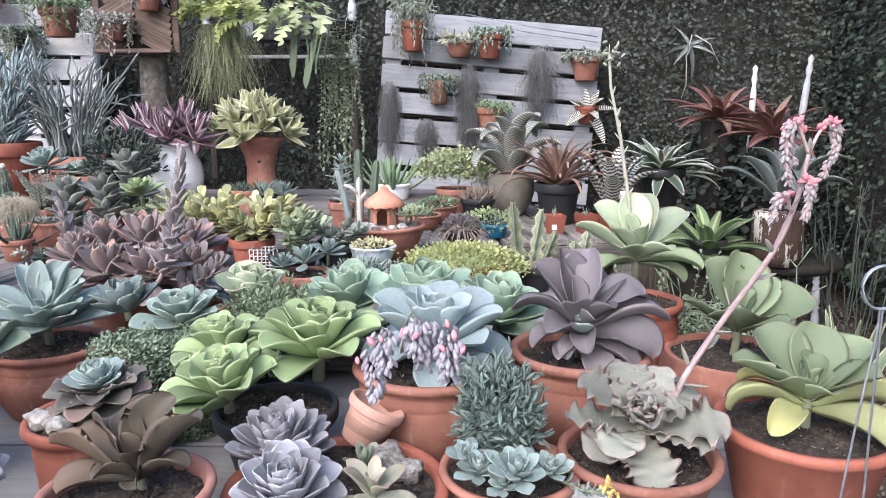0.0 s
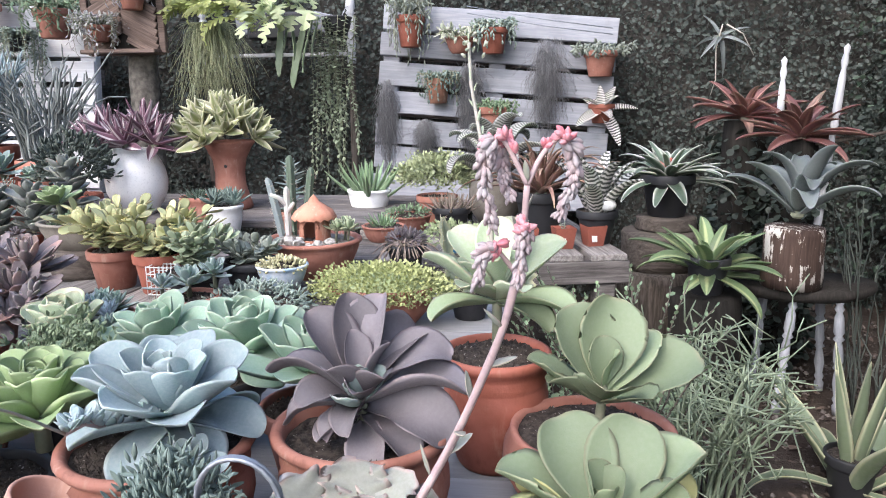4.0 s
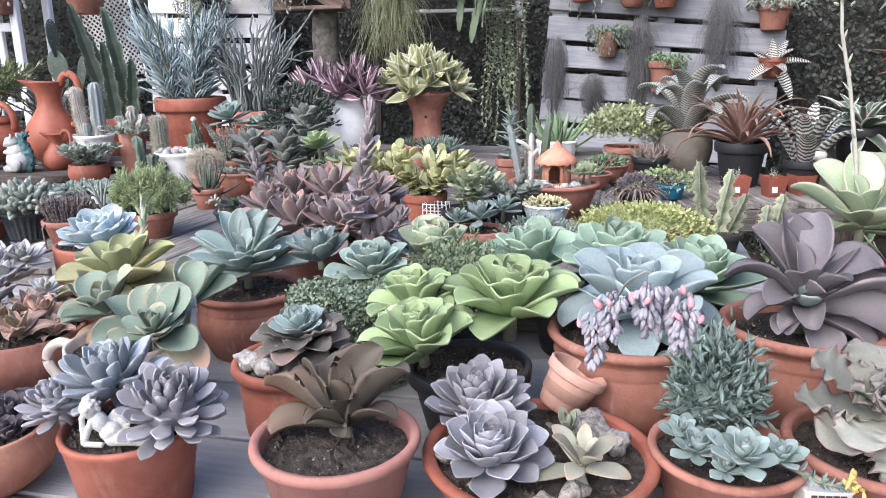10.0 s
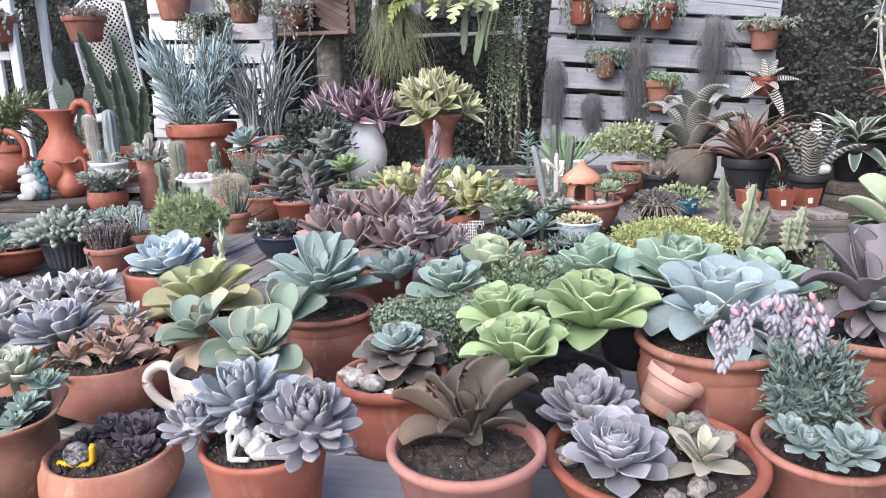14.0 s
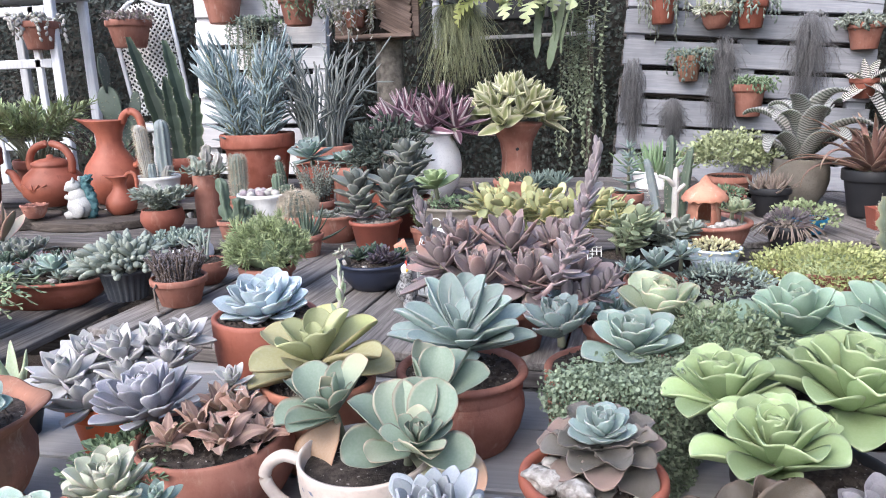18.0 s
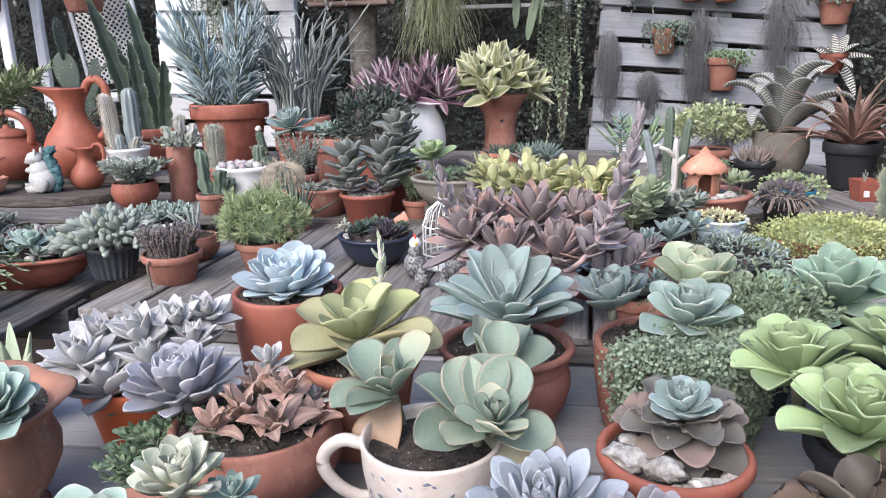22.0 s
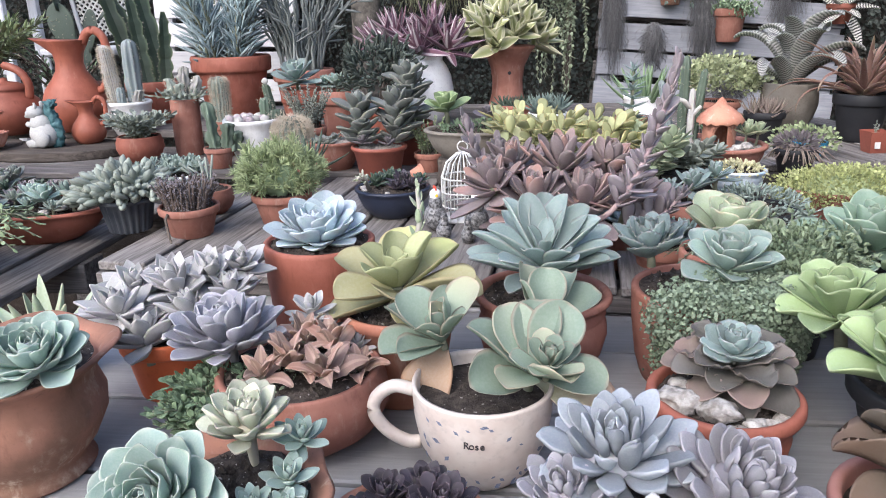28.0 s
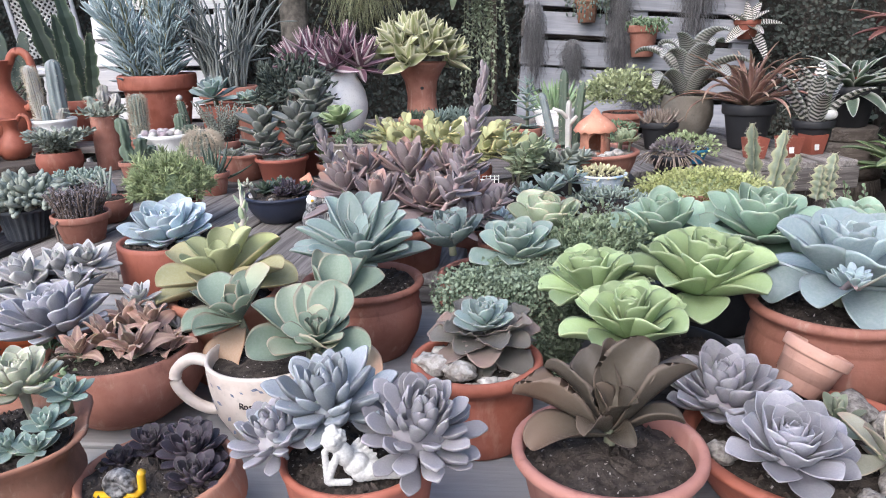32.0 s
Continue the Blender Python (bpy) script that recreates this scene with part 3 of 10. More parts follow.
def leaf_shape(w=0.4, th=0.08, peak=0.65, point=0.3, cup=0.2, bend=0.5, base=0.3, wave=0.0, waves=4.0, nl=9, tip_drop=0.0, twist=0.0, fine=False, fold=0.0, mucro=0.0):
    """A fleshy leaf of length 1 along +x: w width, peak where it is widest, point 0 round to 1 sharp, bend its rise in radians."""
    ts = 1 - (1 - np.linspace(0, 1, nl + 1)) ** 1.7
    us = [-1, -0.86, -0.5, 0, 0.5, 0.86, 1.0] if fine else [-1, -0.62, 0, 0.62, 1.0]
    lo = [0.86, 0.5, 0, -0.5, -0.86] if fine else [0.7, 0, -0.7]
    ring = len(us) + len(lo)
    ang = bend * ts - tip_drop * ts ** 3
    dx = np.diff(ts, prepend=0)
    cx, cz = np.cumsum(np.cos(ang) * dx), np.cumsum(np.sin(ang) * dx)
    cx = cx + mucro * np.clip((ts - 0.92) / 0.08, 0, 1) ** 2
    V, U = [], []
    ph = rng.uniform(0, 6.28, 2)
    for i, t in enumerate(ts):
        if t < peak:
            h = base + (1 - base) * math.sin(math.pi / 2 * t / peak) ** 1.15
        else:
            s = (t - peak) / (1 - peak)
            h = (1 - point) * math.sqrt(max(0, 1 - s * s)) + point * max(0, 1 - s) ** 0.75
        h = max(h, 0.012) * w / 2
        k = th * (0.35 + 0.65 * math.sin(math.pi * min(1, t * 0.85 + 0.15))) * 0.5
        if t >= 1:
            k *= 0.25
        nx, nz = -math.sin(ang[i]), math.cos(ang[i])
        tw = twist * t
        for u, up in [(u, 1) for u in us] + [(u, -1) for u in lo]:
            y = u * h
            z = cup * u * u * h * 1.1 + fold * abs(u) * h + up * k * (1 - u ** 4) * (0.5 if up > 0 else 1.0)
            if wave:
                q = (abs(u) ** 5) * min(1, t * 2.2) * (0.75 + 0.35 * math.sin(9 * t + ph[0]))
                z += wave * q * w * 0.5 * math.sin(waves * 6.28 * t + 1.3 * math.sin(8 * t + ph[1] * u) + ph[0 if u > 0 else 1])
                y *= 1 + 0.4 * wave * q * math.sin(waves * 6.28 * t * 1.6 + ph[1 if u > 0 else 0])
            y, z = y * math.cos(tw) - z * math.sin(tw), y * math.sin(tw) + z * math.cos(tw)
            V.append((cx[i] + nx * z, y, cz[i] + nz * z))
            U.append((u * 0.5 + 0.5, t))
    F = []
    for i in range(nl):
        for j in range(ring):
            a, b = i * ring + j, i * ring + (j + 1) % ring
            F.append((a, b, b + ring, a + ring))
    F.append(tuple(range(ring - 1, -1, -1)))
    F.append(tuple(nl * ring + j for j in range(ring)))
    return np.array(V), F, np.array(U)


def leaf_mesh(material, **shape):
    shape = {"fine": True, **shape}
    shape["nl"] = max(12, shape.get("nl", 12))
    v, f, u = leaf_shape(**shape)
    return mesh_of("leaf", v, [q[::-1] for q in f], material, u)


def curved(pts, per=5):
    """A smooth line through the points."""
    p = np.asarray(pts, dtype=float)
    q = np.vstack([2 * p[0] - p[1], p, 2 * p[-1] - p[-2]])
    out = []
    for i in range(1, len(q) - 2):
        a, b, c, d = q[i - 1:i + 3]
        for t in np.linspace(0, 1, per, endpoint=False):
            out.append(0.5 * (2 * b + (c - a) * t + (2 * a - 5 * b + 4 * c - d) * t * t + (3 * b - a - 3 * c + d) * t ** 3))
    return np.array(out + [p[-1]])


def small_leaf(w=0.5, fold=0.25, bend=0.3, point=0.5):
    """A cheap folded leaf of length 1 along +x for joined foliage."""
    v = np.array([(0, 0, 0), (0.35, w * 0.42, fold * 0.2 + bend * 0.06), (0.72, w * 0.45, fold * 0.25 + bend * 0.25), (1, 0, bend * 0.5),
                  (0.72, -w * 0.45, fold * 0.25 + bend * 0.25), (0.35, -w * 0.42, fold * 0.2 + bend * 0.06), (0.5, 0, -fold * 0.08 + bend * 0.12)])
    f = [(0, 6, 1), (1, 6, 2), (2, 6, 3), (3, 6, 4), (4, 6, 5), (5, 6, 0)]
    u = np.array([(0.5, 0), (1, 0.35), (1, 0.7), (0.5, 1), (0, 0.7), (0, 0.35), (0.5, 0.5)])
    return v, f, u


def bead(sides=5, fat=0.35):
    """A plump bead leaf of length 1 along +x."""
    V, U, F = [], [], []
    for i, (x, r) in enumerate(((0.0, 0.35), (0.3, 0.9), (0.7, 1.0), (1.0, 0.25))):
        for j in range(sides):
            a = 6.2832 * j / sides
            V.append((x, math.cos(a) * r * fat, math.sin(a) * r * fat))
            U.append((j / sides, x))
    for i in range(3):
        for j in range(sides):
            a, b = i * sides + j, i * sides + (j + 1) % sides
            F.append((a, b, b + sides, a + sides))
    F.append(tuple(3 * sides + j for j in range(sides)))
    return np.array(V), [q[::-1] for q in F], np.array(U)


def frames(dirs, roll=None, up=(0, 0, 1)):
    """Rotation matrices whose x axis runs along each direction."""
    d = dirs / (np.linalg.norm(dirs, axis=1)[:, None] + 1e-9)
    y = np.cross(np.broadcast_to(np.array(up, dtype=float), d.shape), d)
    bad = np.linalg.norm(y, axis=1) < 1e-3
    y[bad] = (0, 1, 0)
    y /= np.linalg.norm(y, axis=1)[:, None]
    z = np.cross(d, y)
    if roll is not None:
        c, s = np.cos(roll)[:, None], np.sin(roll)[:, None]
        y, z = y * c + z * s, z * c - y * s
    return np.stack([d, y, z], -1)


def scatter(name, shape, at, rot, size, material, smooth=True):
    """One mesh of many copies of a small shape."""
    v, f, u = shape
    n, k = len(at), len(v)
    size = np.broadcast_to(np.asarray(size, dtype=float), (n,))
    V = np.einsum("nij,kj->nki", rot, v) * size[:, None, None] + np.asarray(at)[:, None, :]
    F = []
    base = [tuple(q) for q in f]
    for i in range(n):
        o = i * k
        F.extend(tuple(j + o for j in q) for q in base)
    return mesh_of(name, V.reshape(-1, 3), F, material, np.tile(u, (n, 1)), smooth)


def on_dome(n, rx, ry, rz, low=-0.1, jitter=0.12):
    """Points and outward directions over a dome."""
    z = rng.uniform(low, 1, n)
    a = rng.uniform(0, 2 * np.pi, n)
    s = np.sqrt(np.clip(1 - z * z, 0, 1))
    d = np.stack([s * np.cos(a), s * np.sin(a), z], -1)
    p = d * (rx, ry, rz) * (1 + rng.normal(0, jitter, n))[:, None]
    return p, d


def blob(name, rx, ry, rz, material, rough=0.18, detail=3.0, sub=3):
    """A lumpy stone-like solid whose foot is at z = 0."""
    bm = bmesh.new()
    bmesh.ops.create_icosphere(bm, subdivisions=sub, radius=1.0)
    o = Vector(rng.uniform(0, 40, 3))
    for v in bm.verts:
        k = 1 + rough * noise.noise(v.co * detail * 0.5 + o) * 1.6 + rough * 0.5 * noise.noise(v.co * detail * 1.7 + o)
        v.co = Vector((v.co.x * rx * k, v.co.y * ry * k, (v.co.z * k * 0.5 + 0.5) * rz))
    return from_bm(name, bm, material, True)


def box_mesh(name, sx, sy, sz, material, bevel=0.003, uneven=0.0, cuts=0):
    """A bevelled board centred on x and y with its top at z = 0."""
    bm = bmesh.new()
    bmesh.ops.create_cube(bm, size=1.0)
    for v in bm.verts:
        v.co = Vector((v.co.x * sx + rng.normal(0, 1) * uneven, v.co.y * sy + rng.normal(0, 1) * uneven, (v.co.z - 0.5) * sz + rng.normal(0, 0.4) * uneven))
    if bevel:
        bmesh.ops.bevel(bm, geom=list(bm.edges), offset=bevel, segments=1, affect="EDGES")
    return from_bm(name, bm, material)


POTS = {
    "standard": [(0.0, 0), (0.66, 0), (0.70, 0.03), (0.90, 0.74), (0.91, 0.76), (1.0, 0.77), (1.02, 0.80), (1.03, 0.97), (1.0, 1.0), (0.93, 1.0), (0.91, 0.97)],
    "tapered": [(0.0, 0), (0.74, 0), (0.78, 0.02), (0.97, 0.90), (1.0, 0.93), (1.01, 0.97), (0.99, 1.0), (0.93, 0.995), (0.91, 0.96)],
    "lipped": [(0.0, 0), (0.68, 0), (0.72, 0.03), (0.93, 0.86), (1.0, 0.88), (1.03, 0.93), (1.02, 0.98), (0.98, 1.0), (0.92, 0.99), (0.90, 0.95)],
    "belly": [(0.0, 0), (0.66, 0), (0.72, 0.04), (0.90, 0.30), (0.97, 0.52), (0.96, 0.64), (0.92, 0.72), (0.915, 0.74), (0.945, 0.78), (0.90, 0.83), (0.91, 0.88), (0.99, 0.91), (1.03, 0.95), (1.01, 0.99), (0.95, 1.0), (0.89, 0.97)],
    "bowl": [(0.0, 0), (0.55, 0), (0.60, 0.03), (0.82, 0.35), (0.95, 0.72), (0.98, 0.88), (1.03, 0.91), (1.03, 0.97), (0.99, 1.0), (0.93, 0.99), (0.91, 0.95)],
    "round": [(0.0, 0), (0.52, 0), (0.60, 0.03), (0.92, 0.28), (1.06, 0.55), (1.04, 0.78), (0.97, 0.93), (0.97, 0.98), (0.93, 1.0), (0.88, 0.98)],
    "tall": [(0.0, 0), (0.74, 0), (0.80, 0.03), (0.90, 0.25), (0.98, 0.65), (1.0, 0.95), (1.0, 0.985), (0.96, 1.0), (0.90, 0.99), (0.89, 0.95)],
    "brick": [(0.0, 0), (0.80, 0), (0.83, 0.03), (0.86, 0.20), (0.84, 0.22), (0.88, 0.40), (0.86, 0.42), (0.90, 0.60), (0.88, 0.62), (0.91, 0.80), (0.99, 0.84), (1.03, 0.90), (1.02, 0.97), (0.97, 1.0), (0.90, 0.98), (0.88, 0.94)],
    "urn": [(0.0, 0), (0.60, 0), (0.66, 0.04), (0.60, 0.10), (0.58, 0.14), (0.72, 0.26), (0.86, 0.46), (0.88, 0.60), (0.80, 0.76), (0.82, 0.84), (0.98, 0.94), (1.06, 0.985), (1.02, 1.0), (0.90, 0.95), (0.80, 0.86)],
    "belly_jar": [(0.0, 0), (0.50, 0), (0.56, 0.02), (0.80, 0.16), (0.97, 0.36), (1.0, 0.52), (0.93, 0.70), (0.78, 0.84), (0.66, 0.92), (0.66, 0.96), (0.70, 0.99), (0.68, 1.0), (0.60, 0.99), (0.58, 0.95)],
    "cylinder": [(0.0, 0), (0.93, 0), (0.97, 0.02), (0.99, 0.5), (1.0, 0.97), (0.98, 1.0), (0.90, 1.0), (0.89, 0.96)],
    "vase": [(0.0, 0), (0.74, 0), (0.80, 0.03), (0.72, 0.14), (0.58, 0.34), (0.55, 0.52), (0.62, 0.72), (0.84, 0.90), (0.98, 0.97), (0.97, 1.0), (0.88, 0.98), (0.74, 0.9)],
}


def pot(owner, r, h, style="standard", material=None, at=(0, 0, 0), soil=0.90, label="", wave=None, squash=(1, 1), ribs=None, wobble=0.008, segs=40, soil_mat=None, tilt=None):
    """The pot and the soil in it, as two parts of owner; returns the height of the soil."""
    material = material or TERRA
    prof = [(a * r, b * h) for a, b in POTS[style]]
    inner = prof[-1][0]
    top = soil * h
    prof += [(inner * 0.99, top), (inner * 0.96, top - 0.008)]
    m = Matrix.Translation(at) @ (tilt or Matrix())
    v, f = lathe(prof, segs, wobble, wave, squash, ribs)
    part("pot", mesh_of("pot", v, f, material), owner, m, label)
    rings, n = 6, 26
    V, F = [(0, 0, top + 0.004)], []
    for i in range(1, rings + 1):
        for j in range(n):
            a = 6.28318 * j / n
            q = inner * 1.01 * i / rings
            V.append((q * math.cos(a) * squash[0], q * math.sin(a) * squash[1], top + rng.normal(0, 0.0022) + 0.006 * (1 - i / rings)))
    for j in range(n):
        F.append((0, 1 + j, 1 + (j + 1) % n))
    for i in range(rings - 1):
        for j in range(n):
            a, b = 1 + i * n + j, 1 + i * n + (j + 1) % n
            F.append((a, a + n, b + n, b))
    k = 240
    rad, an = inner * 0.93 * np.sqrt(rng.uniform(0, 1, k)), rng.uniform(0, 6.28, k)
    c = np.stack([rad * np.cos(an) * squash[0], rad * np.sin(an) * squash[1], np.full(k, top + 0.004)], -1)
    for p in c:
        s, o = rng.uniform(0.0016, 0.0056), len(V)
        V += [tuple(p + s * np.array(d)) for d in ((-1, -0.7, -0.5), (1, -0.6, -0.4), (0.1, 1, -0.5), (0, 0, 0.9))]
        F += [(o, o + 1, o + 3), (o + 1, o + 2, o + 3), (o + 2, o, o + 3)]
    part("soil", mesh_of("soil", V, F, soil_mat or SOIL, None, False), owner, m, "", "stuff")
    return top


def rosette(owner, at, R, n, leaf, e0=8.0, e1=78.0, inner=0.28, tilt=(0, 0), spin=None, stem=0.0, rise=0.18, label="", name="rosette", wild=5.0, power=1.0, stem_mat=None, sink=0.3):
    """A spiral of single leaves about a core; leaf: one mesh or a few, picked from outer to inner."""
    leaf = leaf if isinstance(leaf, (list, tuple)) else [leaf]
    at, stem = (at[0], at[1], at[2] - sink * R), max(0.0, stem - sink * R)
    core = [(0.02 * R, -stem - 0.02 * R), (max(0.09 * R, 0.004), -stem), (max(0.08 * R, 0.0035), 0), (0.10 * R, rise * R * 0.5), (0.04 * R, rise * R)]
    v, f = lathe(core, 10)
    lean = pose(0, 0, 0, tilt[0], tilt[1], 0)
    hub = part(name, mesh_of("core", v, f, stem_mat or STEM), owner, Matrix.Translation(at) @ lean, label)
    spin = rng.uniform(0, 6.28) if spin is None else spin
    n = round(n * 1.3) if n > 12 else n
    for i in range(n):
        t = i / max(1, n - 1)
        k = t ** power
        size = R * (1 + (inner - 1) * k) * rng.uniform(0.92, 1.06)
        el = e0 + (e1 - e0) * k + rng.normal(0, wild * (1 - 0.6 * t))
        m = pose(0, 0, rise * R * t, 0, 0, math.degrees(spin + i * GOLD) + rng.normal(0, wild)) @ pose(0, 0, 0, rng.normal(0, wild), -el, 0)
        m = m @ Matrix.Translation((0.04 * R, 0, 0)) @ Matrix.Scale(size, 4)
        part("leaf", leaf[min(len(leaf) - 1, int(t * len(leaf)))], hub, m)
    return hub


def whorls(owner, at, R, rings, leaf, tilt=(0, 0), stem=0.0, rise=0.3, label="", name="rosette", wild=6.0, sink=0.3, spin=None, stem_mat=None):
    """An open rosette in rings; rings: (leaves, elevation, length) from the outer ring in. leaf: one mesh or one list of meshes for each ring."""
    R = R * 0.78
    at, stem = (at[0], at[1], at[2] - sink * R), max(0.0, stem - sink * R)
    core = [(0.05 * R, -stem - 0.03 * R), (0.085 * R, -stem), (0.08 * R, 0), (0.085 * R, rise * R * 0.6), (0.03 * R, rise * R)]
    v, f = lathe(core, 12)
    hub = part(name, mesh_of("core", v, f, stem_mat or STEM), owner, Matrix.Translation(at) @ pose(0, 0, 0, tilt[0], tilt[1], 0), label)
    a = rng.uniform(0, 6.28) if spin is None else spin
    leaf = leaf if isinstance(leaf, list) else [leaf]
    for k, (n, el, length) in enumerate(rings):
        z = rise * R * k / max(1, len(rings) - 1)
        pool = leaf[min(k, len(leaf) - 1)]
        pool = pool if isinstance(pool, list) else [pool]
        a += 0.5 * 6.283 / n + 0.35
        for i in range(n):
            yaw = math.degrees(a + 6.283 * i / n) + rng.normal(0, wild)
            size = R * length * rng.uniform(0.88, 1.1)
            m = pose(0, 0, z + rng.normal(0, 0.02) * R, 0, 0, yaw) @ pose(0, 0, 0, rng.normal(0, wild * 0.9), -(el + rng.normal(0, wild * 0.8)), 0)
            part("leaf", pool[i % len(pool)], hub, m @ Matrix.Translation((0.03 * R, 0, 0)) @ Matrix.Scale(size, 4))
    return hub


def spoon(material, inner=None, **kw):
    """Leaf meshes for an open rosette: several outer variants, then cupped inner ones."""
    kw = {"w": 0.5, "th": 0.06, "peak": 0.68, "point": 0.22, "cup": 0.3, "bend": 0.25, "base": 0.24, "nl": 14, **kw}
    out = []
    for k, m in ((0.3, material), (0.7, material), (1.1, inner or material)):
        pool = []
        for j in range(3):
            q = dict(kw, bend=kw["bend"] * k + rng.normal(0, 0.09), cup=kw["cup"] * (0.7 + 0.4 * k) * rng.uniform(0.8, 1.25), w=kw["w"] * rng.uniform(0.92, 1.08), twist=kw.get("twist", 0.0) * (-1) ** j + rng.normal(0, 0.06), tip_drop=kw.get("tip_drop", 0.0) * rng.uniform(0.4, 1.3))
            pool.append(leaf_mesh(m, **q))
        out.append(pool)
    return out


def frond_mesh(material, lobes=7, wide=0.24, drop=1.5, deep=0.62):
    """A thin lobed fern frond of length 1 along +x that bows down."""
    n = lobes * 6
    t = np.linspace(0, 1, n + 1)
    ang = 0.3 - drop * t ** 1.4
    x, z = np.cumsum(np.cos(ang)) / n, np.cumsum(np.sin(ang)) / n
    h = wide * np.sin(np.pi * (0.06 + 0.9 * t)) ** 0.7
    V, U, F = [], [], []
    for i in range(n + 1):
        for s, ph in ((1, 0.0), (-1, 0.5)):
            k = 1 - deep + deep * abs(math.sin(math.pi * (lobes * t[i] + ph)))
            y = s * h[i] * k
            V += [(x[i] + 0.35 * abs(y), y, z[i] - 0.3 * abs(y)), (x[i], 0.0, z[i])]
            U += [(0.5 + 0.5 * s, t[i]), (0.5, t[i])]
    for i in range(n):
        a, b = i * 4, i * 4 + 4
        F += [(a, a + 1, b + 1, b), (a + 3, a + 2, b + 2, b + 3)]
    return mesh_of("frond", V, F, material, U)


def foliage(owner, shape, at, dirs, size, material, name="foliage", roll=1.2, label="", kind=""):
    rot = frames(np.asarray(dirs, dtype=float), rng.normal(0, roll, len(at)))
    return part(name, scatter(name, shape, at, rot, size, material), owner, None, label, kind)


def arcs(n, base_r, height, spread, droop=0.0, pts=6, start=(0, 0, 0), lean=(0, 0)):
    """n stems that rise from a tuft and lean outward."""
    out = []
    for i in range(n):
        a = rng.uniform(0, 6.28)
        b = base_r * math.sqrt(rng.uniform(0, 1))
        s, h = spread * rng.uniform(0.3, 1.0), height * rng.uniform(0.65, 1.05)
        c = np.array(start) + (b * math.cos(a), b * math.sin(a), 0)
        t = np.linspace(0, 1, pts)
        a2 = a + rng.normal(0, 0.4)
        line = np.stack([c[0] + math.cos(a2) * s * t ** 1.6 + lean[0] * t, c[1] + math.sin(a2) * s * t ** 1.6 + lean[1] * t, c[2] + h * t - droop * h * t ** 3], -1)
        line[1:] += rng.normal(0, height * 0.012, (pts - 1, 3))
        out.append(line)
    return out


def leafy_stems(owner, lines, stem_r, shape, size, per, material, stem_mat=None, out=0.9, name="foliage", whorl=False, tip_size=0.7, start=0.25):
    """Stems with leaves all along them."""
    part("branchwork", tube_mesh("branchwork", lines, stem_r, stem_mat or STEM), owner, None, "", "stuff")
    P, D, S = [], [], []
    for line in lines:
        p = np.asarray(line)
        seg = np.linspace(start, 1, per)
        q = np.stack([np.interp(seg, np.linspace(0, 1, len(p)), p[:, k]) for k in range(3)], -1)
        d = np.gradient(p, axis=0)
        d = np.stack([np.interp(seg, np.linspace(0, 1, len(p)), d[:, k]) for k in range(3)], -1)
        d /= np.linalg.norm(d, axis=1)[:, None] + 1e-9
        an = np.arange(per) * (GOLD if not whorl else 1.5708) + rng.uniform(0, 6.28)
        ref = np.array([1.0, 0.1, 0]) if abs(d[0][2]) > 0.7 else np.array([0, 0, 1.0])
        s = np.cross(d, ref)
        s /= np.linalg.norm(s, axis=1)[:, None] + 1e-9
        u = np.cross(s, d)
        r = s * np.cos(an)[:, None] + u * np.sin(an)[:, None]
        k = np.linspace(0, 1, per)[:, None]
        P.append(q)
        D.append(r * (out * (1 - 0.75 * k ** 3)) + d * (0.35 + 0.6 * k ** 2) + rng.normal(0, 0.12, (per, 3)))
        S.append(size * (1 + (tip_size - 1) * k[:, 0]) * rng.uniform(0.8, 1.15, per))
    return foliage(owner, shape, np.concatenate(P), np.concatenate(D), np.concatenate(S), material, name, 0.3, "", "stuff")


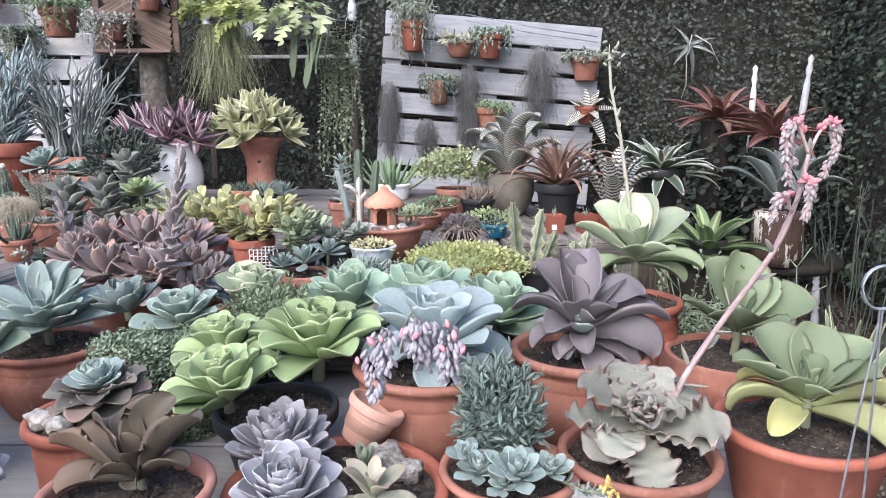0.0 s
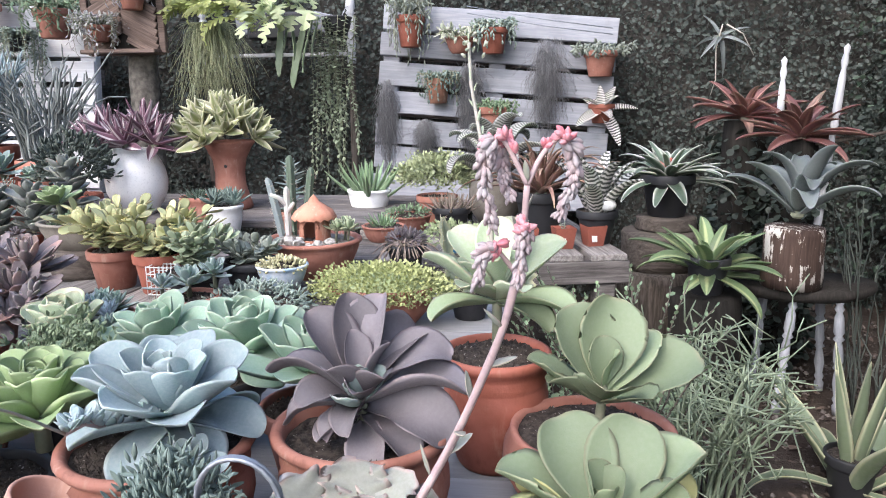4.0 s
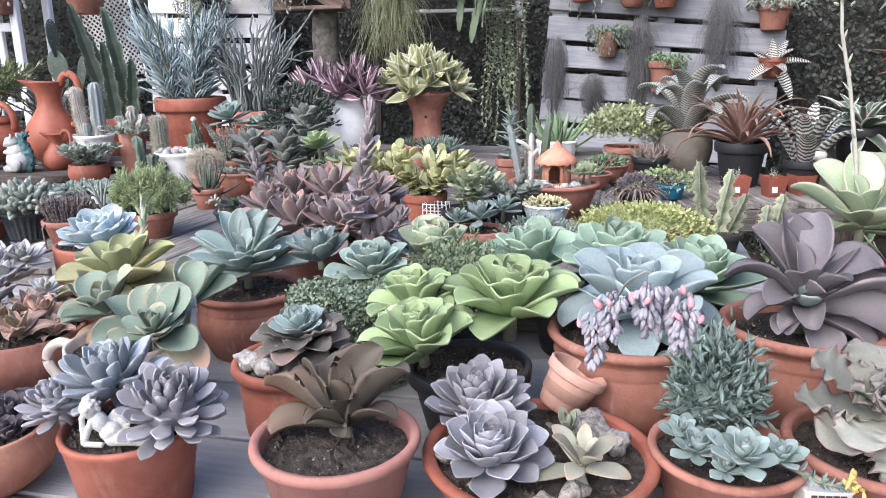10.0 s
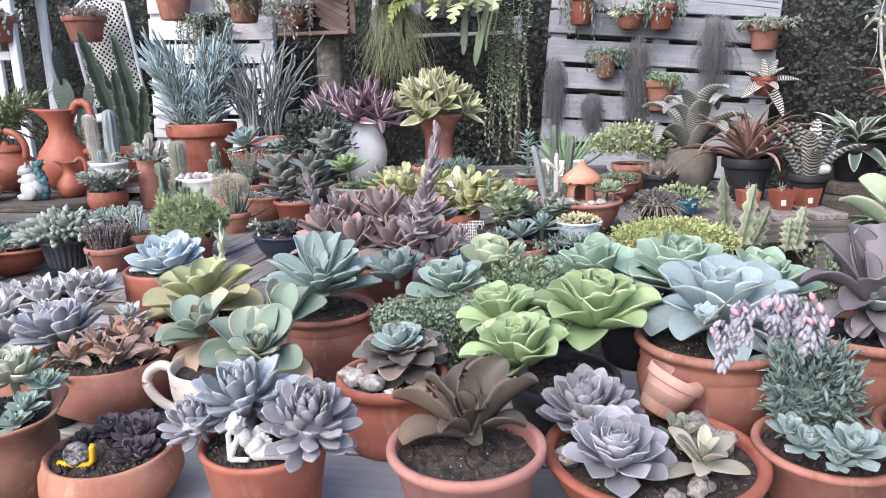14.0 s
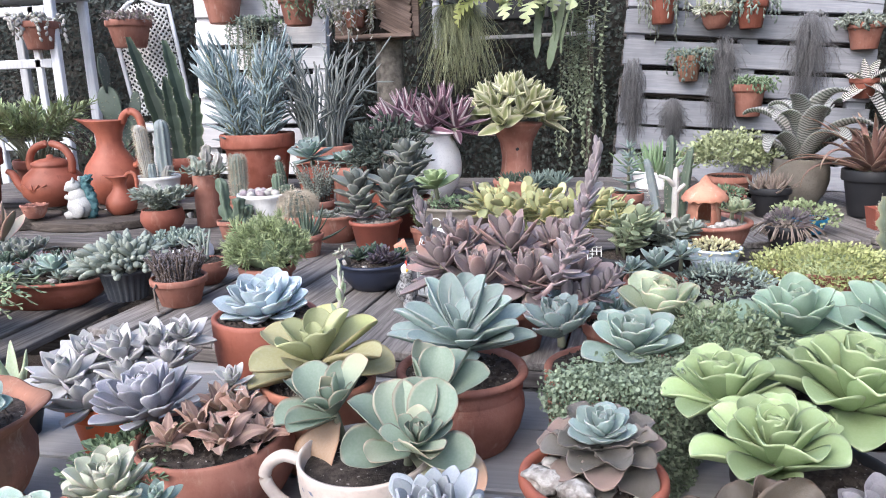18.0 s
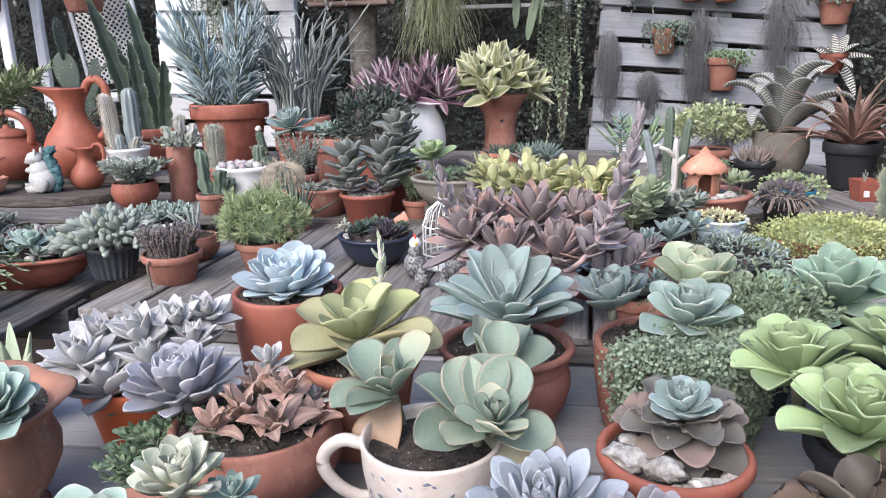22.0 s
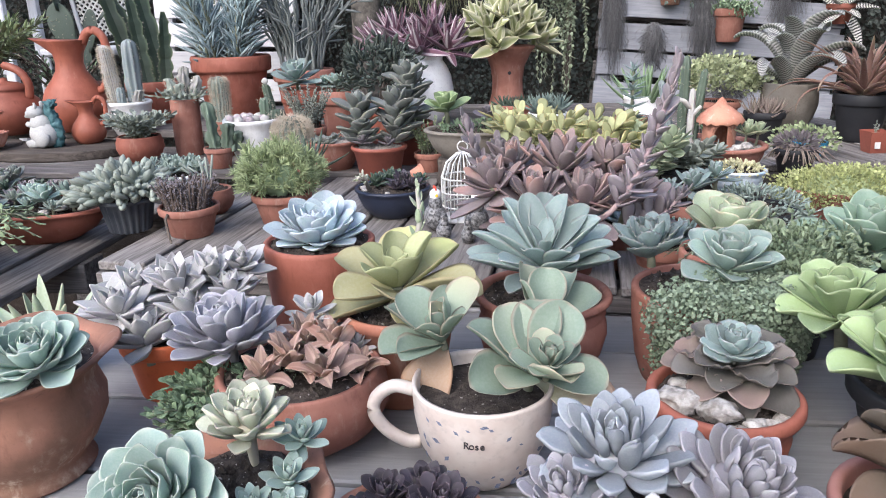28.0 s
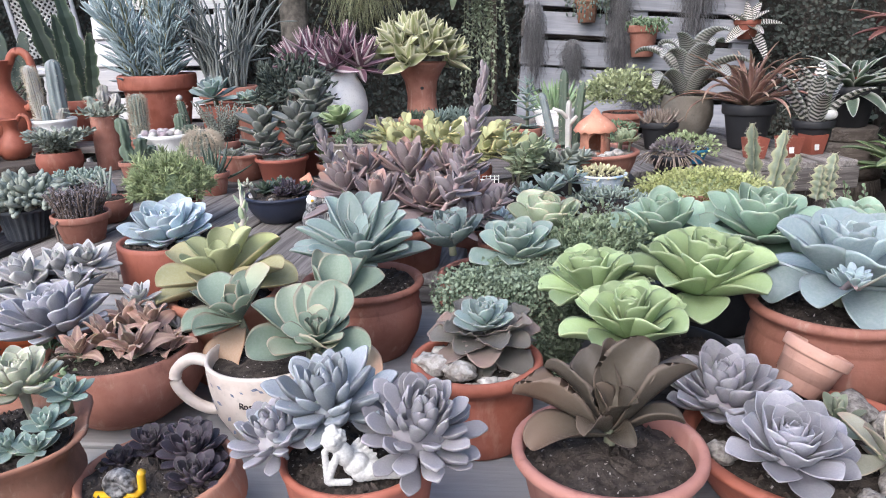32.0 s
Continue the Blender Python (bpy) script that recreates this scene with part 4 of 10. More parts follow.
def column(owner, at, r, h, ribs, material, name="cactus_column", depth=0.28, spines=0, lean=(0, 0), top=0.12, segs=None, label="", spine_len=0.012, lump=0.10):
    """A ribbed cactus column with spines along its ribs."""
    k = 12
    prof = [(r * 0.75, 0.0)] + [(r * (0.86 + 0.14 * math.sin(3.1 * i / k)), h * (1 - top) * i / k) for i in range(1, k + 1)]
    prof += [(r * math.cos(t * math.pi / 2) * 0.92, h * (1 - top) + h * top * math.sin(t * math.pi / 2)) for t in (0.35, 0.65, 0.85, 0.97)]
    segs = segs or ribs * 4
    v, f = lathe(prof, segs, 0.02)
    a = np.arctan2(v[:, 1], v[:, 0])
    fac = 1 - depth * (0.5 - 0.5 * np.cos(ribs * a))
    v[:, :2] *= fac[:, None]
    off = rng.uniform(0, 50)
    for i in range(len(v)):
        q = Vector((v[i, 0] / r * 0.9 + off, v[i, 1] / r * 0.9, v[i, 2] / r * 0.9))
        v[i, :2] *= 1 + lump * 1.8 * noise.noise(q) + lump * 0.8 * noise.noise(q * 2.7)
    v[:, 0] += lean[0] * (v[:, 2] / h) ** 1.3 * h
    v[:, 1] += lean[1] * (v[:, 2] / h) ** 1.3 * h
    uv = np.stack([a / 6.283 + 0.5, v[:, 2] / h], -1)
    col = part(name, mesh_of("column", v, f, material, uv), owner, Matrix.Translation(at), label)
    if spines:
        P, D = [], []
        for i in range(spines):
            a = 6.28318 * (i % ribs) / ribs
            z = h * rng.uniform(0.02, 0.98)
            rr = r * (1 if z < h * (1 - top) else math.sqrt(max(0.05, 1 - ((z - h * (1 - top)) / (h * top)) ** 2)))
            for j in range(3):
                P.append((rr * 0.96 * math.cos(a) + lean[0] * (z / h) ** 1.3 * h, rr * 0.96 * math.sin(a) + lean[1] * (z / h) ** 1.3 * h, z))
                D.append((math.cos(a) + rng.normal(0, 0.5), math.sin(a) + rng.normal(0, 0.5), rng.normal(0.1, 0.5)))
        thorn = (np.array([(0, 0.04, 0), (0, -0.02, 0.035), (0, -0.02, -0.035), (1, 0, 0)]), [(0, 1, 3), (1, 2, 3), (2, 0, 3)], np.array([(0, 0), (0, 0), (0, 0), (0, 1)]))
        rot = frames(np.array(D))
        part("spine_cover", scatter("spines", thorn, np.array(P), rot, rng.uniform(0.6, 1.2, len(P)) * spine_len, SPINE, False), col, None, "", "stuff")
    return col


def pebbles(owner, spots, material, name="pebble", squash=0.75):
    for x, y, z, s in spots:
        part(name, blob(name, s * rng.uniform(0.8, 1.2), s * rng.uniform(0.7, 1.1), s * 1.5 * squash, material, 0.30, 2.8, 3), owner,
             pose(x, y, z, rng.uniform(-15, 15), rng.uniform(-15, 15), rng.uniform(0, 360)))


# ---- the setting ----
D1, D2, D3, D4 = 0.555, 0.615, 0.63, 0.69


def earth_mat():
    n = Nodes("trodden_earth", 0.95, 0.2)
    col = n.mix(n.ramp(n.noise(3.0), 0.35, 0.65), (0.055, 0.040, 0.032), (0.082, 0.064, 0.052))
    col = n.mix(n.ramp(n.noise(45.0, 6.0, 0.7), 0.52, 0.7), col, (0.125, 0.108, 0.092))
    col = n.mix(n.ramp(n.noise(90.0, 3.0), 0.6, 0.7, 0.0, 0.7), col, (0.05, 0.036, 0.03))
    n.bump(n.noise(50.0, 8.0, 0.7), 0.9, 0.02)
    return n.done(col)


EARTH = earth_mat()
xs = np.concatenate([[-80, -30, -12], np.linspace(-6, 5, 60), [12, 30, 80]])
ys = np.concatenate([[-80, -30, -10], np.linspace(-4, 8, 60), [14, 30, 80]])
gx, gy = np.meshgrid(xs, ys)
gz = np.array([[0.03 * noise.noise(Vector((x * 0.9, y * 0.9, 0))) + 0.014 * noise.noise(Vector((x * 4, y * 4, 3))) - 0.02 for x in xs] for y in ys])
nx = len(xs)
gf = [(r * nx + c, r * nx + c + 1, (r + 1) * nx + c + 1, (r + 1) * nx + c) for r in range(len(ys) - 1) for c in range(nx - 1)]
ground = thing("ground", (0, 0, 0), "bare brown earth yard with grit and fallen leaves", "ground", kind="structure", me=mesh_of("ground", np.stack([gx, gy, gz], -1).reshape(-1, 3), gf, EARTH))

# garden wall behind, hedge wall to the side
WALL = plain_mat("dark_mossy_masonry", (0.05, 0.048, 0.044), (0.085, 0.08, 0.072), 7.0, 0.95, 0.9, 40.0, 0.2, 0.02)
wall_back = thing("wall_back", (-1.2, 4.78, 1.88), "dark mossy garden wall covered with creeping fig", "wall", kind="structure", me=box_mesh("wall", 8.8, 0.2, 1.93, WALL, 0.01))
# Side wall carried up out of view to cut skylight from the right.
wall_side = thing("wall_side", (2.62, 1.6, 2.3), "dark wall hidden under ivy, its unseen top added to cut skylight", "wall", kind="structure", me=box_mesh("wall", 0.2, 7.0, 4.6, WALL, 0.01))
wall_side.matrix_basis = pose(2.75, 1.4, 4.55, 0, 0, 4)
NEIGHBOUR = plain_mat("pink_washed_render", (0.45, 0.33, 0.29), (0.38, 0.30, 0.27), 2.0, 0.9, 0.2)
thing("neighbour_wall", (-3.5, 8.5, 2.6), "pale pink rendered house wall beyond the garden wall", "building", kind="structure", me=box_mesh("wall", 9.0, 0.2, 2.7, NEIGHBOUR, 0.01))


def creeper(label, cat, origin, ux, n, width, height, size, material, bulge, name="ivy", normal=(0, -1, 0), seed=3, droop=0.5):
    """Ivy leaves over a wall face: origin its lower left corner, ux along it, normal out of it."""
    g = np.random.default_rng(seed)
    u, h = g.uniform(0, width, n), height * g.uniform(0, 1, n)
    b = np.array([noise.noise(Vector((x * 1.4, z * 1.4, seed))) + 0.6 * noise.noise(Vector((x * 4.5, z * 4.5, seed + 9.0))) for x, z in zip(u, h)])
    off = 0.02 + bulge * np.clip(0.5 + b, 0, 1.6) + g.uniform(0, 0.03, n)
    ux, nn = np.array(ux, dtype=float), np.array(normal, dtype=float)
    p = np.array(origin) + u[:, None] * ux + h[:, None] * np.array([0, 0, 1.0]) + off[:, None] * nn
    d = np.stack([g.normal(0, 0.6, n), g.normal(0, 0.6, n), -np.abs(g.normal(droop, 0.5, n))], -1) + nn * 0.45
    rot = frames(d, g.normal(0, 0.5, n), tuple(nn))
    me = scatter(name, small_leaf(0.7, 0.35, 0.25), p, rot, size * g.uniform(0.55, 1.25, n), material)
    return thing(name, (0, 0, 0), label, cat, kind="stuff", me=me)


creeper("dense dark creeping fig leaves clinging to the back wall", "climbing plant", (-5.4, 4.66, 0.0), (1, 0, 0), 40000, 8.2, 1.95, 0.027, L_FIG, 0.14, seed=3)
creeper("grey-green creeping fig leaves over the back wall", "climbing plant", (-5.4, 4.64, 0.4), (1, 0, 0), 17000, 8.2, 1.58, 0.029, L_IVY2, 0.16, seed=5)
creeper("loose ivy sprays along the top of the garden wall", "climbing plant", (-5.4, 4.70, 1.78), (1, 0, 0), 4200, 8.2, 0.22, 0.042, L_IVY2, 0.12, seed=8, droop=0.1)
sd = (-math.sin(radians(4)), math.cos(radians(4)), 0)
nd = (-math.cos(radians(4)), -math.sin(radians(4)), 0)
# Ivy follows the added wall height, cutting skylight as well.
creeper("dense ivy over the side wall, leaf colour darkened for shade", "climbing plant", (2.72, 0.2, 0.0), sd, 34000, 4.6, 4.5, 0.036, L_IVY, 0.30, seed=13, normal=nd)
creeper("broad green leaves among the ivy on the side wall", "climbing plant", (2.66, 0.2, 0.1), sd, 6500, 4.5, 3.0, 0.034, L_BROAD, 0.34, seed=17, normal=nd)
creeper("grey-green ivy sprays on the side wall", "climbing plant", (2.66, 1.2, 0.2), sd, 4500, 3.5, 3.0, 0.032, L_IVY2, 0.32, seed=21, normal=nd)

# leaf litter and stones on the bare ground
LITTER = leaf_mat("brown_fallen_leaf", (0.10, 0.07, 0.052), (0.14, 0.10, 0.075), rough=0.9, island=True)
g = np.random.default_rng(31)
n = 1500
lp = np.stack([g.uniform(0.6, 2.6, n), g.uniform(0.5, 4.4, n), g.uniform(-0.015, 0.012, n)], -1)
thing("leaf_litter", (0, 0, 0), "dry brown leaves scattered over the bare earth", "leaf litter", kind="stuff",
      me=scatter("leaf_litter", small_leaf(0.45, 0.4, 0.4), lp, frames(np.stack([g.normal(0, 1, n), g.normal(0, 1, n), g.normal(0, 0.25, n)], -1)), g.uniform(0.02, 0.06, n), LITTER))
n = 2600
gp = np.stack([g.uniform(0.8, 2.5, n), g.uniform(0.6, 4.2, n), g.uniform(-0.02, 0.004, n)], -1)
chip = (np.array([(0, 0, 0.5), (0.6, 0.1, 0), (0, 0.5, -0.1), (-0.55, 0, 0.05), (0.05, -0.6, 0), (0, 0, -0.4)]), [(0, 1, 2), (0, 2, 3), (0, 3, 4), (0, 4, 1), (5, 2, 1), (5, 3, 2), (5, 4, 3), (5, 1, 4)], np.zeros((6, 2)))
thing("gravel", (0, 0, 0), "grey grit and small stones lying on the earth", "gravel", kind="stuff",
      me=scatter("gravel", chip, gp, frames(g.normal(0, 1, (n, 3))), g.uniform(0.006, 0.024, n), GRIT_DARK, False))


def decking(name, label, m, along, length, widths, thick, gap, material, beams=(), legs=(), beam_mat=None, cat="pallet", kind="structure"):
    """A run of boards; along x they are laid one behind the other in y. beams: (offset, height, depth) under them."""
    top = thing(name, (0, 0, 0), label, cat, kind=kind)
    top.matrix_basis = m
    at = 0.0
    for w in widths:
        w0 = w - gap
        if along == "x":
            me = box_mesh("board", length + rng.normal(0, 0.004), w0, thick, material, 0.003, 0.0012)
            part("board", me, top, pose(length / 2, at + w / 2, rng.normal(0, 0.0012), rng.normal(0, 0.25), 0, 0))
        else:
            me = box_mesh("board", w0, length + rng.normal(0, 0.006), thick, material, 0.003, 0.0015)
            part("board", me, top, pose(at + w / 2, length / 2 + rng.normal(0, 0.006), rng.normal(0, 0.0016), 0, rng.normal(0, 0.3), rng.normal(0, 0.2)))
        at += w
    for off, deep, wide in beams:
        if along == "x":
            part("beam", box_mesh("beam", wide, at, deep, beam_mat or PALLET_WOOD, 0.003), top, pose(off, at / 2, -thick - 0.001))
        else:
            part("beam", box_mesh("beam", at, wide, deep, beam_mat or PALLET_WOOD_X, 0.003), top, pose(at / 2, off, -thick - 0.001))
    for x, y, h in legs:
        part("leg", box_mesh("leg", 0.07, 0.07, h, beam_mat or PALLET_WOOD_X, 0.004), top, pose(x, y, -thick - 0.045))
    return top


decking("deck_low", "low bench of smooth grey boards that carries the front pots", pose(-1.67, 0.42, D1), "x", 2.30, [0.2, 0.17, 0.2, 0.19, 0.21, 0.17],
        0.028, 0.007, DECK_WOOD, [(0.1, 0.04, 0.06), (1.2, 0.04, 0.06), (2.2, 0.04, 0.06)], [(0.1, 0.1, 0.47), (2.2, 0.1, 0.47), (0.1, 1.0, 0.47), (2.2, 1.0, 0.47), (1.2, 0.1, 0.47)], PALLET_WOOD_X, "bench")
decking("deck_low_rear", "shorter grey boards behind the front bench", pose(-1.67, 1.565, D1), "x", 2.02, [0.2, 0.185, 0.19, 0.2, 0.18],
        0.028, 0.007, DECK_WOOD, [(0.1, 0.04, 0.06), (1.0, 0.04, 0.06), (1.9, 0.04, 0.06)], [(0.1, 0.8, 0.47), (1.9, 0.8, 0.47)], PALLET_WOOD_X, "bench")
decking("deck_middle", "weathered grey timber pallet laid flat as a step", pose(-1.76, 1.63, D2, 0, 0, -4), "y", 0.94, [0.12, 0.14, 0.1, 0.15, 0.1, 0.13, 0.14, 0.11, 0.14, 0.12, 0.14, 0.1, 0.13],
        0.02, 0.008, PALLET_WOOD, [(0.03, 0.035, 0.05), (0.47, 0.035, 0.05), (0.90, 0.035, 0.05)])
decking("deck_left", "weathered grey pallet with a heavy edge rail", pose(-2.95, 1.30, 0.575), "y", 1.12, [0.13, 0.14, 0.12, 0.15, 0.13, 0.12, 0.14, 0.12],
        0.022, 0.02, PALLET_WOOD, [(0.04, 0.08, 0.09), (0.55, 0.08, 0.09), (1.06, 0.08, 0.09)], [(0.08, 0.04, 0.40), (0.98, 0.04, 0.40), (0.08, 1.06, 0.40), (0.98, 1.06, 0.40)])
decking("deck_back", "weathered grey timber pallet step at the back", pose(-3.6, 2.50, D3), "x", 3.5, [0.13, 0.12, 0.14, 0.12], 0.022, 0.012, PALLET_WOOD_X,
        [(0.2, 0.06, 0.09), (1.2, 0.06, 0.09), (2.2, 0.06, 0.09), (3.4, 0.06, 0.09)], [(0.2, 0.05, 0.5), (1.2, 0.05, 0.5), (2.2, 0.05, 0.5), (3.4, 0.05, 0.5)], PALLET_WOOD)
decking("deck_rear", "long weathered plank shelf below the back wall", pose(-3.8, 3.03, D4), "x", 3.7, [0.16, 0.15, 0.17, 0.15, 0.16], 0.03, 0.01, PALLET_WOOD_X,
        [(0.2, 0.06, 0.09), (1.3, 0.06, 0.09), (2.4, 0.06, 0.09), (3.6, 0.06, 0.09)], [(0.2, 0.7, 0.56), (1.3, 0.7, 0.56), (2.4, 0.7, 0.56), (3.6, 0.7, 0.56)], PALLET_WOOD)
decking("deck_right", "weathered dark grey pallet boards with wide gaps", pose(-0.10, 2.66, 0.622, 0, 0, 13), "y", 0.95, [0.15, 0.14, 0.15, 0.15, 0.14, 0.15], 0.024, 0.022, PALLET_WOOD,
        [(0.04, 0.08, 0.09), (0.48, 0.08, 0.09), (0.9, 0.08, 0.09)], [(0.05, 0.04, 0.5), (0.8, 0.04, 0.5), (0.05, 0.9, 0.5), (0.8, 0.9, 0.5)])


def wall_pallet(label, m, width, slats, pitch, tall, stringers, paint):
    """A white pallet stood up: horizontal slats nailed on upright stringers."""
    top = thing("white_pallet", (0, 0, 0), label, "pallet")
    top.matrix_basis = m
    for i in range(slats):
        me = box_mesh("slat", width + rng.normal(0, 0.006), 0.022, tall[i % len(tall)], paint, 0.003, 0.002)
        part("slat", me, top, pose(width / 2, 0, -i * pitch, 0, rng.normal(0, 0.3), 0))
    h = slats * pitch
    for x in stringers:
        part("stringer", box_mesh("stringer", 0.09, 0.06, h - 0.01, paint, 0.004), top, pose(x, 0.042, -0.004))
    for i in range(slats):
        part("back_slat", box_mesh("back_slat", width, 0.018, 0.09, PALLET_WOOD_X, 0.003), top, pose(width / 2, 0.095, -i * pitch * 1.02 - 0.03))
    return top


wall_pallet("white-painted timber pallet leaning crookedly on the back wall", pose(-0.40, 4.33, 1.655, -6, 4.6, 3), 1.25, 7, 0.150, [0.132, 0.122, 0.125, 0.118], (0.06, 0.63, 1.19), WHITE_WOOD_DIM)
wall_pallet("small white-painted timber pallet stood on the back shelf", pose(-2.845, 4.24, 1.695, -4, 1.2, 6), 0.78, 7, 0.150, [0.12, 0.125, 0.115], (0.05, 0.40, 0.73), WHITE_WOOD_LIT)


def turned_post(h, r=0.026, material=None):
    """A lathe-turned baluster with beads and coves."""
    p = [(0.0, 0)]
    for t, k in ((0, 0.9), (0.08, 1.0), (0.1, 0.65), (0.14, 1.0), (0.17, 0.7), (0.27, 1.05), (0.36, 0.8), (0.40, 0.6), (0.42, 1.05), (0.45, 0.65), (0.48, 1.0), (0.60, 0.85), (0.65, 0.6), (0.67, 1.1), (0.70, 0.66), (0.73, 1.05), (0.86, 0.9), (0.9, 0.55), (0.93, 0.95), (0.96, 0.6), (0.985, 0.85), (1.0, 0.1)):
        p.append((r * k, h * t))
    v, f = lathe(p, 14)
    return mesh_of("turned_post", v, f, material or WHITE_TRIM)


# white plant shelf frame between the pallets
rack = thing("plant_rack", (-1.03, 4.38, 0.69), "white-painted rack with turned posts and a thin rail", "rack")
for x in (-0.42, 0.43):
    part("post", turned_post(0.40, 0.026), rack, pose(x, 0, 0.66))
    part("lower_post", box_mesh("lower", 0.035, 0.03, 0.66, BARK, 0.004), rack, pose(x, 0, 0.66))
part("rail", box_mesh("rail", 0.84, 0.025, 0.02, WHITE_TRIM, 0.003), rack, pose(0, -0.03, 0.72))
for x, w in ((-0.16, 0.10), (0.17, 0.10), (0.32, 0.16)):
    part("white_bracket", box_mesh("bracket", w, 0.02, 0.10, WHITE_WOOD_DIM, 0.006), rack, pose(x, -0.05, 0.92, 0, rng.uniform(-14, 14), 0))
part("dark_planter", box_mesh("planter", 0.34, 0.10, 0.14, BLACK_POT, 0.01), rack, pose(0.05, -0.07, 0.93))

# trunk post with the slatted crate box
trunk = thing("trunk_post", (-1.63, 4.02, -0.02), "grey bark-covered trunk post in front of the wall", "post")
bm = bmesh.new()
bmesh.ops.create_cone(bm, cap_ends=True, segments=18, radius1=0.085, radius2=0.068, depth=1.9)
bmesh.ops.subdivide_edges(bm, edges=[e for e in bm.edges if abs(e.verts[0].co.z - e.verts[1].co.z) > 0.1], cuts=14)
for v in bm.verts:
    v.co.z += 0.95
    k = 1 + 0.12 * noise.noise(Vector((v.co.x * 14, v.co.y * 14, v.co.z * 3)))
    v.co.x, v.co.y = v.co.x * k, v.co.y * k
part("trunk", from_bm("trunk", bm, plain_mat("mottled_grey_bark", (0.20, 0.18, 0.155), (0.075, 0.07, 0.06), 26.0, 0.9, 0.8, 70.0, 0.2, 0.006), True), trunk)
crate = thing("slatted_crate", (-1.665, 3.93, 1.40), "brown timber panel of slanting slats fixed to the trunk", "crate")
for z in (0.0, 0.30):
    part("rail", box_mesh("rail", 0.40, 0.03, 0.035, CRATE_WOOD, 0.003), crate, pose(0, 0, z + 0.02))
for x in (-0.205, 0.205):
    part("upright", box_mesh("upright", 0.035, 0.03, 0.34, CRATE_WOOD, 0.003), crate, pose(x, 0, 0.335))
for i in range(8):
    z = 0.03 + i * 0.036
    half = 0.215 if 0 < i < 7 else 0.15
    part("slat", box_mesh("slat", half, 0.014, 0.033, CRATE_WOOD, 0.002), crate, pose(-0.098, -0.018, z + 0.016, 0, -28, 0))
    part("slat", box_mesh("slat", half, 0.014, 0.033, CRATE_WOOD, 0.002), crate, pose(0.098, -0.018, z + 0.016, 0, 28, 0))
# Near-black sheet darkens the gaps between the slats.
part("backing", box_mesh("backing", 0.38, 0.008, 0.30, BARK_DARK, 0), crate, pose(0, 0.004, 0.318))
part("tray", box_mesh("tray", 0.40, 0.10, 0.02, CRATE_WOOD, 0.004), crate, pose(0, -0.04, 0.012))

# white stand and wicker chair far left
stand = thing("plant_stand", (-3.78, 4.12, 0.0), "white-painted timber plant stand with crossbars", "stand")
part("top", box_mesh("top", 0.56, 0.34, 0.035, WHITE_TRIM, 0.005), stand, pose(-0.05, 0, 1.745))
for x, y in ((0.19, -0.14), (0.19, 0.14), (-0.27, -0.14), (-0.27, 0.14)):
    part("leg", box_mesh("leg", 0.055, 0.04, 1.71, WHITE_TRIM, 0.005), stand, pose(x, y, 1.71))
for z in (1.66, 1.37, 0.9):
    part("crossbar", box_mesh("crossbar", 0.40, 0.03, 0.05, WHITE_TRIM, 0.004), stand, pose(-0.04, -0.14, z))
part("inner_post", box_mesh("inner_post", 0.04, 0.03, 0.78, WHITE_TRIM, 0.004), stand, pose(0.07, -0.14, 1.66))

chair = thing("wicker_chair", (-3.26, 4.36, 0.0), "white lattice-backed garden chair with an arched top", "chair", turn=6)
ln = []
for k in range(-22, 26):
    for s in (1, -1):
        a = np.array([k * 0.034, 0, 1.0])
        pts = [a + np.array([s * t, (t % 0.02) * 0, t]) for t in np.linspace(0, 0.8, 60)]
        pts = [p for p in pts if abs(p[0]) < 0.175 and p[2] < 1.655 + 0.05 * math.cos(p[0] / 0.18 * 1.57) and p[2] > 1.03]
        if len(pts) > 2:
            ln.append([pts[0], pts[-1]])
LEAN_BACK = pose(0.07, 0, 1.0, 0, -8, 0) @ Matrix.Translation((0, 0, -1.0))
part("lattice", tube_mesh("lattice", ln, 0.0055, WHITE_WIRE, 4, 1.0), chair, LEAN_BACK)
edge = [(-0.182, 0, 1.0), (-0.186, 0, 1.45), (-0.186, 0, 1.65), (-0.125, 0, 1.665), (-0.05, 0, 1.71), (0, 0, 1.72), (0.05, 0, 1.71), (0.125, 0, 1.665), (0.186, 0, 1.65), (0.186, 0, 1.45), (0.182, 0, 1.0), (-0.182, 0, 1.0)]
part("back_frame", tube_mesh("frame", [edge], 0.013, WHITE_TRIM, 6, 1.0), chair, LEAN_BACK)
part("seat", box_mesh("seat", 0.40, 0.38, 0.04, WHITE_TRIM, 0.01), chair, pose(0.02, -0.2, 0.98))
for x, y in ((-0.15, -0.36), (0.17, -0.36), (-0.15, -0.02), (0.17, -0.02)):
    part("leg", turned_post(0.945, 0.02), chair, pose(x, y, 0))

# broken chair with turned white posts on the right, and the trunk slices that carry pots
old = thing("old_chair", (1.44, 3.16, -0.02), "old chair with a shade-darkened seat and white turned posts", "chair")
v, f = lathe([(0.0, 0), (0.20, 0.0), (0.225, 0.02), (0.22, 0.045), (0.0, 0.05)], 28, 0.06, None, (1.2, 0.8))
# Seat colour carries the deep shade it stands in.
part("seat", mesh_of("seat", v, f, BARK_DARK), old, pose(0, 0, 0.44))
for x, y, lx, ly in ((-0.1, -0.12, 4, 0), (0.12, -0.12, -5, 3), (-0.12, 0.13, 3, 0), (0.14, 0.12, -4, 0)):
    part("leg", turned_post(0.45, 0.018, GREY_TRIM), old, pose(x, y, 0, ly, lx, 0))
part("post", turned_post(0.98, 0.016), old, pose(0.05, 0.60, 0.36, 0, 0, 0))
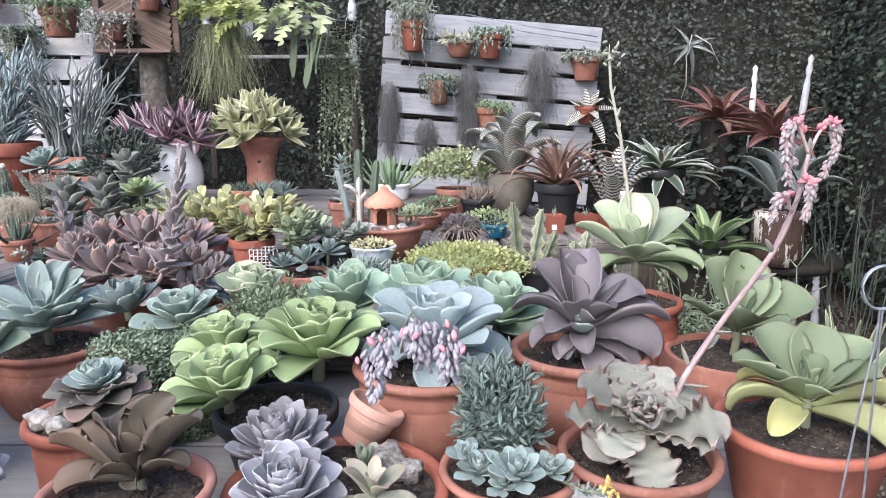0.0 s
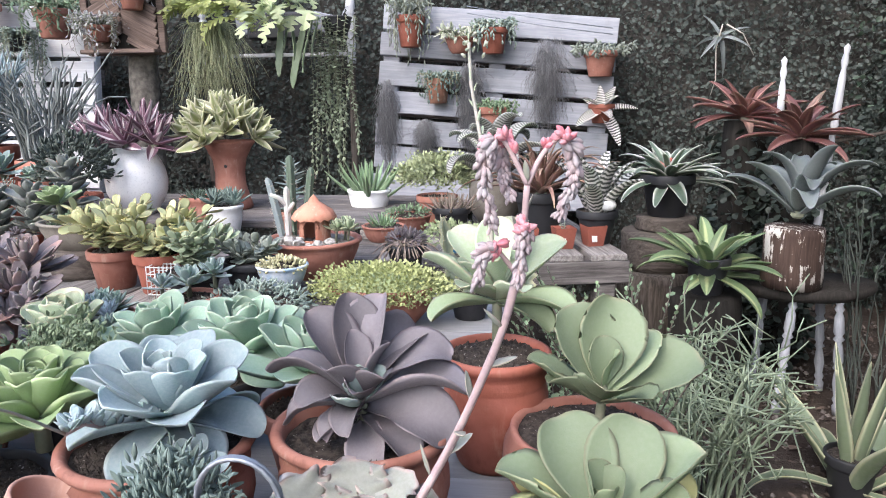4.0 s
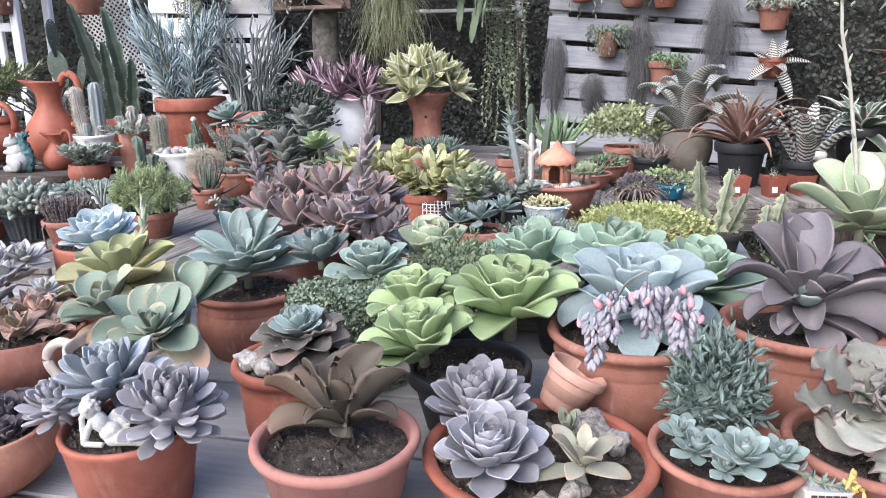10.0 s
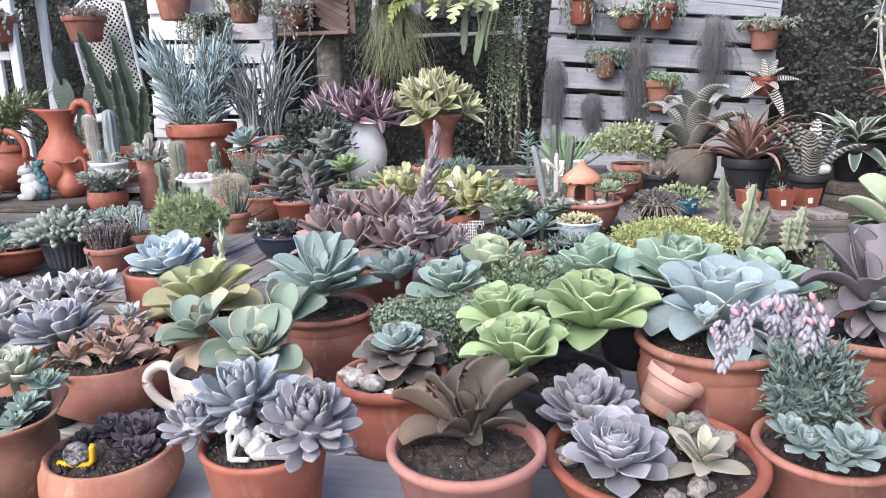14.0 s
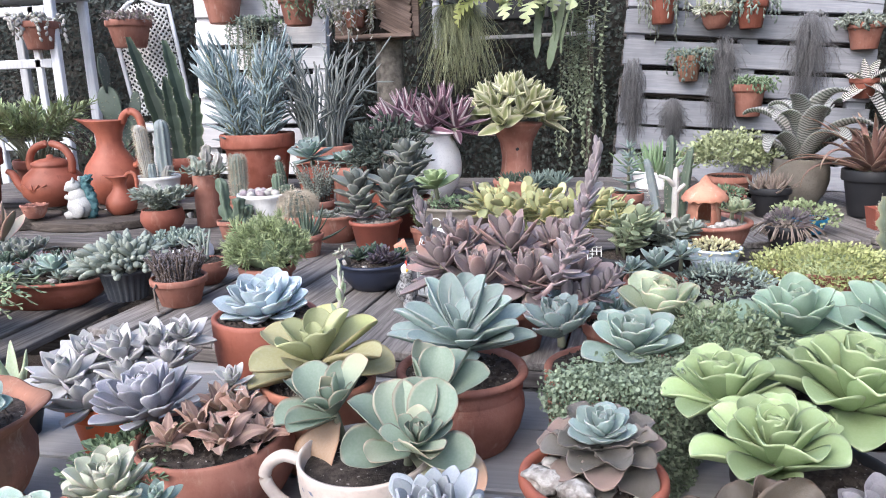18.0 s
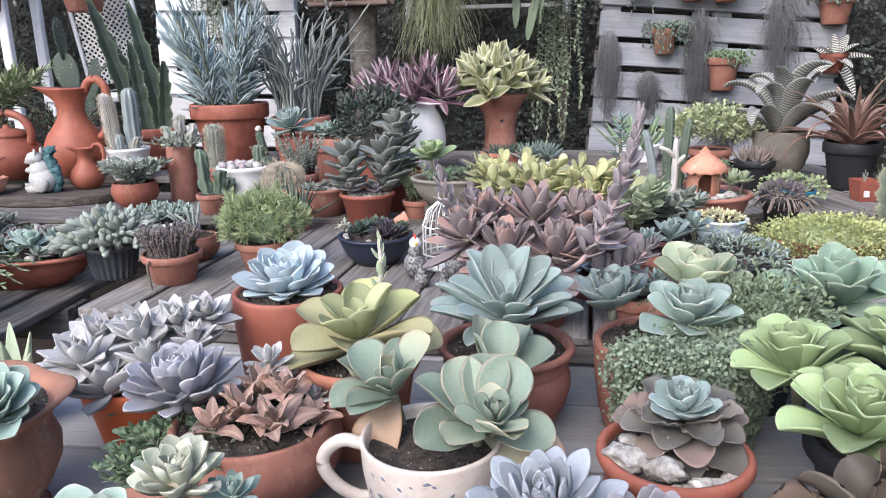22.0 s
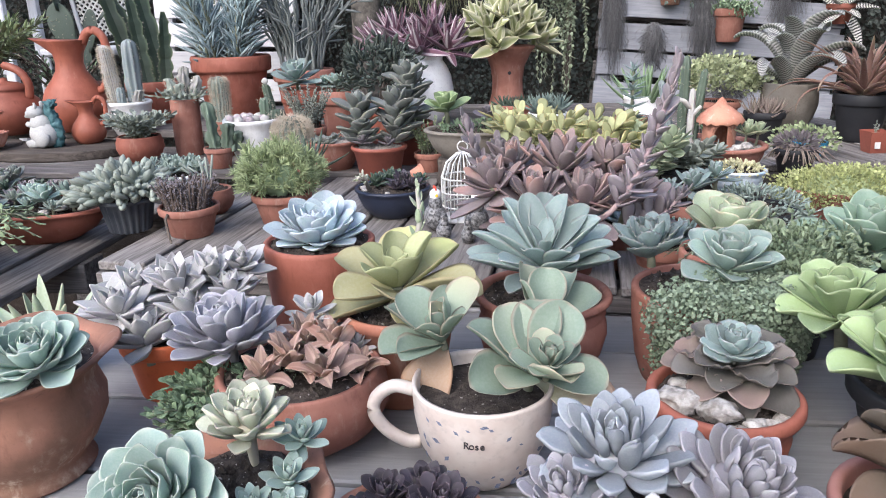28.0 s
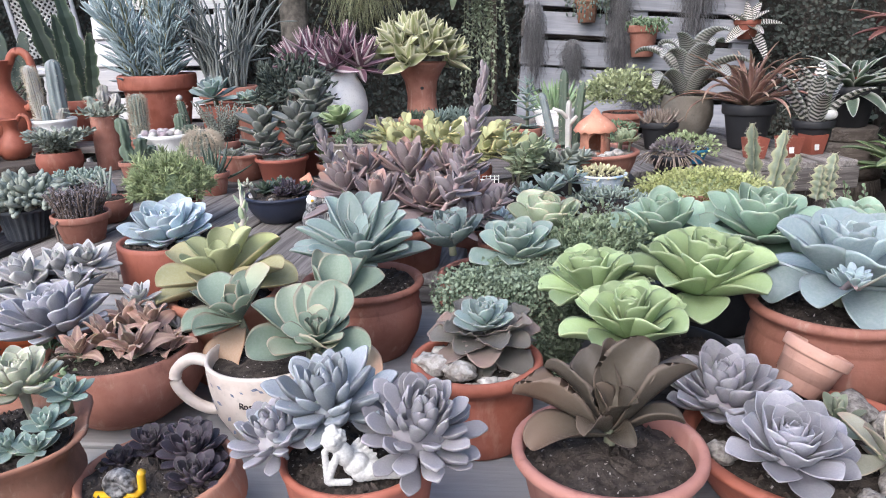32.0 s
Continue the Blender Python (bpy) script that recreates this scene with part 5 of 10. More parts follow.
part("post", turned_post(0.98, 0.016), old, pose(0.16, 0.40, 0.40, 0, 4, 0))
part("arm", tube_mesh("arm", [[(0.14, 0.4, 0.98), (0.30, 0.40, 1.0), (0.46, 0.42, 1.03)]], 0.012, BARK, 6), old)


def log_slice(name, label, at, r, h, material=None, squash=(1, 1)):
    p = [(0.0, 0), (r * 1.02, 0), (r * 1.05, h * 0.2), (r, h * 0.55), (r * 1.02, h * 0.9), (r * 0.97, h), (r * 0.5, h + 0.002), (0.0, h)]
    v, f = lathe(p, 30, 0.035, None, squash)
    return thing(name, at, label, "log", me=mesh_of(name, v, f, material or STUMP_WOOD))


log_slice("trunk_stump", "brown trunk section with peeling white paint, standing on the old chair", (1.36, 3.06, 0.47), 0.10, 0.22, STUMP_PEEL)
log_slice("log_round", "flat grey log slice that carries a black pot", (0.98, 3.5, 0.60), 0.125, 0.055)
log_slice("log", "rough dark log block under a flat slice", (0.96, 3.48, 0.44), 0.16, 0.158)
log_slice("log", "wide dark log on the ground under other logs", (0.92, 3.46, -0.02), 0.20, 0.458, BARK)
# Support log added here; shade behind the pots put into its bark colour.
log_slice("log_column", "upright log added to carry red bromeliads, bark blackened for shade", (1.38, 3.88, -0.02), 0.10, 1.06, BARK_DARK)
log_slice("trunk_slab", "thick sawn trunk slab with a figurine on it", (-2.62, 2.84, D3), 0.20, 0.034, None, (1.35, 0.85))
log_slice("trunk_slab", "rough sawn trunk slab below clay jugs", (-3.0, 2.80, D3), 0.19, 0.05, None, (1.2, 0.85))
log_slice("wood_disc", "dark round wood disc under a small blue bowl", (-0.26, 2.20, D2), 0.085, 0.03)


# ---- plants and pots ----
def potted(label, x, y, base, rim, r, style="standard", material=None, name="potted_succulent", cat="potted plant", group="", **kw):
    """A thing at the pot's foot with its pot and soil; heights inside it are measured from the foot."""
    ob = thing(name, (x, y, base), label, cat, group)
    ob["soil_top"] = pot(ob, r, rim - base, style, material, **kw)
    return ob


def fleshy(material, **kw):
    """Two leaf meshes of one kind, the outer one flatter."""
    kw = {"w": 0.5, "th": 0.13, "peak": 0.66, "point": 0.4, "cup": 0.3, "bend": 0.45, "base": 0.45, **kw}
    kw["w"] *= 1.08
    kw["th"] = max(0.085, kw["th"] * 1.25)
    flat = dict(kw, bend=kw["bend"] * 0.55, cup=kw["cup"] * 0.7)
    tight = dict(kw, bend=kw["bend"] * 1.4, cup=kw["cup"] * 1.5)
    return [leaf_mesh(material, **flat), leaf_mesh(material, **kw), leaf_mesh(material, **tight)]


def paddle(material, **kw):
    return fleshy(material, **{"w": 0.72, "th": 0.05, "peak": 0.68, "point": 0.0, "cup": 0.25, "bend": 0.35, "base": 0.28, **kw})


def strap(material, **kw):
    return leaf_mesh(material, **{"w": 0.14, "th": 0.02, "peak": 0.3, "point": 0.8, "cup": 0.5, "bend": 0.5, "base": 0.9, "nl": 11, **kw})


def ech(material, core=None, **kw):
    """Leaf meshes of a tight rosette, from the flat outer leaves to the cupped heart."""
    kw = {"w": 0.6, "th": 0.16, "peak": 0.77, "point": 0.15, "cup": 0.4, "bend": 0.5, "base": 0.32, "mucro": 0.04, "nl": 16, **kw}
    kw["point"], kw["th"] = kw["point"] * 0.5, kw["th"] * 1.35
    out = []
    for b, c, m in ((0.35, 0.7, material), (0.65, 0.9, material), (1.0, 1.1, material), (1.35, 1.4, core or material)):
        out.append(leaf_mesh(m, **dict(kw, bend=kw["bend"] * b + rng.normal(0, 0.05), cup=kw["cup"] * c, twist=rng.normal(0, 0.08))))
    return out


def blades(material, count=3, **kw):
    """A few variants of one broad limp leaf."""
    kw = {"w": 0.55, "th": 0.04, "peak": 0.66, "point": 0.05, "cup": 0.4, "bend": 0.4, "base": 0.16, "nl": 16, "tip_drop": 0.9, "twist": 0.2, **kw}
    out = []
    for j in range(count):
        out.append(leaf_mesh(material, **dict(kw, bend=kw["bend"] * rng.uniform(0.75, 1.25), cup=kw["cup"] * rng.uniform(0.75, 1.3), w=kw["w"] * rng.uniform(0.92, 1.08),
                                              tip_drop=kw["tip_drop"] * rng.uniform(0.7, 1.3), twist=kw["twist"] * (-1) ** j + rng.normal(0, 0.08))))
    return out


def dome(owner, at, R, n, leaf, low=-8.0, core=0.5, long=0.55, tilt=(0, 0), stem=0.04, wild=5.0, label="", stem_mat=None):
    """A plump many-leaved head: short leaves all round a domed core, smaller towards the crown."""
    prof = [(0.05 * R, -stem), (0.09 * R, -stem * 0.6), (0.12 * R, -0.1 * R)] + [(core * R * 0.8 * math.cos(a), core * R * 0.8 * math.sin(a)) for a in (0.0, 0.5, 1.0, 1.4)]
    v, f = lathe(prof, 12)
    hub = part("rosette", mesh_of("core", v, f, leaf[0].materials[0]), owner, Matrix.Translation(at) @ pose(0, 0, 0, tilt[0], tilt[1], 0), label)
    s0 = math.sin(radians(low))
    for i in range(n):
        t = i / (n - 1)
        el = math.degrees(math.asin(min(0.998, s0 + (1 - s0) * t)))
        size = R * (long + (0.30 - long) * max(0.0, t - 0.35) / 0.65) * rng.uniform(0.9, 1.1)
        lift = 0.55 * el + 12 + 24 * t
        off = R * core * (0.62 - 0.2 * t)
        m = pose(0, 0, 0, 0, 0, math.degrees(i * GOLD) + rng.normal(0, wild)) @ Matrix.Translation((off * math.cos(radians(el)), 0, R * core * 0.85 * math.sin(radians(el))))
        m = m @ pose(0, 0, 0, rng.normal(0, wild), -(lift + rng.normal(0, wild)), 0)
        part("leaf", leaf[min(len(leaf) - 1, int(t * len(leaf)))], hub, m @ Matrix.Scale(size, 4))
    return hub


def limp(owner, at, R, leaves, pools, tilt=(0, 0), stem=0.05, rise=0.16, wild=4.0, label="", stem_mat=None):
    """A loose crown whose leaves are set one by one; leaves: (bearing, elevation, length, which pool)."""
    core = [(0.03 * R, -stem - 0.01), (0.065 * R, -stem), (0.06 * R, 0), (0.05 * R, rise * R), (0.01 * R, rise * R * 1.2)]
    v, f = lathe(core, 12)
    hub = part("rosette", mesh_of("core", v, f, stem_mat or STEM), owner, Matrix.Translation(at) @ pose(0, 0, 0, tilt[0], tilt[1], 0), label)
    for i, (yaw, el, length, kind) in enumerate(leaves):
        pool = pools[kind]
        z = rise * R * max(-0.4, math.sin(radians(el)))
        m = pose(0, 0, z, 0, 0, yaw + rng.normal(0, wild)) @ pose(0, 0, 0, rng.normal(0, wild), -(el + rng.normal(0, wild * 0.6)), 0)
        part("leaf", pool[i % len(pool)], hub, m @ Matrix.Translation((0.02 * R, 0, 0)) @ Matrix.Scale(R * length, 4))
    return hub


def buds(owner, at, n, length, dirs, shape=None, material=None, name="flower_head"):
    return foliage(owner, shape or bead(6, 0.2), at, dirs, length, material or BUD, name, 0.4, "", "stuff")


# front row, first stretch
p = potted("brown velvety paddle succulent in a wide pink terracotta pot", -0.412, 0.828, D1, 0.676, 0.105, "lipped", TERRA_PINK, soil=0.82)
BR = [blades(L_BROWN, 5, w=0.52, point=0.05, cup=0.7, bend=0.3, base=0.15, peak=0.62, twist=0.6, tip_drop=0.9, wave=0.16, waves=1.7), blades(L_BROWN, 3, w=0.52, cup=0.6, bend=0.6, base=0.18, tip_drop=1.5, twist=0.5)]
limp(p, (0.005, 0.03, 0.108), 0.112, [(174, 30, 1.08, 0), (196, 16, 0.9, 1), (142, 48, 0.9, 0), (104, 56, 0.85, 0), (66, 60, 0.9, 0), (30, 48, 1.0, 0), (6, 36, 1.12, 0), (-22, 26, 0.8, 1), (-75, 24, 0.55, 1), (-125, 40, 0.6, 0), (-45, 52, 0.6, 0), (150, 70, 0.5, 0)], BR, (6, -4), stem=0.03, wild=8)
pebbles(p, [(-0.04, -0.06, 0.088, 0.004), (0.03, -0.07, 0.088, 0.003), (0.05, -0.05, 0.088, 0.005)], STONE_WHITE)

p = potted("shallow terracotta bowl with three grey-lavender rosettes and white rocks", -0.16, 0.900, D1, 0.642, 0.148, "bowl", TERRA_RED, soil=0.86)
dome(p, (-0.055, -0.055, 0.098), 0.072, 44, ech(L_LAV, w=0.72, th=0.09, point=0.6, cup=0.5, bend=0.6), -4, 0.42, 0.78, (14, 2), 0.03, 3, "pale lavender rosette with thin white margins")
dome(p, (-0.090, 0.062, 0.100), 0.082, 54, ech(L_LAVGREY, w=0.56, th=0.14, point=0.7, cup=0.4, bend=0.6), -8, 0.5, 0.7, (8, -4), 0.04, 4, "grey-lavender rosette")
rosette(p, (0.052, -0.050, 0.112), 0.074, 12, fleshy(leaf_mat("tan_green_leaf", (0.30, 0.30, 0.22), (0.40, 0.30, 0.24), tip=(0.36, 0.27, 0.20), rough=0.6, bloom=0.5), w=0.42, point=0.5, bend=0.3, tip_drop=0.7), -14, 72, 0.45, (12, 10), rise=0.3, stem=0.02, label="cream-green rosette with tan drooping leaves", wild=9)
rosette(p, (0.035, 0.03, 0.105), 0.042, 10, fleshy(L_GREYJADE_SOLID, w=0.45, point=0.4), 5, 75, 0.5, (6, 0), rise=0.3, label="small green rosette")
pebbles(p, [(0.060, 0.050, 0.080, 0.030), (0.098, 0.028, 0.078, 0.025), (0.052, -0.088, 0.075, 0.020), (0.012, -0.110, 0.074, 0.015), (-0.120, -0.03, 0.076, 0.019)], STONE_GREY, "rock")

p = thing("terracotta_pot", (-0.132, 1.012, 0.636), "small empty pale terracotta pot lying tilted", "flower pot")
v, f = lathe([(a * 0.043, b * 0.066) for a, b in POTS["standard"]] + [(0.035, 0.02), (0.0, 0.016)], 32)
part("pot", mesh_of("pot", v, f, clay_mat("pale_pink_terracotta", (0.44, 0.27, 0.215), (0.37, 0.21, 0.165), (0.54, 0.41, 0.35))), p, pose(-0.012, 0, 0.012, -8, 27, 0))

p = potted("large powder-blue rosette in a round banded terracotta pot", -0.045, 1.145, D1, 0.728, 0.122, "belly", TERRA, soil=0.88)
BL = fleshy(L_BLUE, w=0.60, th=0.055, peak=0.66, point=0.18, cup=0.22, bend=0.42, base=0.34)
BU = [blades(L_BLUE, 4, w=0.58, th=0.09, peak=0.7, base=0.3, point=0.12, cup=0.4, bend=0.45, twist=0.15, tip_drop=0.35), blades(L_BLUE, 3, w=0.56, th=0.08, peak=0.68, base=0.3, point=0.1, cup=0.35, bend=0.1, tip_drop=1.1, twist=0.3), ech(L_BLUE, w=0.62, th=0.12, point=0.2)]
limp(p, (0.012, 0.01, 0.186), 0.128, [(a, 4 + (k % 3) * 4, 0.98, 1) for k, a in enumerate((5, 52, 100, 150, 190, 235, 280, 322))] + [(a, 22 + (k % 2) * 5, 1.0, 0) for k, a in enumerate((28, 78, 125, 170, 215, 262, 305, 345))]
     + [(a, 42 + (k % 2) * 4, 0.74, 0) for k, a in enumerate((10, 70, 130, 190, 250, 310))] + [(a, 62, 0.58, 2) for a in (40, 110, 180, 255, 325)] + [(a, 74, 0.4, 2) for a in (0, 120, 240)], BU, (8, 4), stem=0.09, rise=0.22, wild=5)

rosette(p, (0.075, -0.07, 0.185), 0.055, 12, BL, 0, 70, 0.4, (25, 10), label="small offset rosette")
st = [(0.0, 0.0, 0.19), (-0.02, -0.06, 0.21), (-0.03, -0.10, 0.235), (-0.035, -0.13, 0.235)]
part("flower_stem", tube_mesh("stem", [st], 0.006, STEM_PINK), p)
small = small_leaf(0.5, 0.3, 0.5)
P, D, S = [], [], []
for i in range(46):
    t = i / 46
    q = np.array([np.interp(t, [0, 0.35, 0.7, 1], [c[k] for c in st]) for k in range(3)])
    a = i * GOLD
    P.append(q)
    D.append((math.cos(a), math.sin(a) - 0.2, 0.7))
    S.append(0.036 - 0.012 * t)
foliage(p, leaf_shape(0.5, 0.16, 0.6, 0.4, 0.3, 0.3, nl=4), np.array(P), np.array(D), np.array(S), L_BLUE, "stem_leaves", 0.2)
R1 = np.random.default_rng(41)
P, D, T, TD = [], [], [], []
tip = np.array((-0.002, -0.345, 0.350))
for k in range(6):
    a = tip + (0.062 * (k / 5 - 0.5) * 1.3 + R1.normal(0, 0.006), R1.uniform(-0.02, 0.02), R1.uniform(-0.02, 0.02) - 0.02 * abs(k - 2.5) / 2.5)
    drop = R1.uniform(0.038, 0.066)
    for i in range(60):
        t, b = R1.uniform(0, 1), R1.uniform(0, 6.28)
        w = 0.012 * (1 - 0.65 * t)
        P.append(a + (w * math.cos(b), w * math.sin(b), -drop * t))
        D.append((0.6 * math.cos(b), 0.6 * math.sin(b), -1.0))
    for i in range(2 if k % 2 else 1):
        T.append(a + (R1.normal(0, 0.012), -0.012, R1.uniform(-0.012, 0.006)))
        TD.append((R1.normal(0, 0.4), -0.5, -0.6))
buds(p, np.array(P), 99, R1.uniform(0.009, 0.014, len(P)), np.array(D), bead(6, 0.24), BUD)
foliage(p, bead(6, 0.32), np.array(T), np.array(TD), R1.uniform(0.009, 0.013, len(T)), CORAL, "open_flower", 0.3, "", "stuff")
arch = curved([st[-1], tuple((np.array(st[-1]) + tip) / 2 + (0, 0, 0.02)), tuple(tip + (0.0, 0, 0.012))])
part("flower_arch", tube_mesh("arch", [arch], 0.002, STEM_PALE), p)

p = potted("big grey-purple kalanchoe with broad leaves in a terracotta pot", 0.215, 1.20, D1, 0.735, 0.118, "belly", TERRA, soil=0.86)
GP = [blades(L_GREYPURPLE, 5, w=0.54, th=0.05, cup=0.55, bend=0.15, base=0.15, peak=0.68, point=0.12, twist=0.3, tip_drop=1.5, mucro=0.03, wave=0.08, waves=1.6), blades(L_GREYPURPLE, 4, w=0.54, th=0.05, cup=0.6, bend=0.35, base=0.16, peak=0.68, point=0.12, tip_drop=0.7, twist=0.25, mucro=0.03)]
limp(p, (0.0, 0.0, 0.190), 0.134, [(176, 36, 1.0, 0), (148, 44, 0.98, 1), (116, 52, 1.0, 1), (82, 56, 1.0, 1), (52, 46, 1.0, 0), (22, 40, 1.05, 0), (-4, 30, 1.12, 0), (-24, 14, 1.0, 0), (-50, 4, 0.85, 0), (-82, 36, 0.62, 1), (-112, 44, 0.7, 1), (-140, 34, 0.72, 0), (-100, 22, 0.6, 0), (-60, 40, 0.66, 1), (-126, 14, 0.55, 0), (206, 22, 0.8, 0), (226, 2, 0.55, 1), (-68, -10, 0.7, 0), (132, 68, 0.6, 1), (30, 66, 0.56, 1), (-100, 58, 0.42, 1)], GP, (6, 0), stem=0.06, rise=0.25, wild=5)

rosette(p, (0.0, -0.02, 0.232), 0.062, 8, fleshy(L_TEAL, w=0.62, wave=0.10, waves=4, nl=24, point=0.1), 34, 80, 0.6, (10, 0), label="young blue-green centre leaves")

p = potted("bushy grey-green senecio and small blue rosettes in a terracotta pot", 0.075, 0.935, D1, 0.652, 0.096, "lipped", TERRA, soil=0.84)
pp, dd = on_dome(1500, 0.066, 0.066, 0.085, -0.85)
foliage(p, leaf_shape(0.34, 0.12, 0.45, 0.6, 0.4, 0.6, nl=4), pp * rng.uniform(0.5, 0.95, (1500, 1)) + (-0.01, 0.045, 0.155), dd + (0, 0, 0.3) + rng.normal(0, 0.65, dd.shape), rng.uniform(0.014, 0.021, 1500), L_SENECIO, "foliage", 1.0, "", "stuff")
part("inner_mass", blob("inner", 0.035, 0.035, 0.09, L_SENECIO, 0.2), p, pose(-0.01, 0.045, 0.085))
MI = ech(L_TEAL, w=0.55, th=0.13, point=0.5)
for x, y, z, R in ((-0.045, -0.055, 0.112, 0.042), (0.005, -0.07, 0.118, 0.052), (-0.06, -0.03, 0.118, 0.034), (0.05, -0.05, 0.11, 0.036), (-0.015, -0.085, 0.105, 0.03)):
    rosette(p, (x, y, z + 0.012), R * 0.95, 16, MI, 12, 75, 0.35, (16, 0), rise=0.3)
tr = [[(0.05, -0.05, 0.11), (0.09, -0.07, 0.10), (0.115, -0.085, 0.105)]]
leafy_stems(p, tr, 0.003, leaf_shape(0.5, 0.2, 0.6, 0.4, nl=3), 0.016, 22, L_TEAL)
foliage(p, bead(5, 0.2), np.array([(0.118, -0.09, 0.108)] * 14) + rng.normal(0, 0.008, (14, 3)), rng.normal(0, 1, (14, 3)) + (0, 0, 0.6), 0.013, PETAL_YELLOW, "flower_head", 1.2, "", "stuff")

p = potted("pale frilly echeveria with a tall pink flower stalk in terracotta", 0.262, 0.965, D1, 0.662, 0.112, "lipped", TERRA, soil=0.84)
FR = [blades(L_CRINKLE, 5, w=0.72, th=0.028, peak=0.7, point=0.0, cup=0.15, bend=0.25, wave=0.26, waves=5.0, nl=60, base=0.24, tip_drop=0.7, twist=0.2), blades(L_CRINKLE, 6, w=0.80, th=0.04, peak=0.7, point=0.0, cup=0.5, bend=0.5, wave=0.5, waves=3.4, nl=48, base=0.3, tip_drop=0.9, twist=0.3)]
limp(p, (0.0, 0.0, 0.138), 0.106, [(184, 8, 1.0, 0), (150, 30, 1.0, 0), (112, 36, 0.92, 0), (72, 36, 0.92, 0), (36, 28, 0.95, 0), (0, 10, 1.12, 0), (-32, 2, 0.92, 0), (-88, -20, 0.9, 0), (-124, 4, 0.9, 0), (214, -2, 0.92, 0)]
     + [((k * 137.5) % 360, 22 + 3.2 * k, 0.6 - 0.02 * k, 1) for k in range(17)], FR, (8, 4), stem=0.03, rise=0.16, wild=6)

st = np.array([(0.045, 0.02, 0.165), (0.075, 0.035, 0.215), (0.11, 0.02, 0.29), (0.15, -0.03, 0.40), (0.165, -0.05, 0.47), (0.17, -0.06, 0.53)])
part("flower_stalk", tube_mesh("stalk", [curved(st)], 0.0052, STEM_PINK, 7, 0.5), p)
leafy_stems(p, [st], 0.004, leaf_shape(0.35, 0.1, 0.5, 0.7, 0.4, 0.3, nl=4), 0.038, 12, L_CRINKLE, STEM_PINK, 0.8, "stalk_leaves", False, 0.5, 0.12)
R1 = np.random.default_rng(51)
bl, P, D, S, T, TD = [], [], [], [], [], []
sprays = (((0, 0, 0), (-0.015, -0.003, 0.028), (-0.026, -0.006, 0.043), (-0.037, -0.010, 0.038), (-0.042, -0.012, 0.018), (-0.040, -0.012, -0.010), (-0.034, -0.010, -0.036)),
          ((-0.012, -0.002, 0.024), (-0.020, 0.006, 0.038), (-0.028, 0.009, 0.032), (-0.026, 0.010, 0.012), (-0.018, 0.010, -0.010)),
          ((0, 0, 0), (0.012, 0.004, 0.024), (0.026, 0.008, 0.040), (0.040, 0.010, 0.038), (0.047, 0.012, 0.020), (0.044, 0.012, -0.002), (0.034, 0.012, -0.028)),
          ((-0.004, 0.002, -0.030), (-0.002, -0.014, -0.036), (-0.003, -0.019, -0.052), (-0.008, -0.020, -0.085)),
          ((-0.012, 0.010, -0.085), (-0.030, -0.002, -0.062), (-0.043, -0.006, -0.066), (-0.049, -0.007, -0.092)))
for spray in sprays:
    line = curved([st[-1] + np.array(q) * (0.8, 1.0, 0.86) for q in spray], 6)
    bl.append(line)
    n = len(line)
    for i in range(int(n * 0.42), n):
        t = (i - n * 0.42) / (n * 0.58)
        along = line[min(i + 1, n - 1)] - line[min(i + 1, n - 1) - 1]
        along = along / np.linalg.norm(along)
        for k in range(5):
            side = R1.normal(0, 1, 3)
            side = side / np.linalg.norm(side)
            P.append(line[i] + side * 0.0022 + along * R1.uniform(-0.002, 0.002))
            D.append(along + side * 0.55)
            S.append((0.0115 - 0.0045 * t) * R1.uniform(0.85, 1.15))
    for f in (0.22, 0.34, 0.42, 0.5):
        q = line[int(f * n)] + R1.normal(0, 0.002, 3)
        d = np.array((R1.normal(0, 0.5), R1.normal(-0.4, 0.4), R1.uniform(0.1, 0.9)))
        for k in range(6):
            T.append(q)
            TD.append(d + R1.normal(0, 0.32, 3))
part("flower_branchwork", tube_mesh("branches", bl, 0.0024, STEM_PINK), p, None, "", "stuff")
buds(p, np.array(P), len(P), np.array(S), np.array(D), bead(6, 0.24), plain_mat("grey_pink_buds", (0.37, 0.35, 0.36), (0.44, 0.34, 0.35), 60.0, 0.6, 0.1))
foliage(p, bead(6, 0.24), np.array(T), np.array(TD), R1.uniform(0.009, 0.0125, len(T)), CORAL, "open_flower", 0.3, "", "stuff")

p = potted("yellow-green paddle plant with drooping leaves in a hand-thrown pot", 0.51, 1.0, D1, 0.692, 0.124, "lipped", TERRA_RED, soil=0.9, wobble=0.02)
YG = [blades(leaf_mat("yellowing_green_leaf", (0.37, 0.40, 0.16), (0.40, 0.40, 0.2), edge_at=0.94, rough=0.55, bloom=0.4, old=(0.42, 0.40, 0.17), thin=0.2), 5, w=0.46, th=0.035, cup=0.7, fold=0.15, bend=0.6, peak=0.7, base=0.22, tip_drop=1.5, twist=0.5), blades(L_OLIVE, 4, w=0.72, th=0.03, cup=0.4, bend=0.3, base=0.22, peak=0.62, tip_drop=0.5, wave=0.03, waves=4.0)]
limp(p, (0.0, 0.0, 0.158), 0.116, [(178, 8, 1.0, 0), (216, -8, 0.86, 0), (-42, -10, 1.05, 0), (-14, 4, 1.0, 0), (28, 20, 0.95, 0), (150, 22, 0.85, 0)], YG, stem=0.05, wild=4, label="drooping yellowed lower leaves")
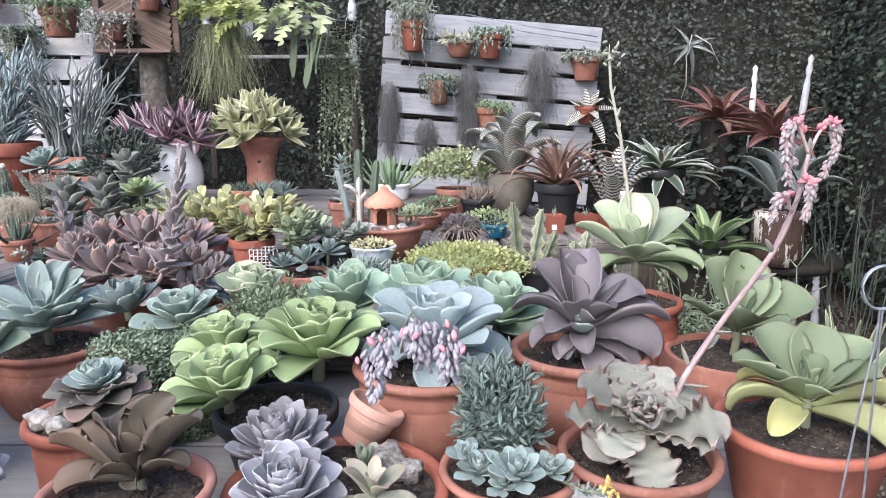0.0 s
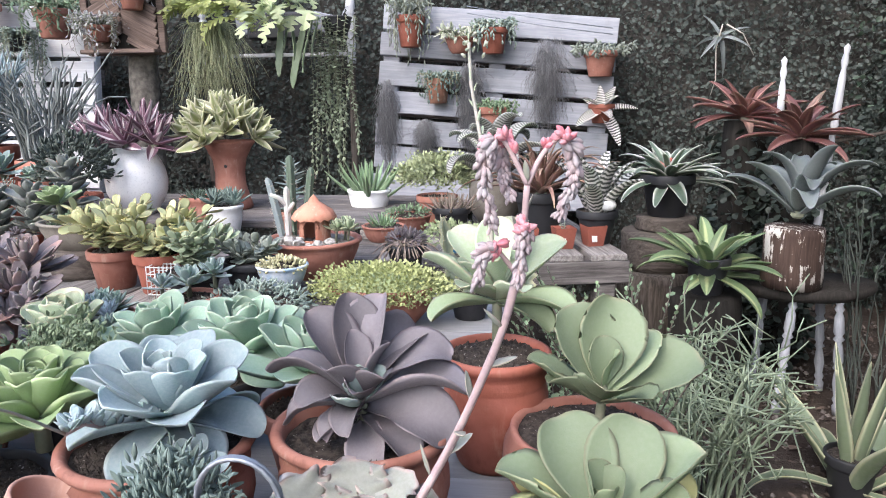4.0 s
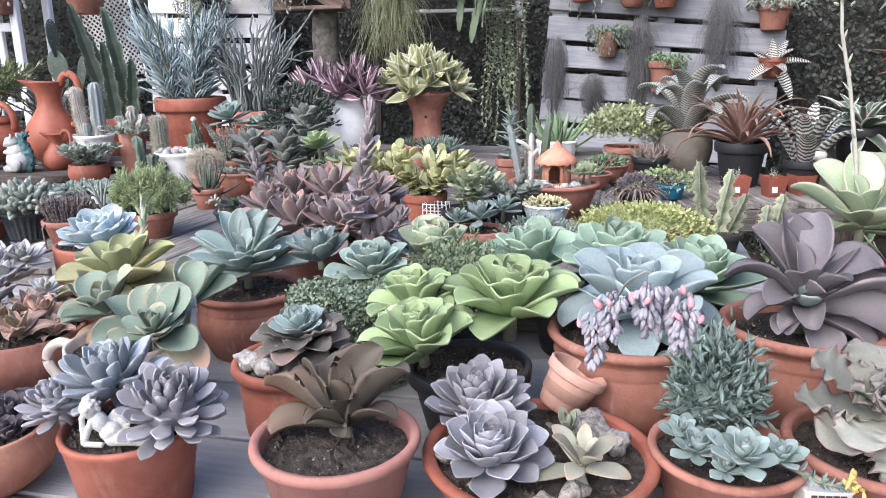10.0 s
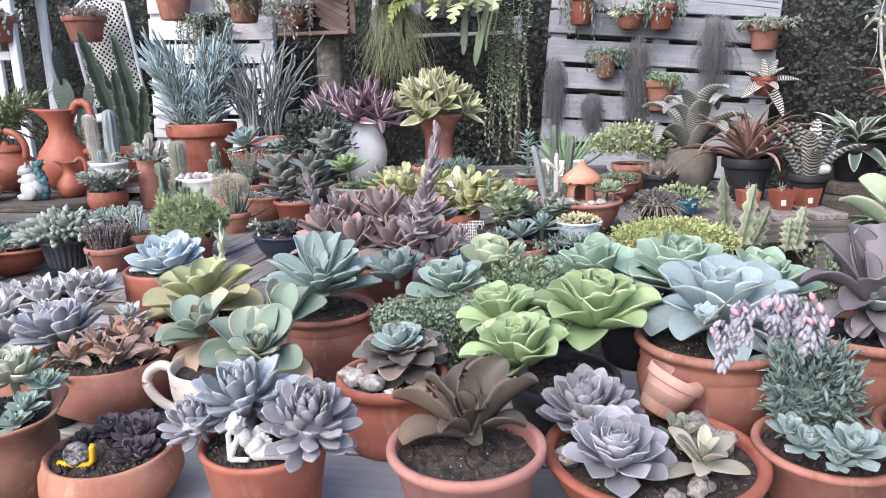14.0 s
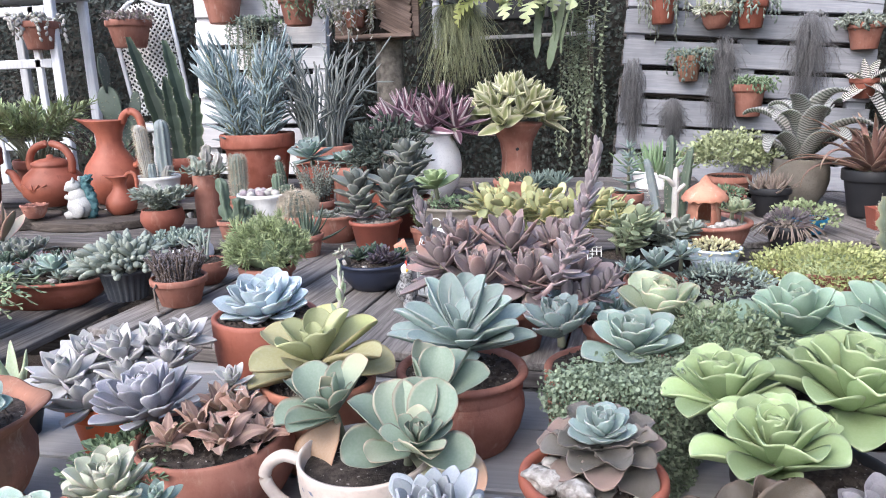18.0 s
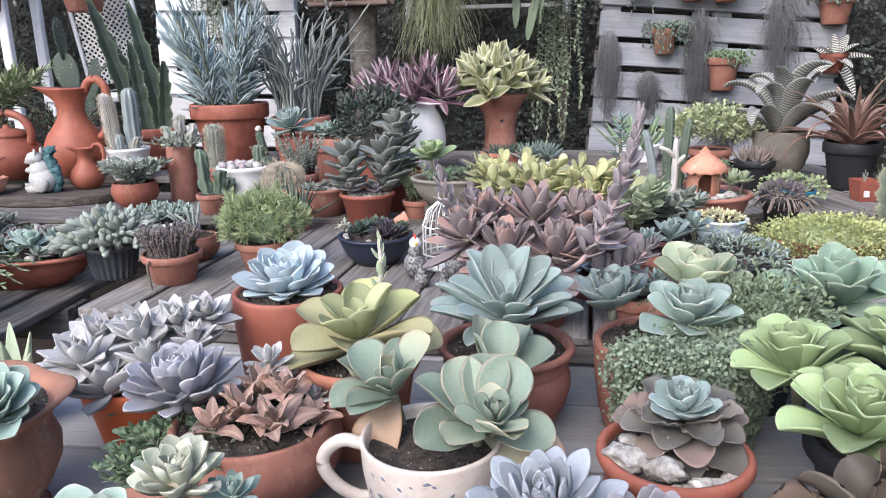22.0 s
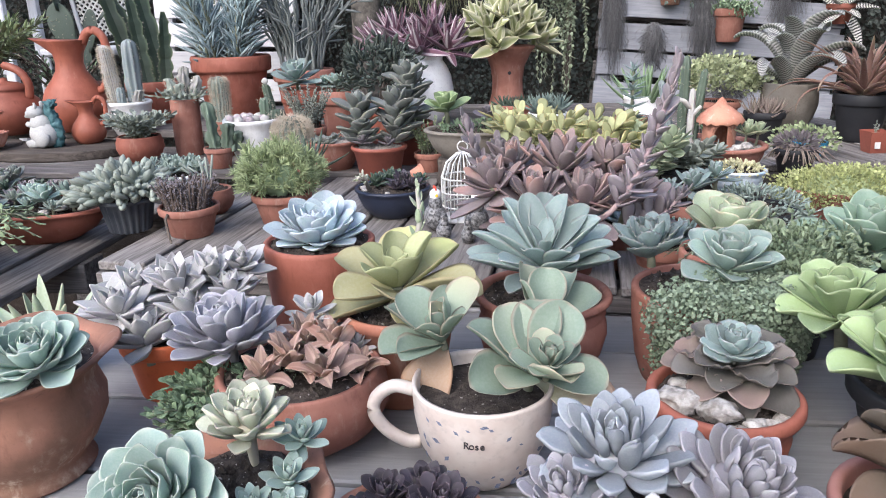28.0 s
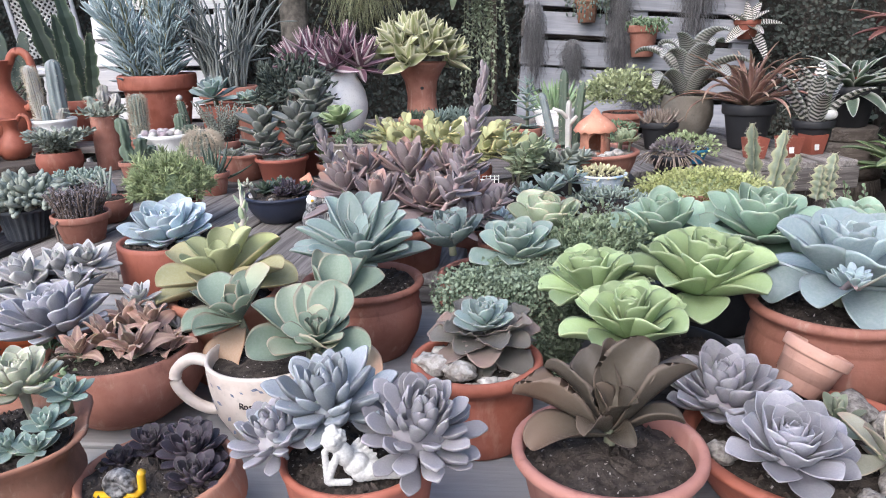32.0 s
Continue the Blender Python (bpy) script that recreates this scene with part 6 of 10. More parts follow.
limp(p, (0.0, 0.0, 0.160), 0.120, [(168, 24, 1.0, 1), (118, 42, 0.98, 1), (66, 42, 0.96, 1), (15, 24, 1.08, 1), (-40, 26, 0.85, 1), (-95, 30, 0.66, 1), (-145, 26, 0.75, 1), (140, 70, 0.5, 1), (40, 72, 0.45, 1), (-60, 70, 0.36, 1), (200, 76, 0.3, 1)], YG, (4, 0), stem=0.03, rise=0.2, wild=6)

p = potted("broad green paddle-leaf kalanchoe in a wide terracotta bowl pot", 0.525, 1.335, D1, 0.68, 0.125, "round", TERRA, soil=0.9)
OL = [blades(L_OLIVE, 5, w=0.78, th=0.03, cup=0.35, bend=0.3, base=0.16, peak=0.6, tip_drop=0.5, wave=0.04, waves=5.0)]
limp(p, (0.01, 0.0, 0.145), 0.124, [(176, 24, 1.0, 0), (140, 46, 1.1, 0), (84, 58, 1.12, 0), (44, 42, 1.05, 0), (4, 24, 1.25, 0), (-52, 28, 0.8, 0), (-100, 34, 0.9, 0), (-152, 26, 0.8, 0), (110, 78, 0.6, 0), (-20, 72, 0.5, 0)], OL, (5, 4), stem=0.06, rise=0.35, wild=6)

p = potted("pale green rosette with a tall flower stalk in terracotta", 0.375, 1.46, D1, 0.750, 0.090, "belly", TERRA_RED, soil=0.94)
PG = [blades(L_PALEGREEN, 5, w=0.56, th=0.06, cup=0.45, bend=0.3, base=0.24, peak=0.68, point=0.12, tip_drop=0.5, twist=0.15), blades(L_OLIVE, 3, w=0.5, th=0.05, cup=0.4, bend=0.1, base=0.22, tip_drop=1.2)]
limp(p, (0.0, 0.03, 0.262), 0.134, [(172, 26, 1.05, 0), (140, 44, 1.0, 0), (100, 54, 0.95, 0), (60, 50, 1.0, 0), (20, 32, 1.1, 0), (-16, 12, 1.0, 1), (-60, 24, 0.8, 0), (-110, 26, 0.8, 0), (215, 10, 0.95, 1), (-40, 2, 0.8, 1), (-85, 56, 0.6, 0), (150, 64, 0.6, 0), (40, 68, 0.55, 0), (-150, 48, 0.7, 0)], PG, (6, 0), stem=0.10, rise=0.2, wild=5)
st = np.array([(0.0, 0.04, 0.28), (-0.015, 0.06, 0.40), (-0.03, 0.09, 0.52), (-0.05, 0.11, 0.62), (-0.055, 0.12, 0.69)])
leafy_stems(p, [st], 0.0048, leaf_shape(0.3, 0.08, 0.5, 0.7, 0.4, 0.3, nl=4), 0.026, 14, L_PALEGREEN, STEM_PALE, 0.5, "stalk_leaves")
foliage(p, bead(6, 0.28), st[-1] + rng.normal(0, 0.013, (16, 3)), rng.normal(0, 0.7, (16, 3)) + (0.5, 0, 0.3), 0.011, L_CREAM, "flower_head")

# green and lime rosettes in the middle
GR = ech(L_GREEN, w=0.62, th=0.085, point=0.15, cup=0.4, bend=0.5, base=0.3, peak=0.7)

p = potted("soft green rosettes crowding a dark pot", -0.13, 1.46, D1, 0.69, 0.105, "standard", BLACK_POT)
rosette(p, (-0.09, 0.03, 0.195), 0.128, 24, GR, 6, 82, 0.3, (8, -6), stem=0.06, rise=0.3)
rosette(p, (0.075, 0.0, 0.205), 0.138, 26, GR, 6, 82, 0.3, (8, 4), stem=0.07, rise=0.3)
p = potted("green rosette spilling over a terracotta pot", 0.085, 1.385, D1, 0.675, 0.085, "standard", TERRA)
rosette(p, (0.0, 0.0, 0.200), 0.128, 24, GR, 6, 82, 0.3, (8, 8), stem=0.08, rise=0.3)
rosette(p, (0.05, 0.09, 0.15), 0.06, 12, GR, 5, 70, 0.4, (8, 8), rise=0.2, stem=0.05)
p = potted("bright lime-green rosettes with broad leaves in a black pot", -0.292, 1.108, D1, 0.665, 0.098, "standard", BLACK_POT)
LM = [leaf_mesh(L_LIME, w=0.58, th=0.12, peak=0.74, point=0.05, cup=c, bend=b, base=0.24, tip_drop=d, twist=w, nl=16) for c, b, d, w in ((0.5, 0.6, 0.9, 0.1), (0.55, 0.7, 0.8, -0.15), (0.6, 0.8, 0.7, 0.1), (0.6, 0.9, 0.5, 0.0))]
rosette(p, (-0.060, -0.055, 0.172), 0.108, 26, LM, 10, 82, 0.36, (10, -6), stem=0.05, rise=0.25, wild=6)
rosette(p, (0.060, 0.065, 0.205), 0.126, 28, LM, 10, 82, 0.36, (6, 4), stem=0.08, rise=0.25, wild=6)
rosette(p, (-0.095, 0.07, 0.188), 0.102, 24, LM, 6, 82, 0.36, (4, -10), stem=0.08, rise=0.25, wild=6)

# second stretch of the front row
p = potted("frilled grey-teal rosette with white rocks in a ridged terracotta pot", -0.568, 1.045, D1, 0.678, 0.091, "brick", TERRA_RED, soil=0.9)
rosette(p, (0.012, 0.02, 0.162), 0.088, 16, fleshy(L_OUTER, w=0.6, wave=0.14, waves=3.5, point=0.3, nl=24, th=0.05, bend=0.2, tip_drop=0.4), -4, 22, 0.75, (10, 0), rise=0.15, stem=0.03, label="flat dark outer leaves")
rosette(p, (0.012, 0.02, 0.174), 0.054, 22, fleshy(L_TEAL, w=0.62, wave=0.07, waves=3.5, point=0.4, nl=24), 18, 80, 0.3, (10, 0), rise=0.35)
pebbles(p, [(-0.058, -0.025, 0.110, 0.024), (-0.02, -0.055, 0.110, 0.026), (-0.05, 0.01, 0.110, 0.016), (0.018, -0.068, 0.108, 0.014), (0.035, -0.06, 0.106, 0.012), (0.0, -0.075, 0.106, 0.011), (0.055, -0.045, 0.106, 0.012)], STONE_WHITE, "rock")

p = potted("tall terracotta planter draped with tiny-leaved creeping vine", -0.535, 1.315, D1, 0.712, 0.112, "tall", TERRA, soil=0.95, wobble=0.015)

rosette(p, (0.025, -0.02, 0.212), 0.084, 22, ech(L_MINT, w=0.66, th=0.09, point=0.2, cup=0.45, bend=0.5), 14, 82, 0.3, (12, 2), stem=0.03, rise=0.3, label="pale mint rosette")
rosette(p, (-0.085, 0.0, 0.228), 0.078, 20, fleshy(L_DTEAL, w=0.52, th=0.09, point=0.6, cup=0.45, wave=0.10, waves=7, nl=30), 22, 80, 0.45, (4, -6), rise=0.25, stem=0.04, label="spiny blue-green agave rosette")
part("stone", blob("stone", 0.035, 0.016, 0.022, STONE_WHITE, 0.2), p, pose(0.095, -0.06, 0.172, 0, -12, 25), "long white stone")
R1 = np.random.default_rng(61)
n = 19000
a = -1.28 + 1.15 * R1.uniform(-1, 1, n) * R1.uniform(0.7, 1.0, n)
h = 0.188 - 0.185 * R1.beta(1.0, 1.1, n) * np.clip(1.3 - 0.5 * np.abs(a + 1.15), 0.3, 1.0)
r = 0.116 + 0.10 * np.minimum(h, 0.15) + R1.uniform(0, 0.024, n) - 0.6 * np.clip(h - 0.172, 0, 1) + 0.006 * np.sin(a * 5 + h * 40)
pp = np.stack([r * np.cos(a), r * np.sin(a), h], -1)
top = R1.uniform(0, 1, n) < 0.3
q = np.sqrt(R1.uniform(0, 1, n)) * 0.132
pp[top] = np.stack([q * np.cos(a), q * np.sin(a) - 0.01, 0.172 + R1.uniform(0, 0.026, n)], -1)[top]
dd = np.stack([np.cos(a), np.sin(a), -0.5 + R1.normal(0, 0.4, n)], -1) + R1.normal(0, 0.6, (n, 3))
foliage(p, small_leaf(0.95, 0.2, 0.1), pp, dd, R1.uniform(0.004, 0.0075, n), L_VINE, "creeping_vine", 1.2, "", "stuff")

p = potted("pale green cupped rosette above ferny stonecrop in a terracotta pot", -0.445, 1.54, D1, 0.70, 0.082, "standard", TERRA)
rosette(p, (0.0, 0.0, 0.190), 0.104, 17, ech(L_PALEGREEN, w=0.7, th=0.09, point=0.1, cup=0.5, bend=0.6, base=0.35), 22, 82, 0.4, (10, 0), stem=0.05, rise=0.25)
ls = arcs(26, 0.05, 0.05, 0.09, 1.4, 5, (0.01, -0.03, 0.145))
leafy_stems(p, ls, 0.0015, small_leaf(0.35, 0.2, 0.2), 0.014, 22, L_VINE)

p = potted("dense ferny green stonecrop mounded over a small dark pot", -0.362, 1.415, D1, 0.675, 0.062, "standard", BLACK_POT)
pp, dd = on_dome(900, 0.095, 0.085, 0.085, -0.5, 0.2)
part("inner_mass", blob("inner", 0.06, 0.055, 0.10, L_HERB, 0.2), p, pose(0, 0, 0.09))
foliage(p, leaf_shape(0.55, 0.12, 0.55, 0.3, 0.3, 0.4, nl=3), np.repeat(pp * 0.9 + (0, 0, 0.135), 4, axis=0) + rng.normal(0, 0.004, (3600, 3)), np.repeat(dd, 4, axis=0) + rng.normal(0, 0.8, (3600, 3)), rng.uniform(0.008, 0.013, 3600), leaf_mat("dull_green_fern_leaf", (0.165, 0.225, 0.12), (0.24, 0.29, 0.17), rough=0.55, island=True), "small_leaves", 1.0, "", "stuff")

p = potted("big grey-teal paddle rosette in a round-bellied terracotta pot", -0.785, 1.33, D1, 0.695, 0.108, "belly", TERRA, soil=0.92)
TE = [blades(L_TEAL, 4, w=0.44, th=0.08, point=0.35, cup=0.5, bend=0.3, base=0.26, tip_drop=0.3, twist=0.15), blades(L_TEAL, 3, w=0.38, th=0.08, point=0.4, cup=0.4, bend=0.35, base=0.3, tip_drop=0.3)]
limp(p, (0.0, 0.0, 0.165), 0.126, [(a, 6 + (k % 3) * 4, 1.0, 1) for k, a in enumerate(range(8, 368, 40))] + [(a, 24, 1.0, 1) for a in range(30, 390, 52)] + [(150, 46, 0.95, 0), (118, 50, 0.9, 0), (88, 48, 0.92, 0), (58, 50, 0.9, 0), (30, 44, 0.9, 0), (195, 36, 0.9, 0), (-5, 34, 0.92, 0), (-50, 30, 0.72, 0), (-112, 32, 0.66, 0), (-80, 52, 0.42, 0), (70, 62, 0.52, 0), (170, 60, 0.48, 0), (20, 66, 0.4, 0)], TE, (6, 0), stem=0.04, rise=0.25, wild=5)

p = potted("yellow-green rosette with a bud stalk in a pale terracotta pot", -1.005, 1.235, D1, 0.705, 0.09, "lipped", TERRA_PALE, soil=0.9)
whorls(p, (0.0, 0.0, 0.20), 0.155, [(5, 2, 0.95), (6, 20, 1.0), (5, 40, 0.72), (3, 58, 0.42), (2, 74, 0.25)], spoon(L_YELLOW, leaf_mat("olive_yellow_leaf", (0.38, 0.42, 0.19), (0.42, 0.44, 0.24), rough=0.5, thin=0.15), w=0.6, th=0.09, cup=0.5, bend=0.3, point=0.1, tip_drop=0.3), (6, 0), rise=0.2, stem=0.05, wild=8)
st = np.array([(0.02, 0.03, 0.21), (0.03, 0.05, 0.27), (0.025, 0.06, 0.315)])
leafy_stems(p, [st], 0.006, leaf_shape(0.4, 0.12, 0.5, 0.6, nl=4), 0.03, 10, L_PALEGREEN, STEM_PALE, 0.4, "bud_stalk_leaves")

p = potted("powder-blue rosette on top of a tall smooth terracotta pot", -1.175, 1.41, D1, 0.752, 0.098, "tall", TERRA_RED, soil=0.97)
dome(p, (0.0, 0.0, 0.190), 0.088, 52, ech(L_BLUE_PALE, w=0.66, th=0.11, point=0.4, cup=0.35, bend=0.5, base=0.4), 3, 0.4, 0.80, (12, 0), 0.03, 4)

# the cup planter
p = thing("cup_planter", (-0.862, 1.045, D1), "cream teacup-shaped ceramic planter with blue flecks and paddle succulents", "planter")
p.matrix_basis = pose(-0.865, 1.035, D1) @ Matrix.Scale(0.97, 4)
cup = [(0.0, 0), (0.045, 0.0), (0.052, 0.004), (0.066, 0.02), (0.083, 0.055), (0.090, 0.095), (0.092, 0.132), (0.0915, 0.136), (0.087, 0.136), (0.0855, 0.130), (0.084, 0.115), (0.08, 0.108)]
v, f = lathe(cup, 44)
body = part("cup", mesh_of("cup", v, f, CUP_GLAZE), p)
hd = [(-0.088, 0, 0.122), (-0.115, 0, 0.128), (-0.138, 0, 0.112), (-0.142, 0, 0.088), (-0.125, 0, 0.062), (-0.10, 0, 0.046), (-0.082, 0, 0.045)]
part("handle", tube_mesh("handle", [curved([(a, b - 0.008 + 0.1 * (a + 0.09), c) for a, b, c in hd])], 0.009, CUP_GLAZE, 10, 1.0), p)
v, f = lathe([(0.0, 0.122), (0.04, 0.121), (0.083, 0.118)], 24, 0.05)
part("soil", mesh_of("soil", v, f, SOIL), p)
R1 = np.random.default_rng(71)
for i in range(46):
    a, z = R1.uniform(-3.3, 0.2), R1.uniform(0.018, 0.125)
    if -1.85 < a < -1.35 and 0.075 < z < 0.115:
        continue
    rr = np.interp(z, [0.004, 0.02, 0.055, 0.095, 0.132], [0.052, 0.066, 0.083, 0.090, 0.092]) + 0.0008
    s = R1.uniform(0.003, 0.0075)
    v = np.array([(0, 0, s), (0, s * 0.5, 0), (0, 0, -s), (0, -s * 0.5, 0)])
    m = pose(rr * math.cos(a), rr * math.sin(a), z, 0, 0, math.degrees(a)) @ pose(0, 0, 0, R1.uniform(0, 360), 8, 0)
    part("painted_leaf", mesh_of("fleck", v, [(0, 1, 2, 3)], CUP_MOTIF, None, False), body, m)
for i, ch in enumerate("Rose"):
    fc = bpy.data.curves.new("letter", "FONT")
    fc.body, fc.size, fc.extrude, fc.align_x = ch, 0.013, 0.0006, "CENTER"
    tmp = bpy.data.objects.new("tmp", fc)
    me = bpy.data.meshes.new_from_object(tmp)
    me.materials.append(INK)
    bpy.data.objects.remove(tmp)
    a = -1.62 + 0.072 * (i - 1.5)
    rr = 0.0912
    part("letter", me, body, pose(rr * math.cos(a), rr * math.sin(a), 0.090, 0, 0, math.degrees(a) + 90) @ pose(0, 0, 0, 84, 0, 0))
PD = [blades(L_PADDLE, 5, w=0.70, th=0.045, cup=0.45, bend=0.4, base=0.2, peak=0.66, tip_drop=0.5, twist=0.3, wave=0.03, waves=2.5), blades(L_PADDLE_OLD, 3, w=0.74, th=0.04, cup=0.3, bend=0.2, base=0.18, tip_drop=0.6), ech(L_PADDLE, w=0.62, th=0.10, point=0.15), blades(leaf_mat("peach_paddle_leaf", (0.50, 0.33, 0.20), (0.52, 0.30, 0.18), rough=0.5, bloom=0.4, thin=0.2), 1, w=0.86, cup=0.2, bend=0.2, base=0.2, peak=0.66, tip_drop=2.2)]
limp(p, (-0.055, 0.05, 0.158), 0.092, [(165, 26, 1.0, 0), (200, 12, 0.95, 0), (140, 40, 0.95, 0), (235, 14, 0.85, 0), (60, 44, 0.8, 0), (22, 40, 1.0, 0), (-25, 34, 0.65, 0), (-104, -14, 0.95, 3), (-70, 30, 0.6, 0), (-130, 40, 0.65, 0), (30, 68, 0.6, 2), (150, 68, 0.6, 2), (-90, 66, 0.5, 2), (80, 76, 0.42, 2), (210, 74, 0.4, 2)], PD, (8, -10), stem=0.06, wild=6)
limp(p, (0.062, 0.005, 0.140), 0.102, [(176, 26, 1.0, 0), (212, 8, 0.95, 0), (-105, 18, 0.82, 0), (-58, 20, 0.85, 0), (-12, 18, 0.95, 0), (42, 40, 0.95, 0), (92, 38, 0.92, 0), (132, 34, 0.9, 0), (-14, -6, 1.1, 1), (70, 30, 0.9, 0)], PD, (10, 8), stem=0.05, wild=6)
rosette(p, (0.082, -0.022, 0.178), 0.055, 14, PD[2], 20, 80, 0.4, (16, 6), rise=0.3, stem=0.03)
limp(p, (0.075, 0.09, 0.165), 0.095, [(120, 40, 1.0, 0), (60, 40, 1.0, 0), (20, 30, 1.0, 0), (90, 62, 0.8, 0), (170, 50, 0.7, 0)], PD, (-4, 10), stem=0.06, wild=6)

p = potted("grey-blue rosettes round a white angel figure in a terracotta pot", -0.690, 0.805, D1, 0.676, 0.088, "tapered", TERRA_RED, soil=0.92)
LB = ech(L_LAVBLUE, w=0.46, th=0.2, point=0.5, cup=0.3, bend=0.5, base=0.42)
LB2 = ech(L_LAVGREY, w=0.50, th=0.2, point=0.3, cup=0.25, bend=0.6, base=0.45)
dome(p, (-0.035, 0.020, 0.160), 0.078, 46, LB, -12, 0.42, 0.78, (10, -6), 0.05, 6)
dome(p, (0.070, -0.010, 0.150), 0.074, 64, LB2, -25, 0.6, 0.62, (18, 14), 0.04, 7)
dome(p, (-0.084, -0.022, 0.145), 0.052, 40, LB2, -20, 0.55, 0.66, (14, -14), 0.03, 7)

a = thing("angel_figure", (-0.690, 0.755, 0.669), "small white plaster cherub figure lying among rosettes", "figurine")
bm = bmesh.new()


def ball(bm, at, rx, ry, rz, m=None, seg=14):
    vs = bmesh.ops.create_uvsphere(bm, u_segments=seg, v_segments=max(8, seg - 4), radius=1.0)["verts"]
    t = Matrix.Translation(at) @ (m or Matrix()) @ Matrix.Diagonal((rx, ry, rz, 1))
    for v in vs:
        v.co = t @ v.co


ball(bm, (-0.014, -0.004, 0.050), 0.0108, 0.0112, 0.0128, pose(0, 0, 0, 0, -14, 0), 18)
R1 = np.random.default_rng(77)
for i in range(46):
    d = Vector(R1.normal(0, 1, 3)).normalized()
    if d.z > -0.35 and d.x > -0.55 + 0.5 * (d.z < 0.45):
        ball(bm, (-0.0125 + d.x * 0.0112, -0.003 + d.y * 0.0112, 0.0525 + d.z * 0.0118), 0.0031, 0.0031, 0.0031, None, 8)
ball(bm, (-0.0245, -0.006, 0.0485), 0.0022, 0.0022, 0.0022, None, 8)
ball(bm, (-0.004, -0.001, 0.032), 0.0108, 0.0105, 0.0150, pose(0, 0, 0, 0, -22, 0))
ball(bm, (0.008, 0.001, 0.018), 0.0145, 0.0120, 0.0120, pose(0, 0, 0, 0, -30, 0))
ball(bm, (0.024, 0.002, 0.011), 0.0155, 0.0120, 0.0100)
ball(bm, (0.042, -0.001, 0.008), 0.0190, 0.0075, 0.0068, pose(0, 0, 0, 0, 6, -6))
ball(bm, (0.044, 0.009, 0.009), 0.0190, 0.0072, 0.0066, pose(0, 0, 0, 0, 8, 8))
for k in range(7):
    t = k / 6
    ball(bm, (-0.010 - 0.010 * t, -0.009 - 0.003 * t, 0.034 - 0.026 * t), 0.0044, 0.0044, 0.0050, None, 8)
    ball(bm, (-0.021 - 0.001 * t, -0.012 + 0.004 * t, 0.008 + 0.030 * t), 0.0040, 0.0040, 0.0048, None, 8)
    ball(bm, (-0.018 + 0.020 * t, -0.013, 0.006), 0.0040, 0.0040, 0.0040, None, 8)
for row in range(3):
    for k in range(5):
        t = k / 4
        ball(bm, (0.006 + 0.016 * t + 0.003 * row, 0.010 - 0.001 * row, 0.034 - 0.014 * t - 0.004 * row), 0.0036, 0.0026, 0.0125 - 0.003 * row - 0.003 * t, pose(0, 0, 0, 0, 34 + 26 * t, 0), 8)
for k in range(6):
    ball(bm, (0.012 + 0.008 * k, -0.006 + 0.001 * k, 0.009), 0.0095, 0.0050, 0.0080, pose(0, 0, 0, 0, 20 - 9 * k, 0), 10)
fig = part("figure", from_bm("figure", bm, PLASTER, True), a, pose(0, 0, 0.002, 0, 0, 6))
rem = fig.modifiers.new("merge", "REMESH")
rem.mode, rem.voxel_size, rem.use_smooth_shade = "VOXEL", 0.0011, True
rem = fig.modifiers.new("soften", "SMOOTH")
rem.factor, rem.iterations = 0.5, 3

p = potted("mint-green rosettes in a mossy old pot with a wavy rim", -1.090, 0.775, D1, 0.708, 0.095, "urn", TERRA_OLD, soil=0.9, wave=(0.09, 5, 0.07), wobble=0.02)
dome(p, (-0.040, -0.045, 0.160), 0.068, 46, ech(L_MINT, w=0.80, th=0.10, point=0.0, peak=0.74, cup=0.4, bend=0.6, mucro=0.06), -2, 0.40, 0.72, (44, -8), 0.03, 3)
dome(p, (0.008, 0.042, 0.185), 0.054, 34, ech(L_CREAM, w=0.6, point=0.5, cup=0.45), -4, 0.4, 0.74, (8, 0), 0.06, 5)
for x, y, z, R in ((0.060, 0.0, 0.165, 0.034), (0.06, 0.045, 0.180, 0.036), (0.035, -0.03, 0.155, 0.030), (0.065, -0.03, 0.155, 0.028)):
    rosette(p, (x, y, z), R, 15, fleshy(L_MINT, w=0.45, point=0.6), 0, 75, 0.35, (10, 8), rise=0.35, stem=0.03)

p = potted("sea-green rosette in a weathered terracotta urn with a wavy rim", -1.465, 0.985, D1, 0.728, 0.122, "urn", TERRA_OLD, soil=0.9, wave=(0.12, 5, 0.06), wobble=0.015, segs=60)
dome(p, (0.075, -0.045, 0.180), 0.066, 46, ech(L_MINT, w=0.7, th=0.11, point=0.25, cup=0.45, bend=0.6, base=0.36), -2, 0.4, 0.78, (18, 4), 0.03, 4)

p = potted("near-black rosettes and a snail ornament in a low terracotta bowl", -0.925, 0.80, D1, 0.648, 0.092, "round", TERRA_PALE, soil=0.93)
BK = ech(L_BLACK, w=0.6, th=0.16, point=0.45, cup=0.35, bend=0.5, base=0.42)
for x, y, z, R in ((-0.03, 0.05, 0.102, 0.042), (0.03, 0.03, 0.106, 0.052), (0.01, 0.06, 0.108, 0.04), (0.05, -0.01, 0.100, 0.044), (-0.055, 0.02, 0.098, 0.032)):
    dome(p, (x, y, z - 0.014), R * 0.84, 30, BK, -14, 0.45, 0.72, (10, 4), 0.02, 6)

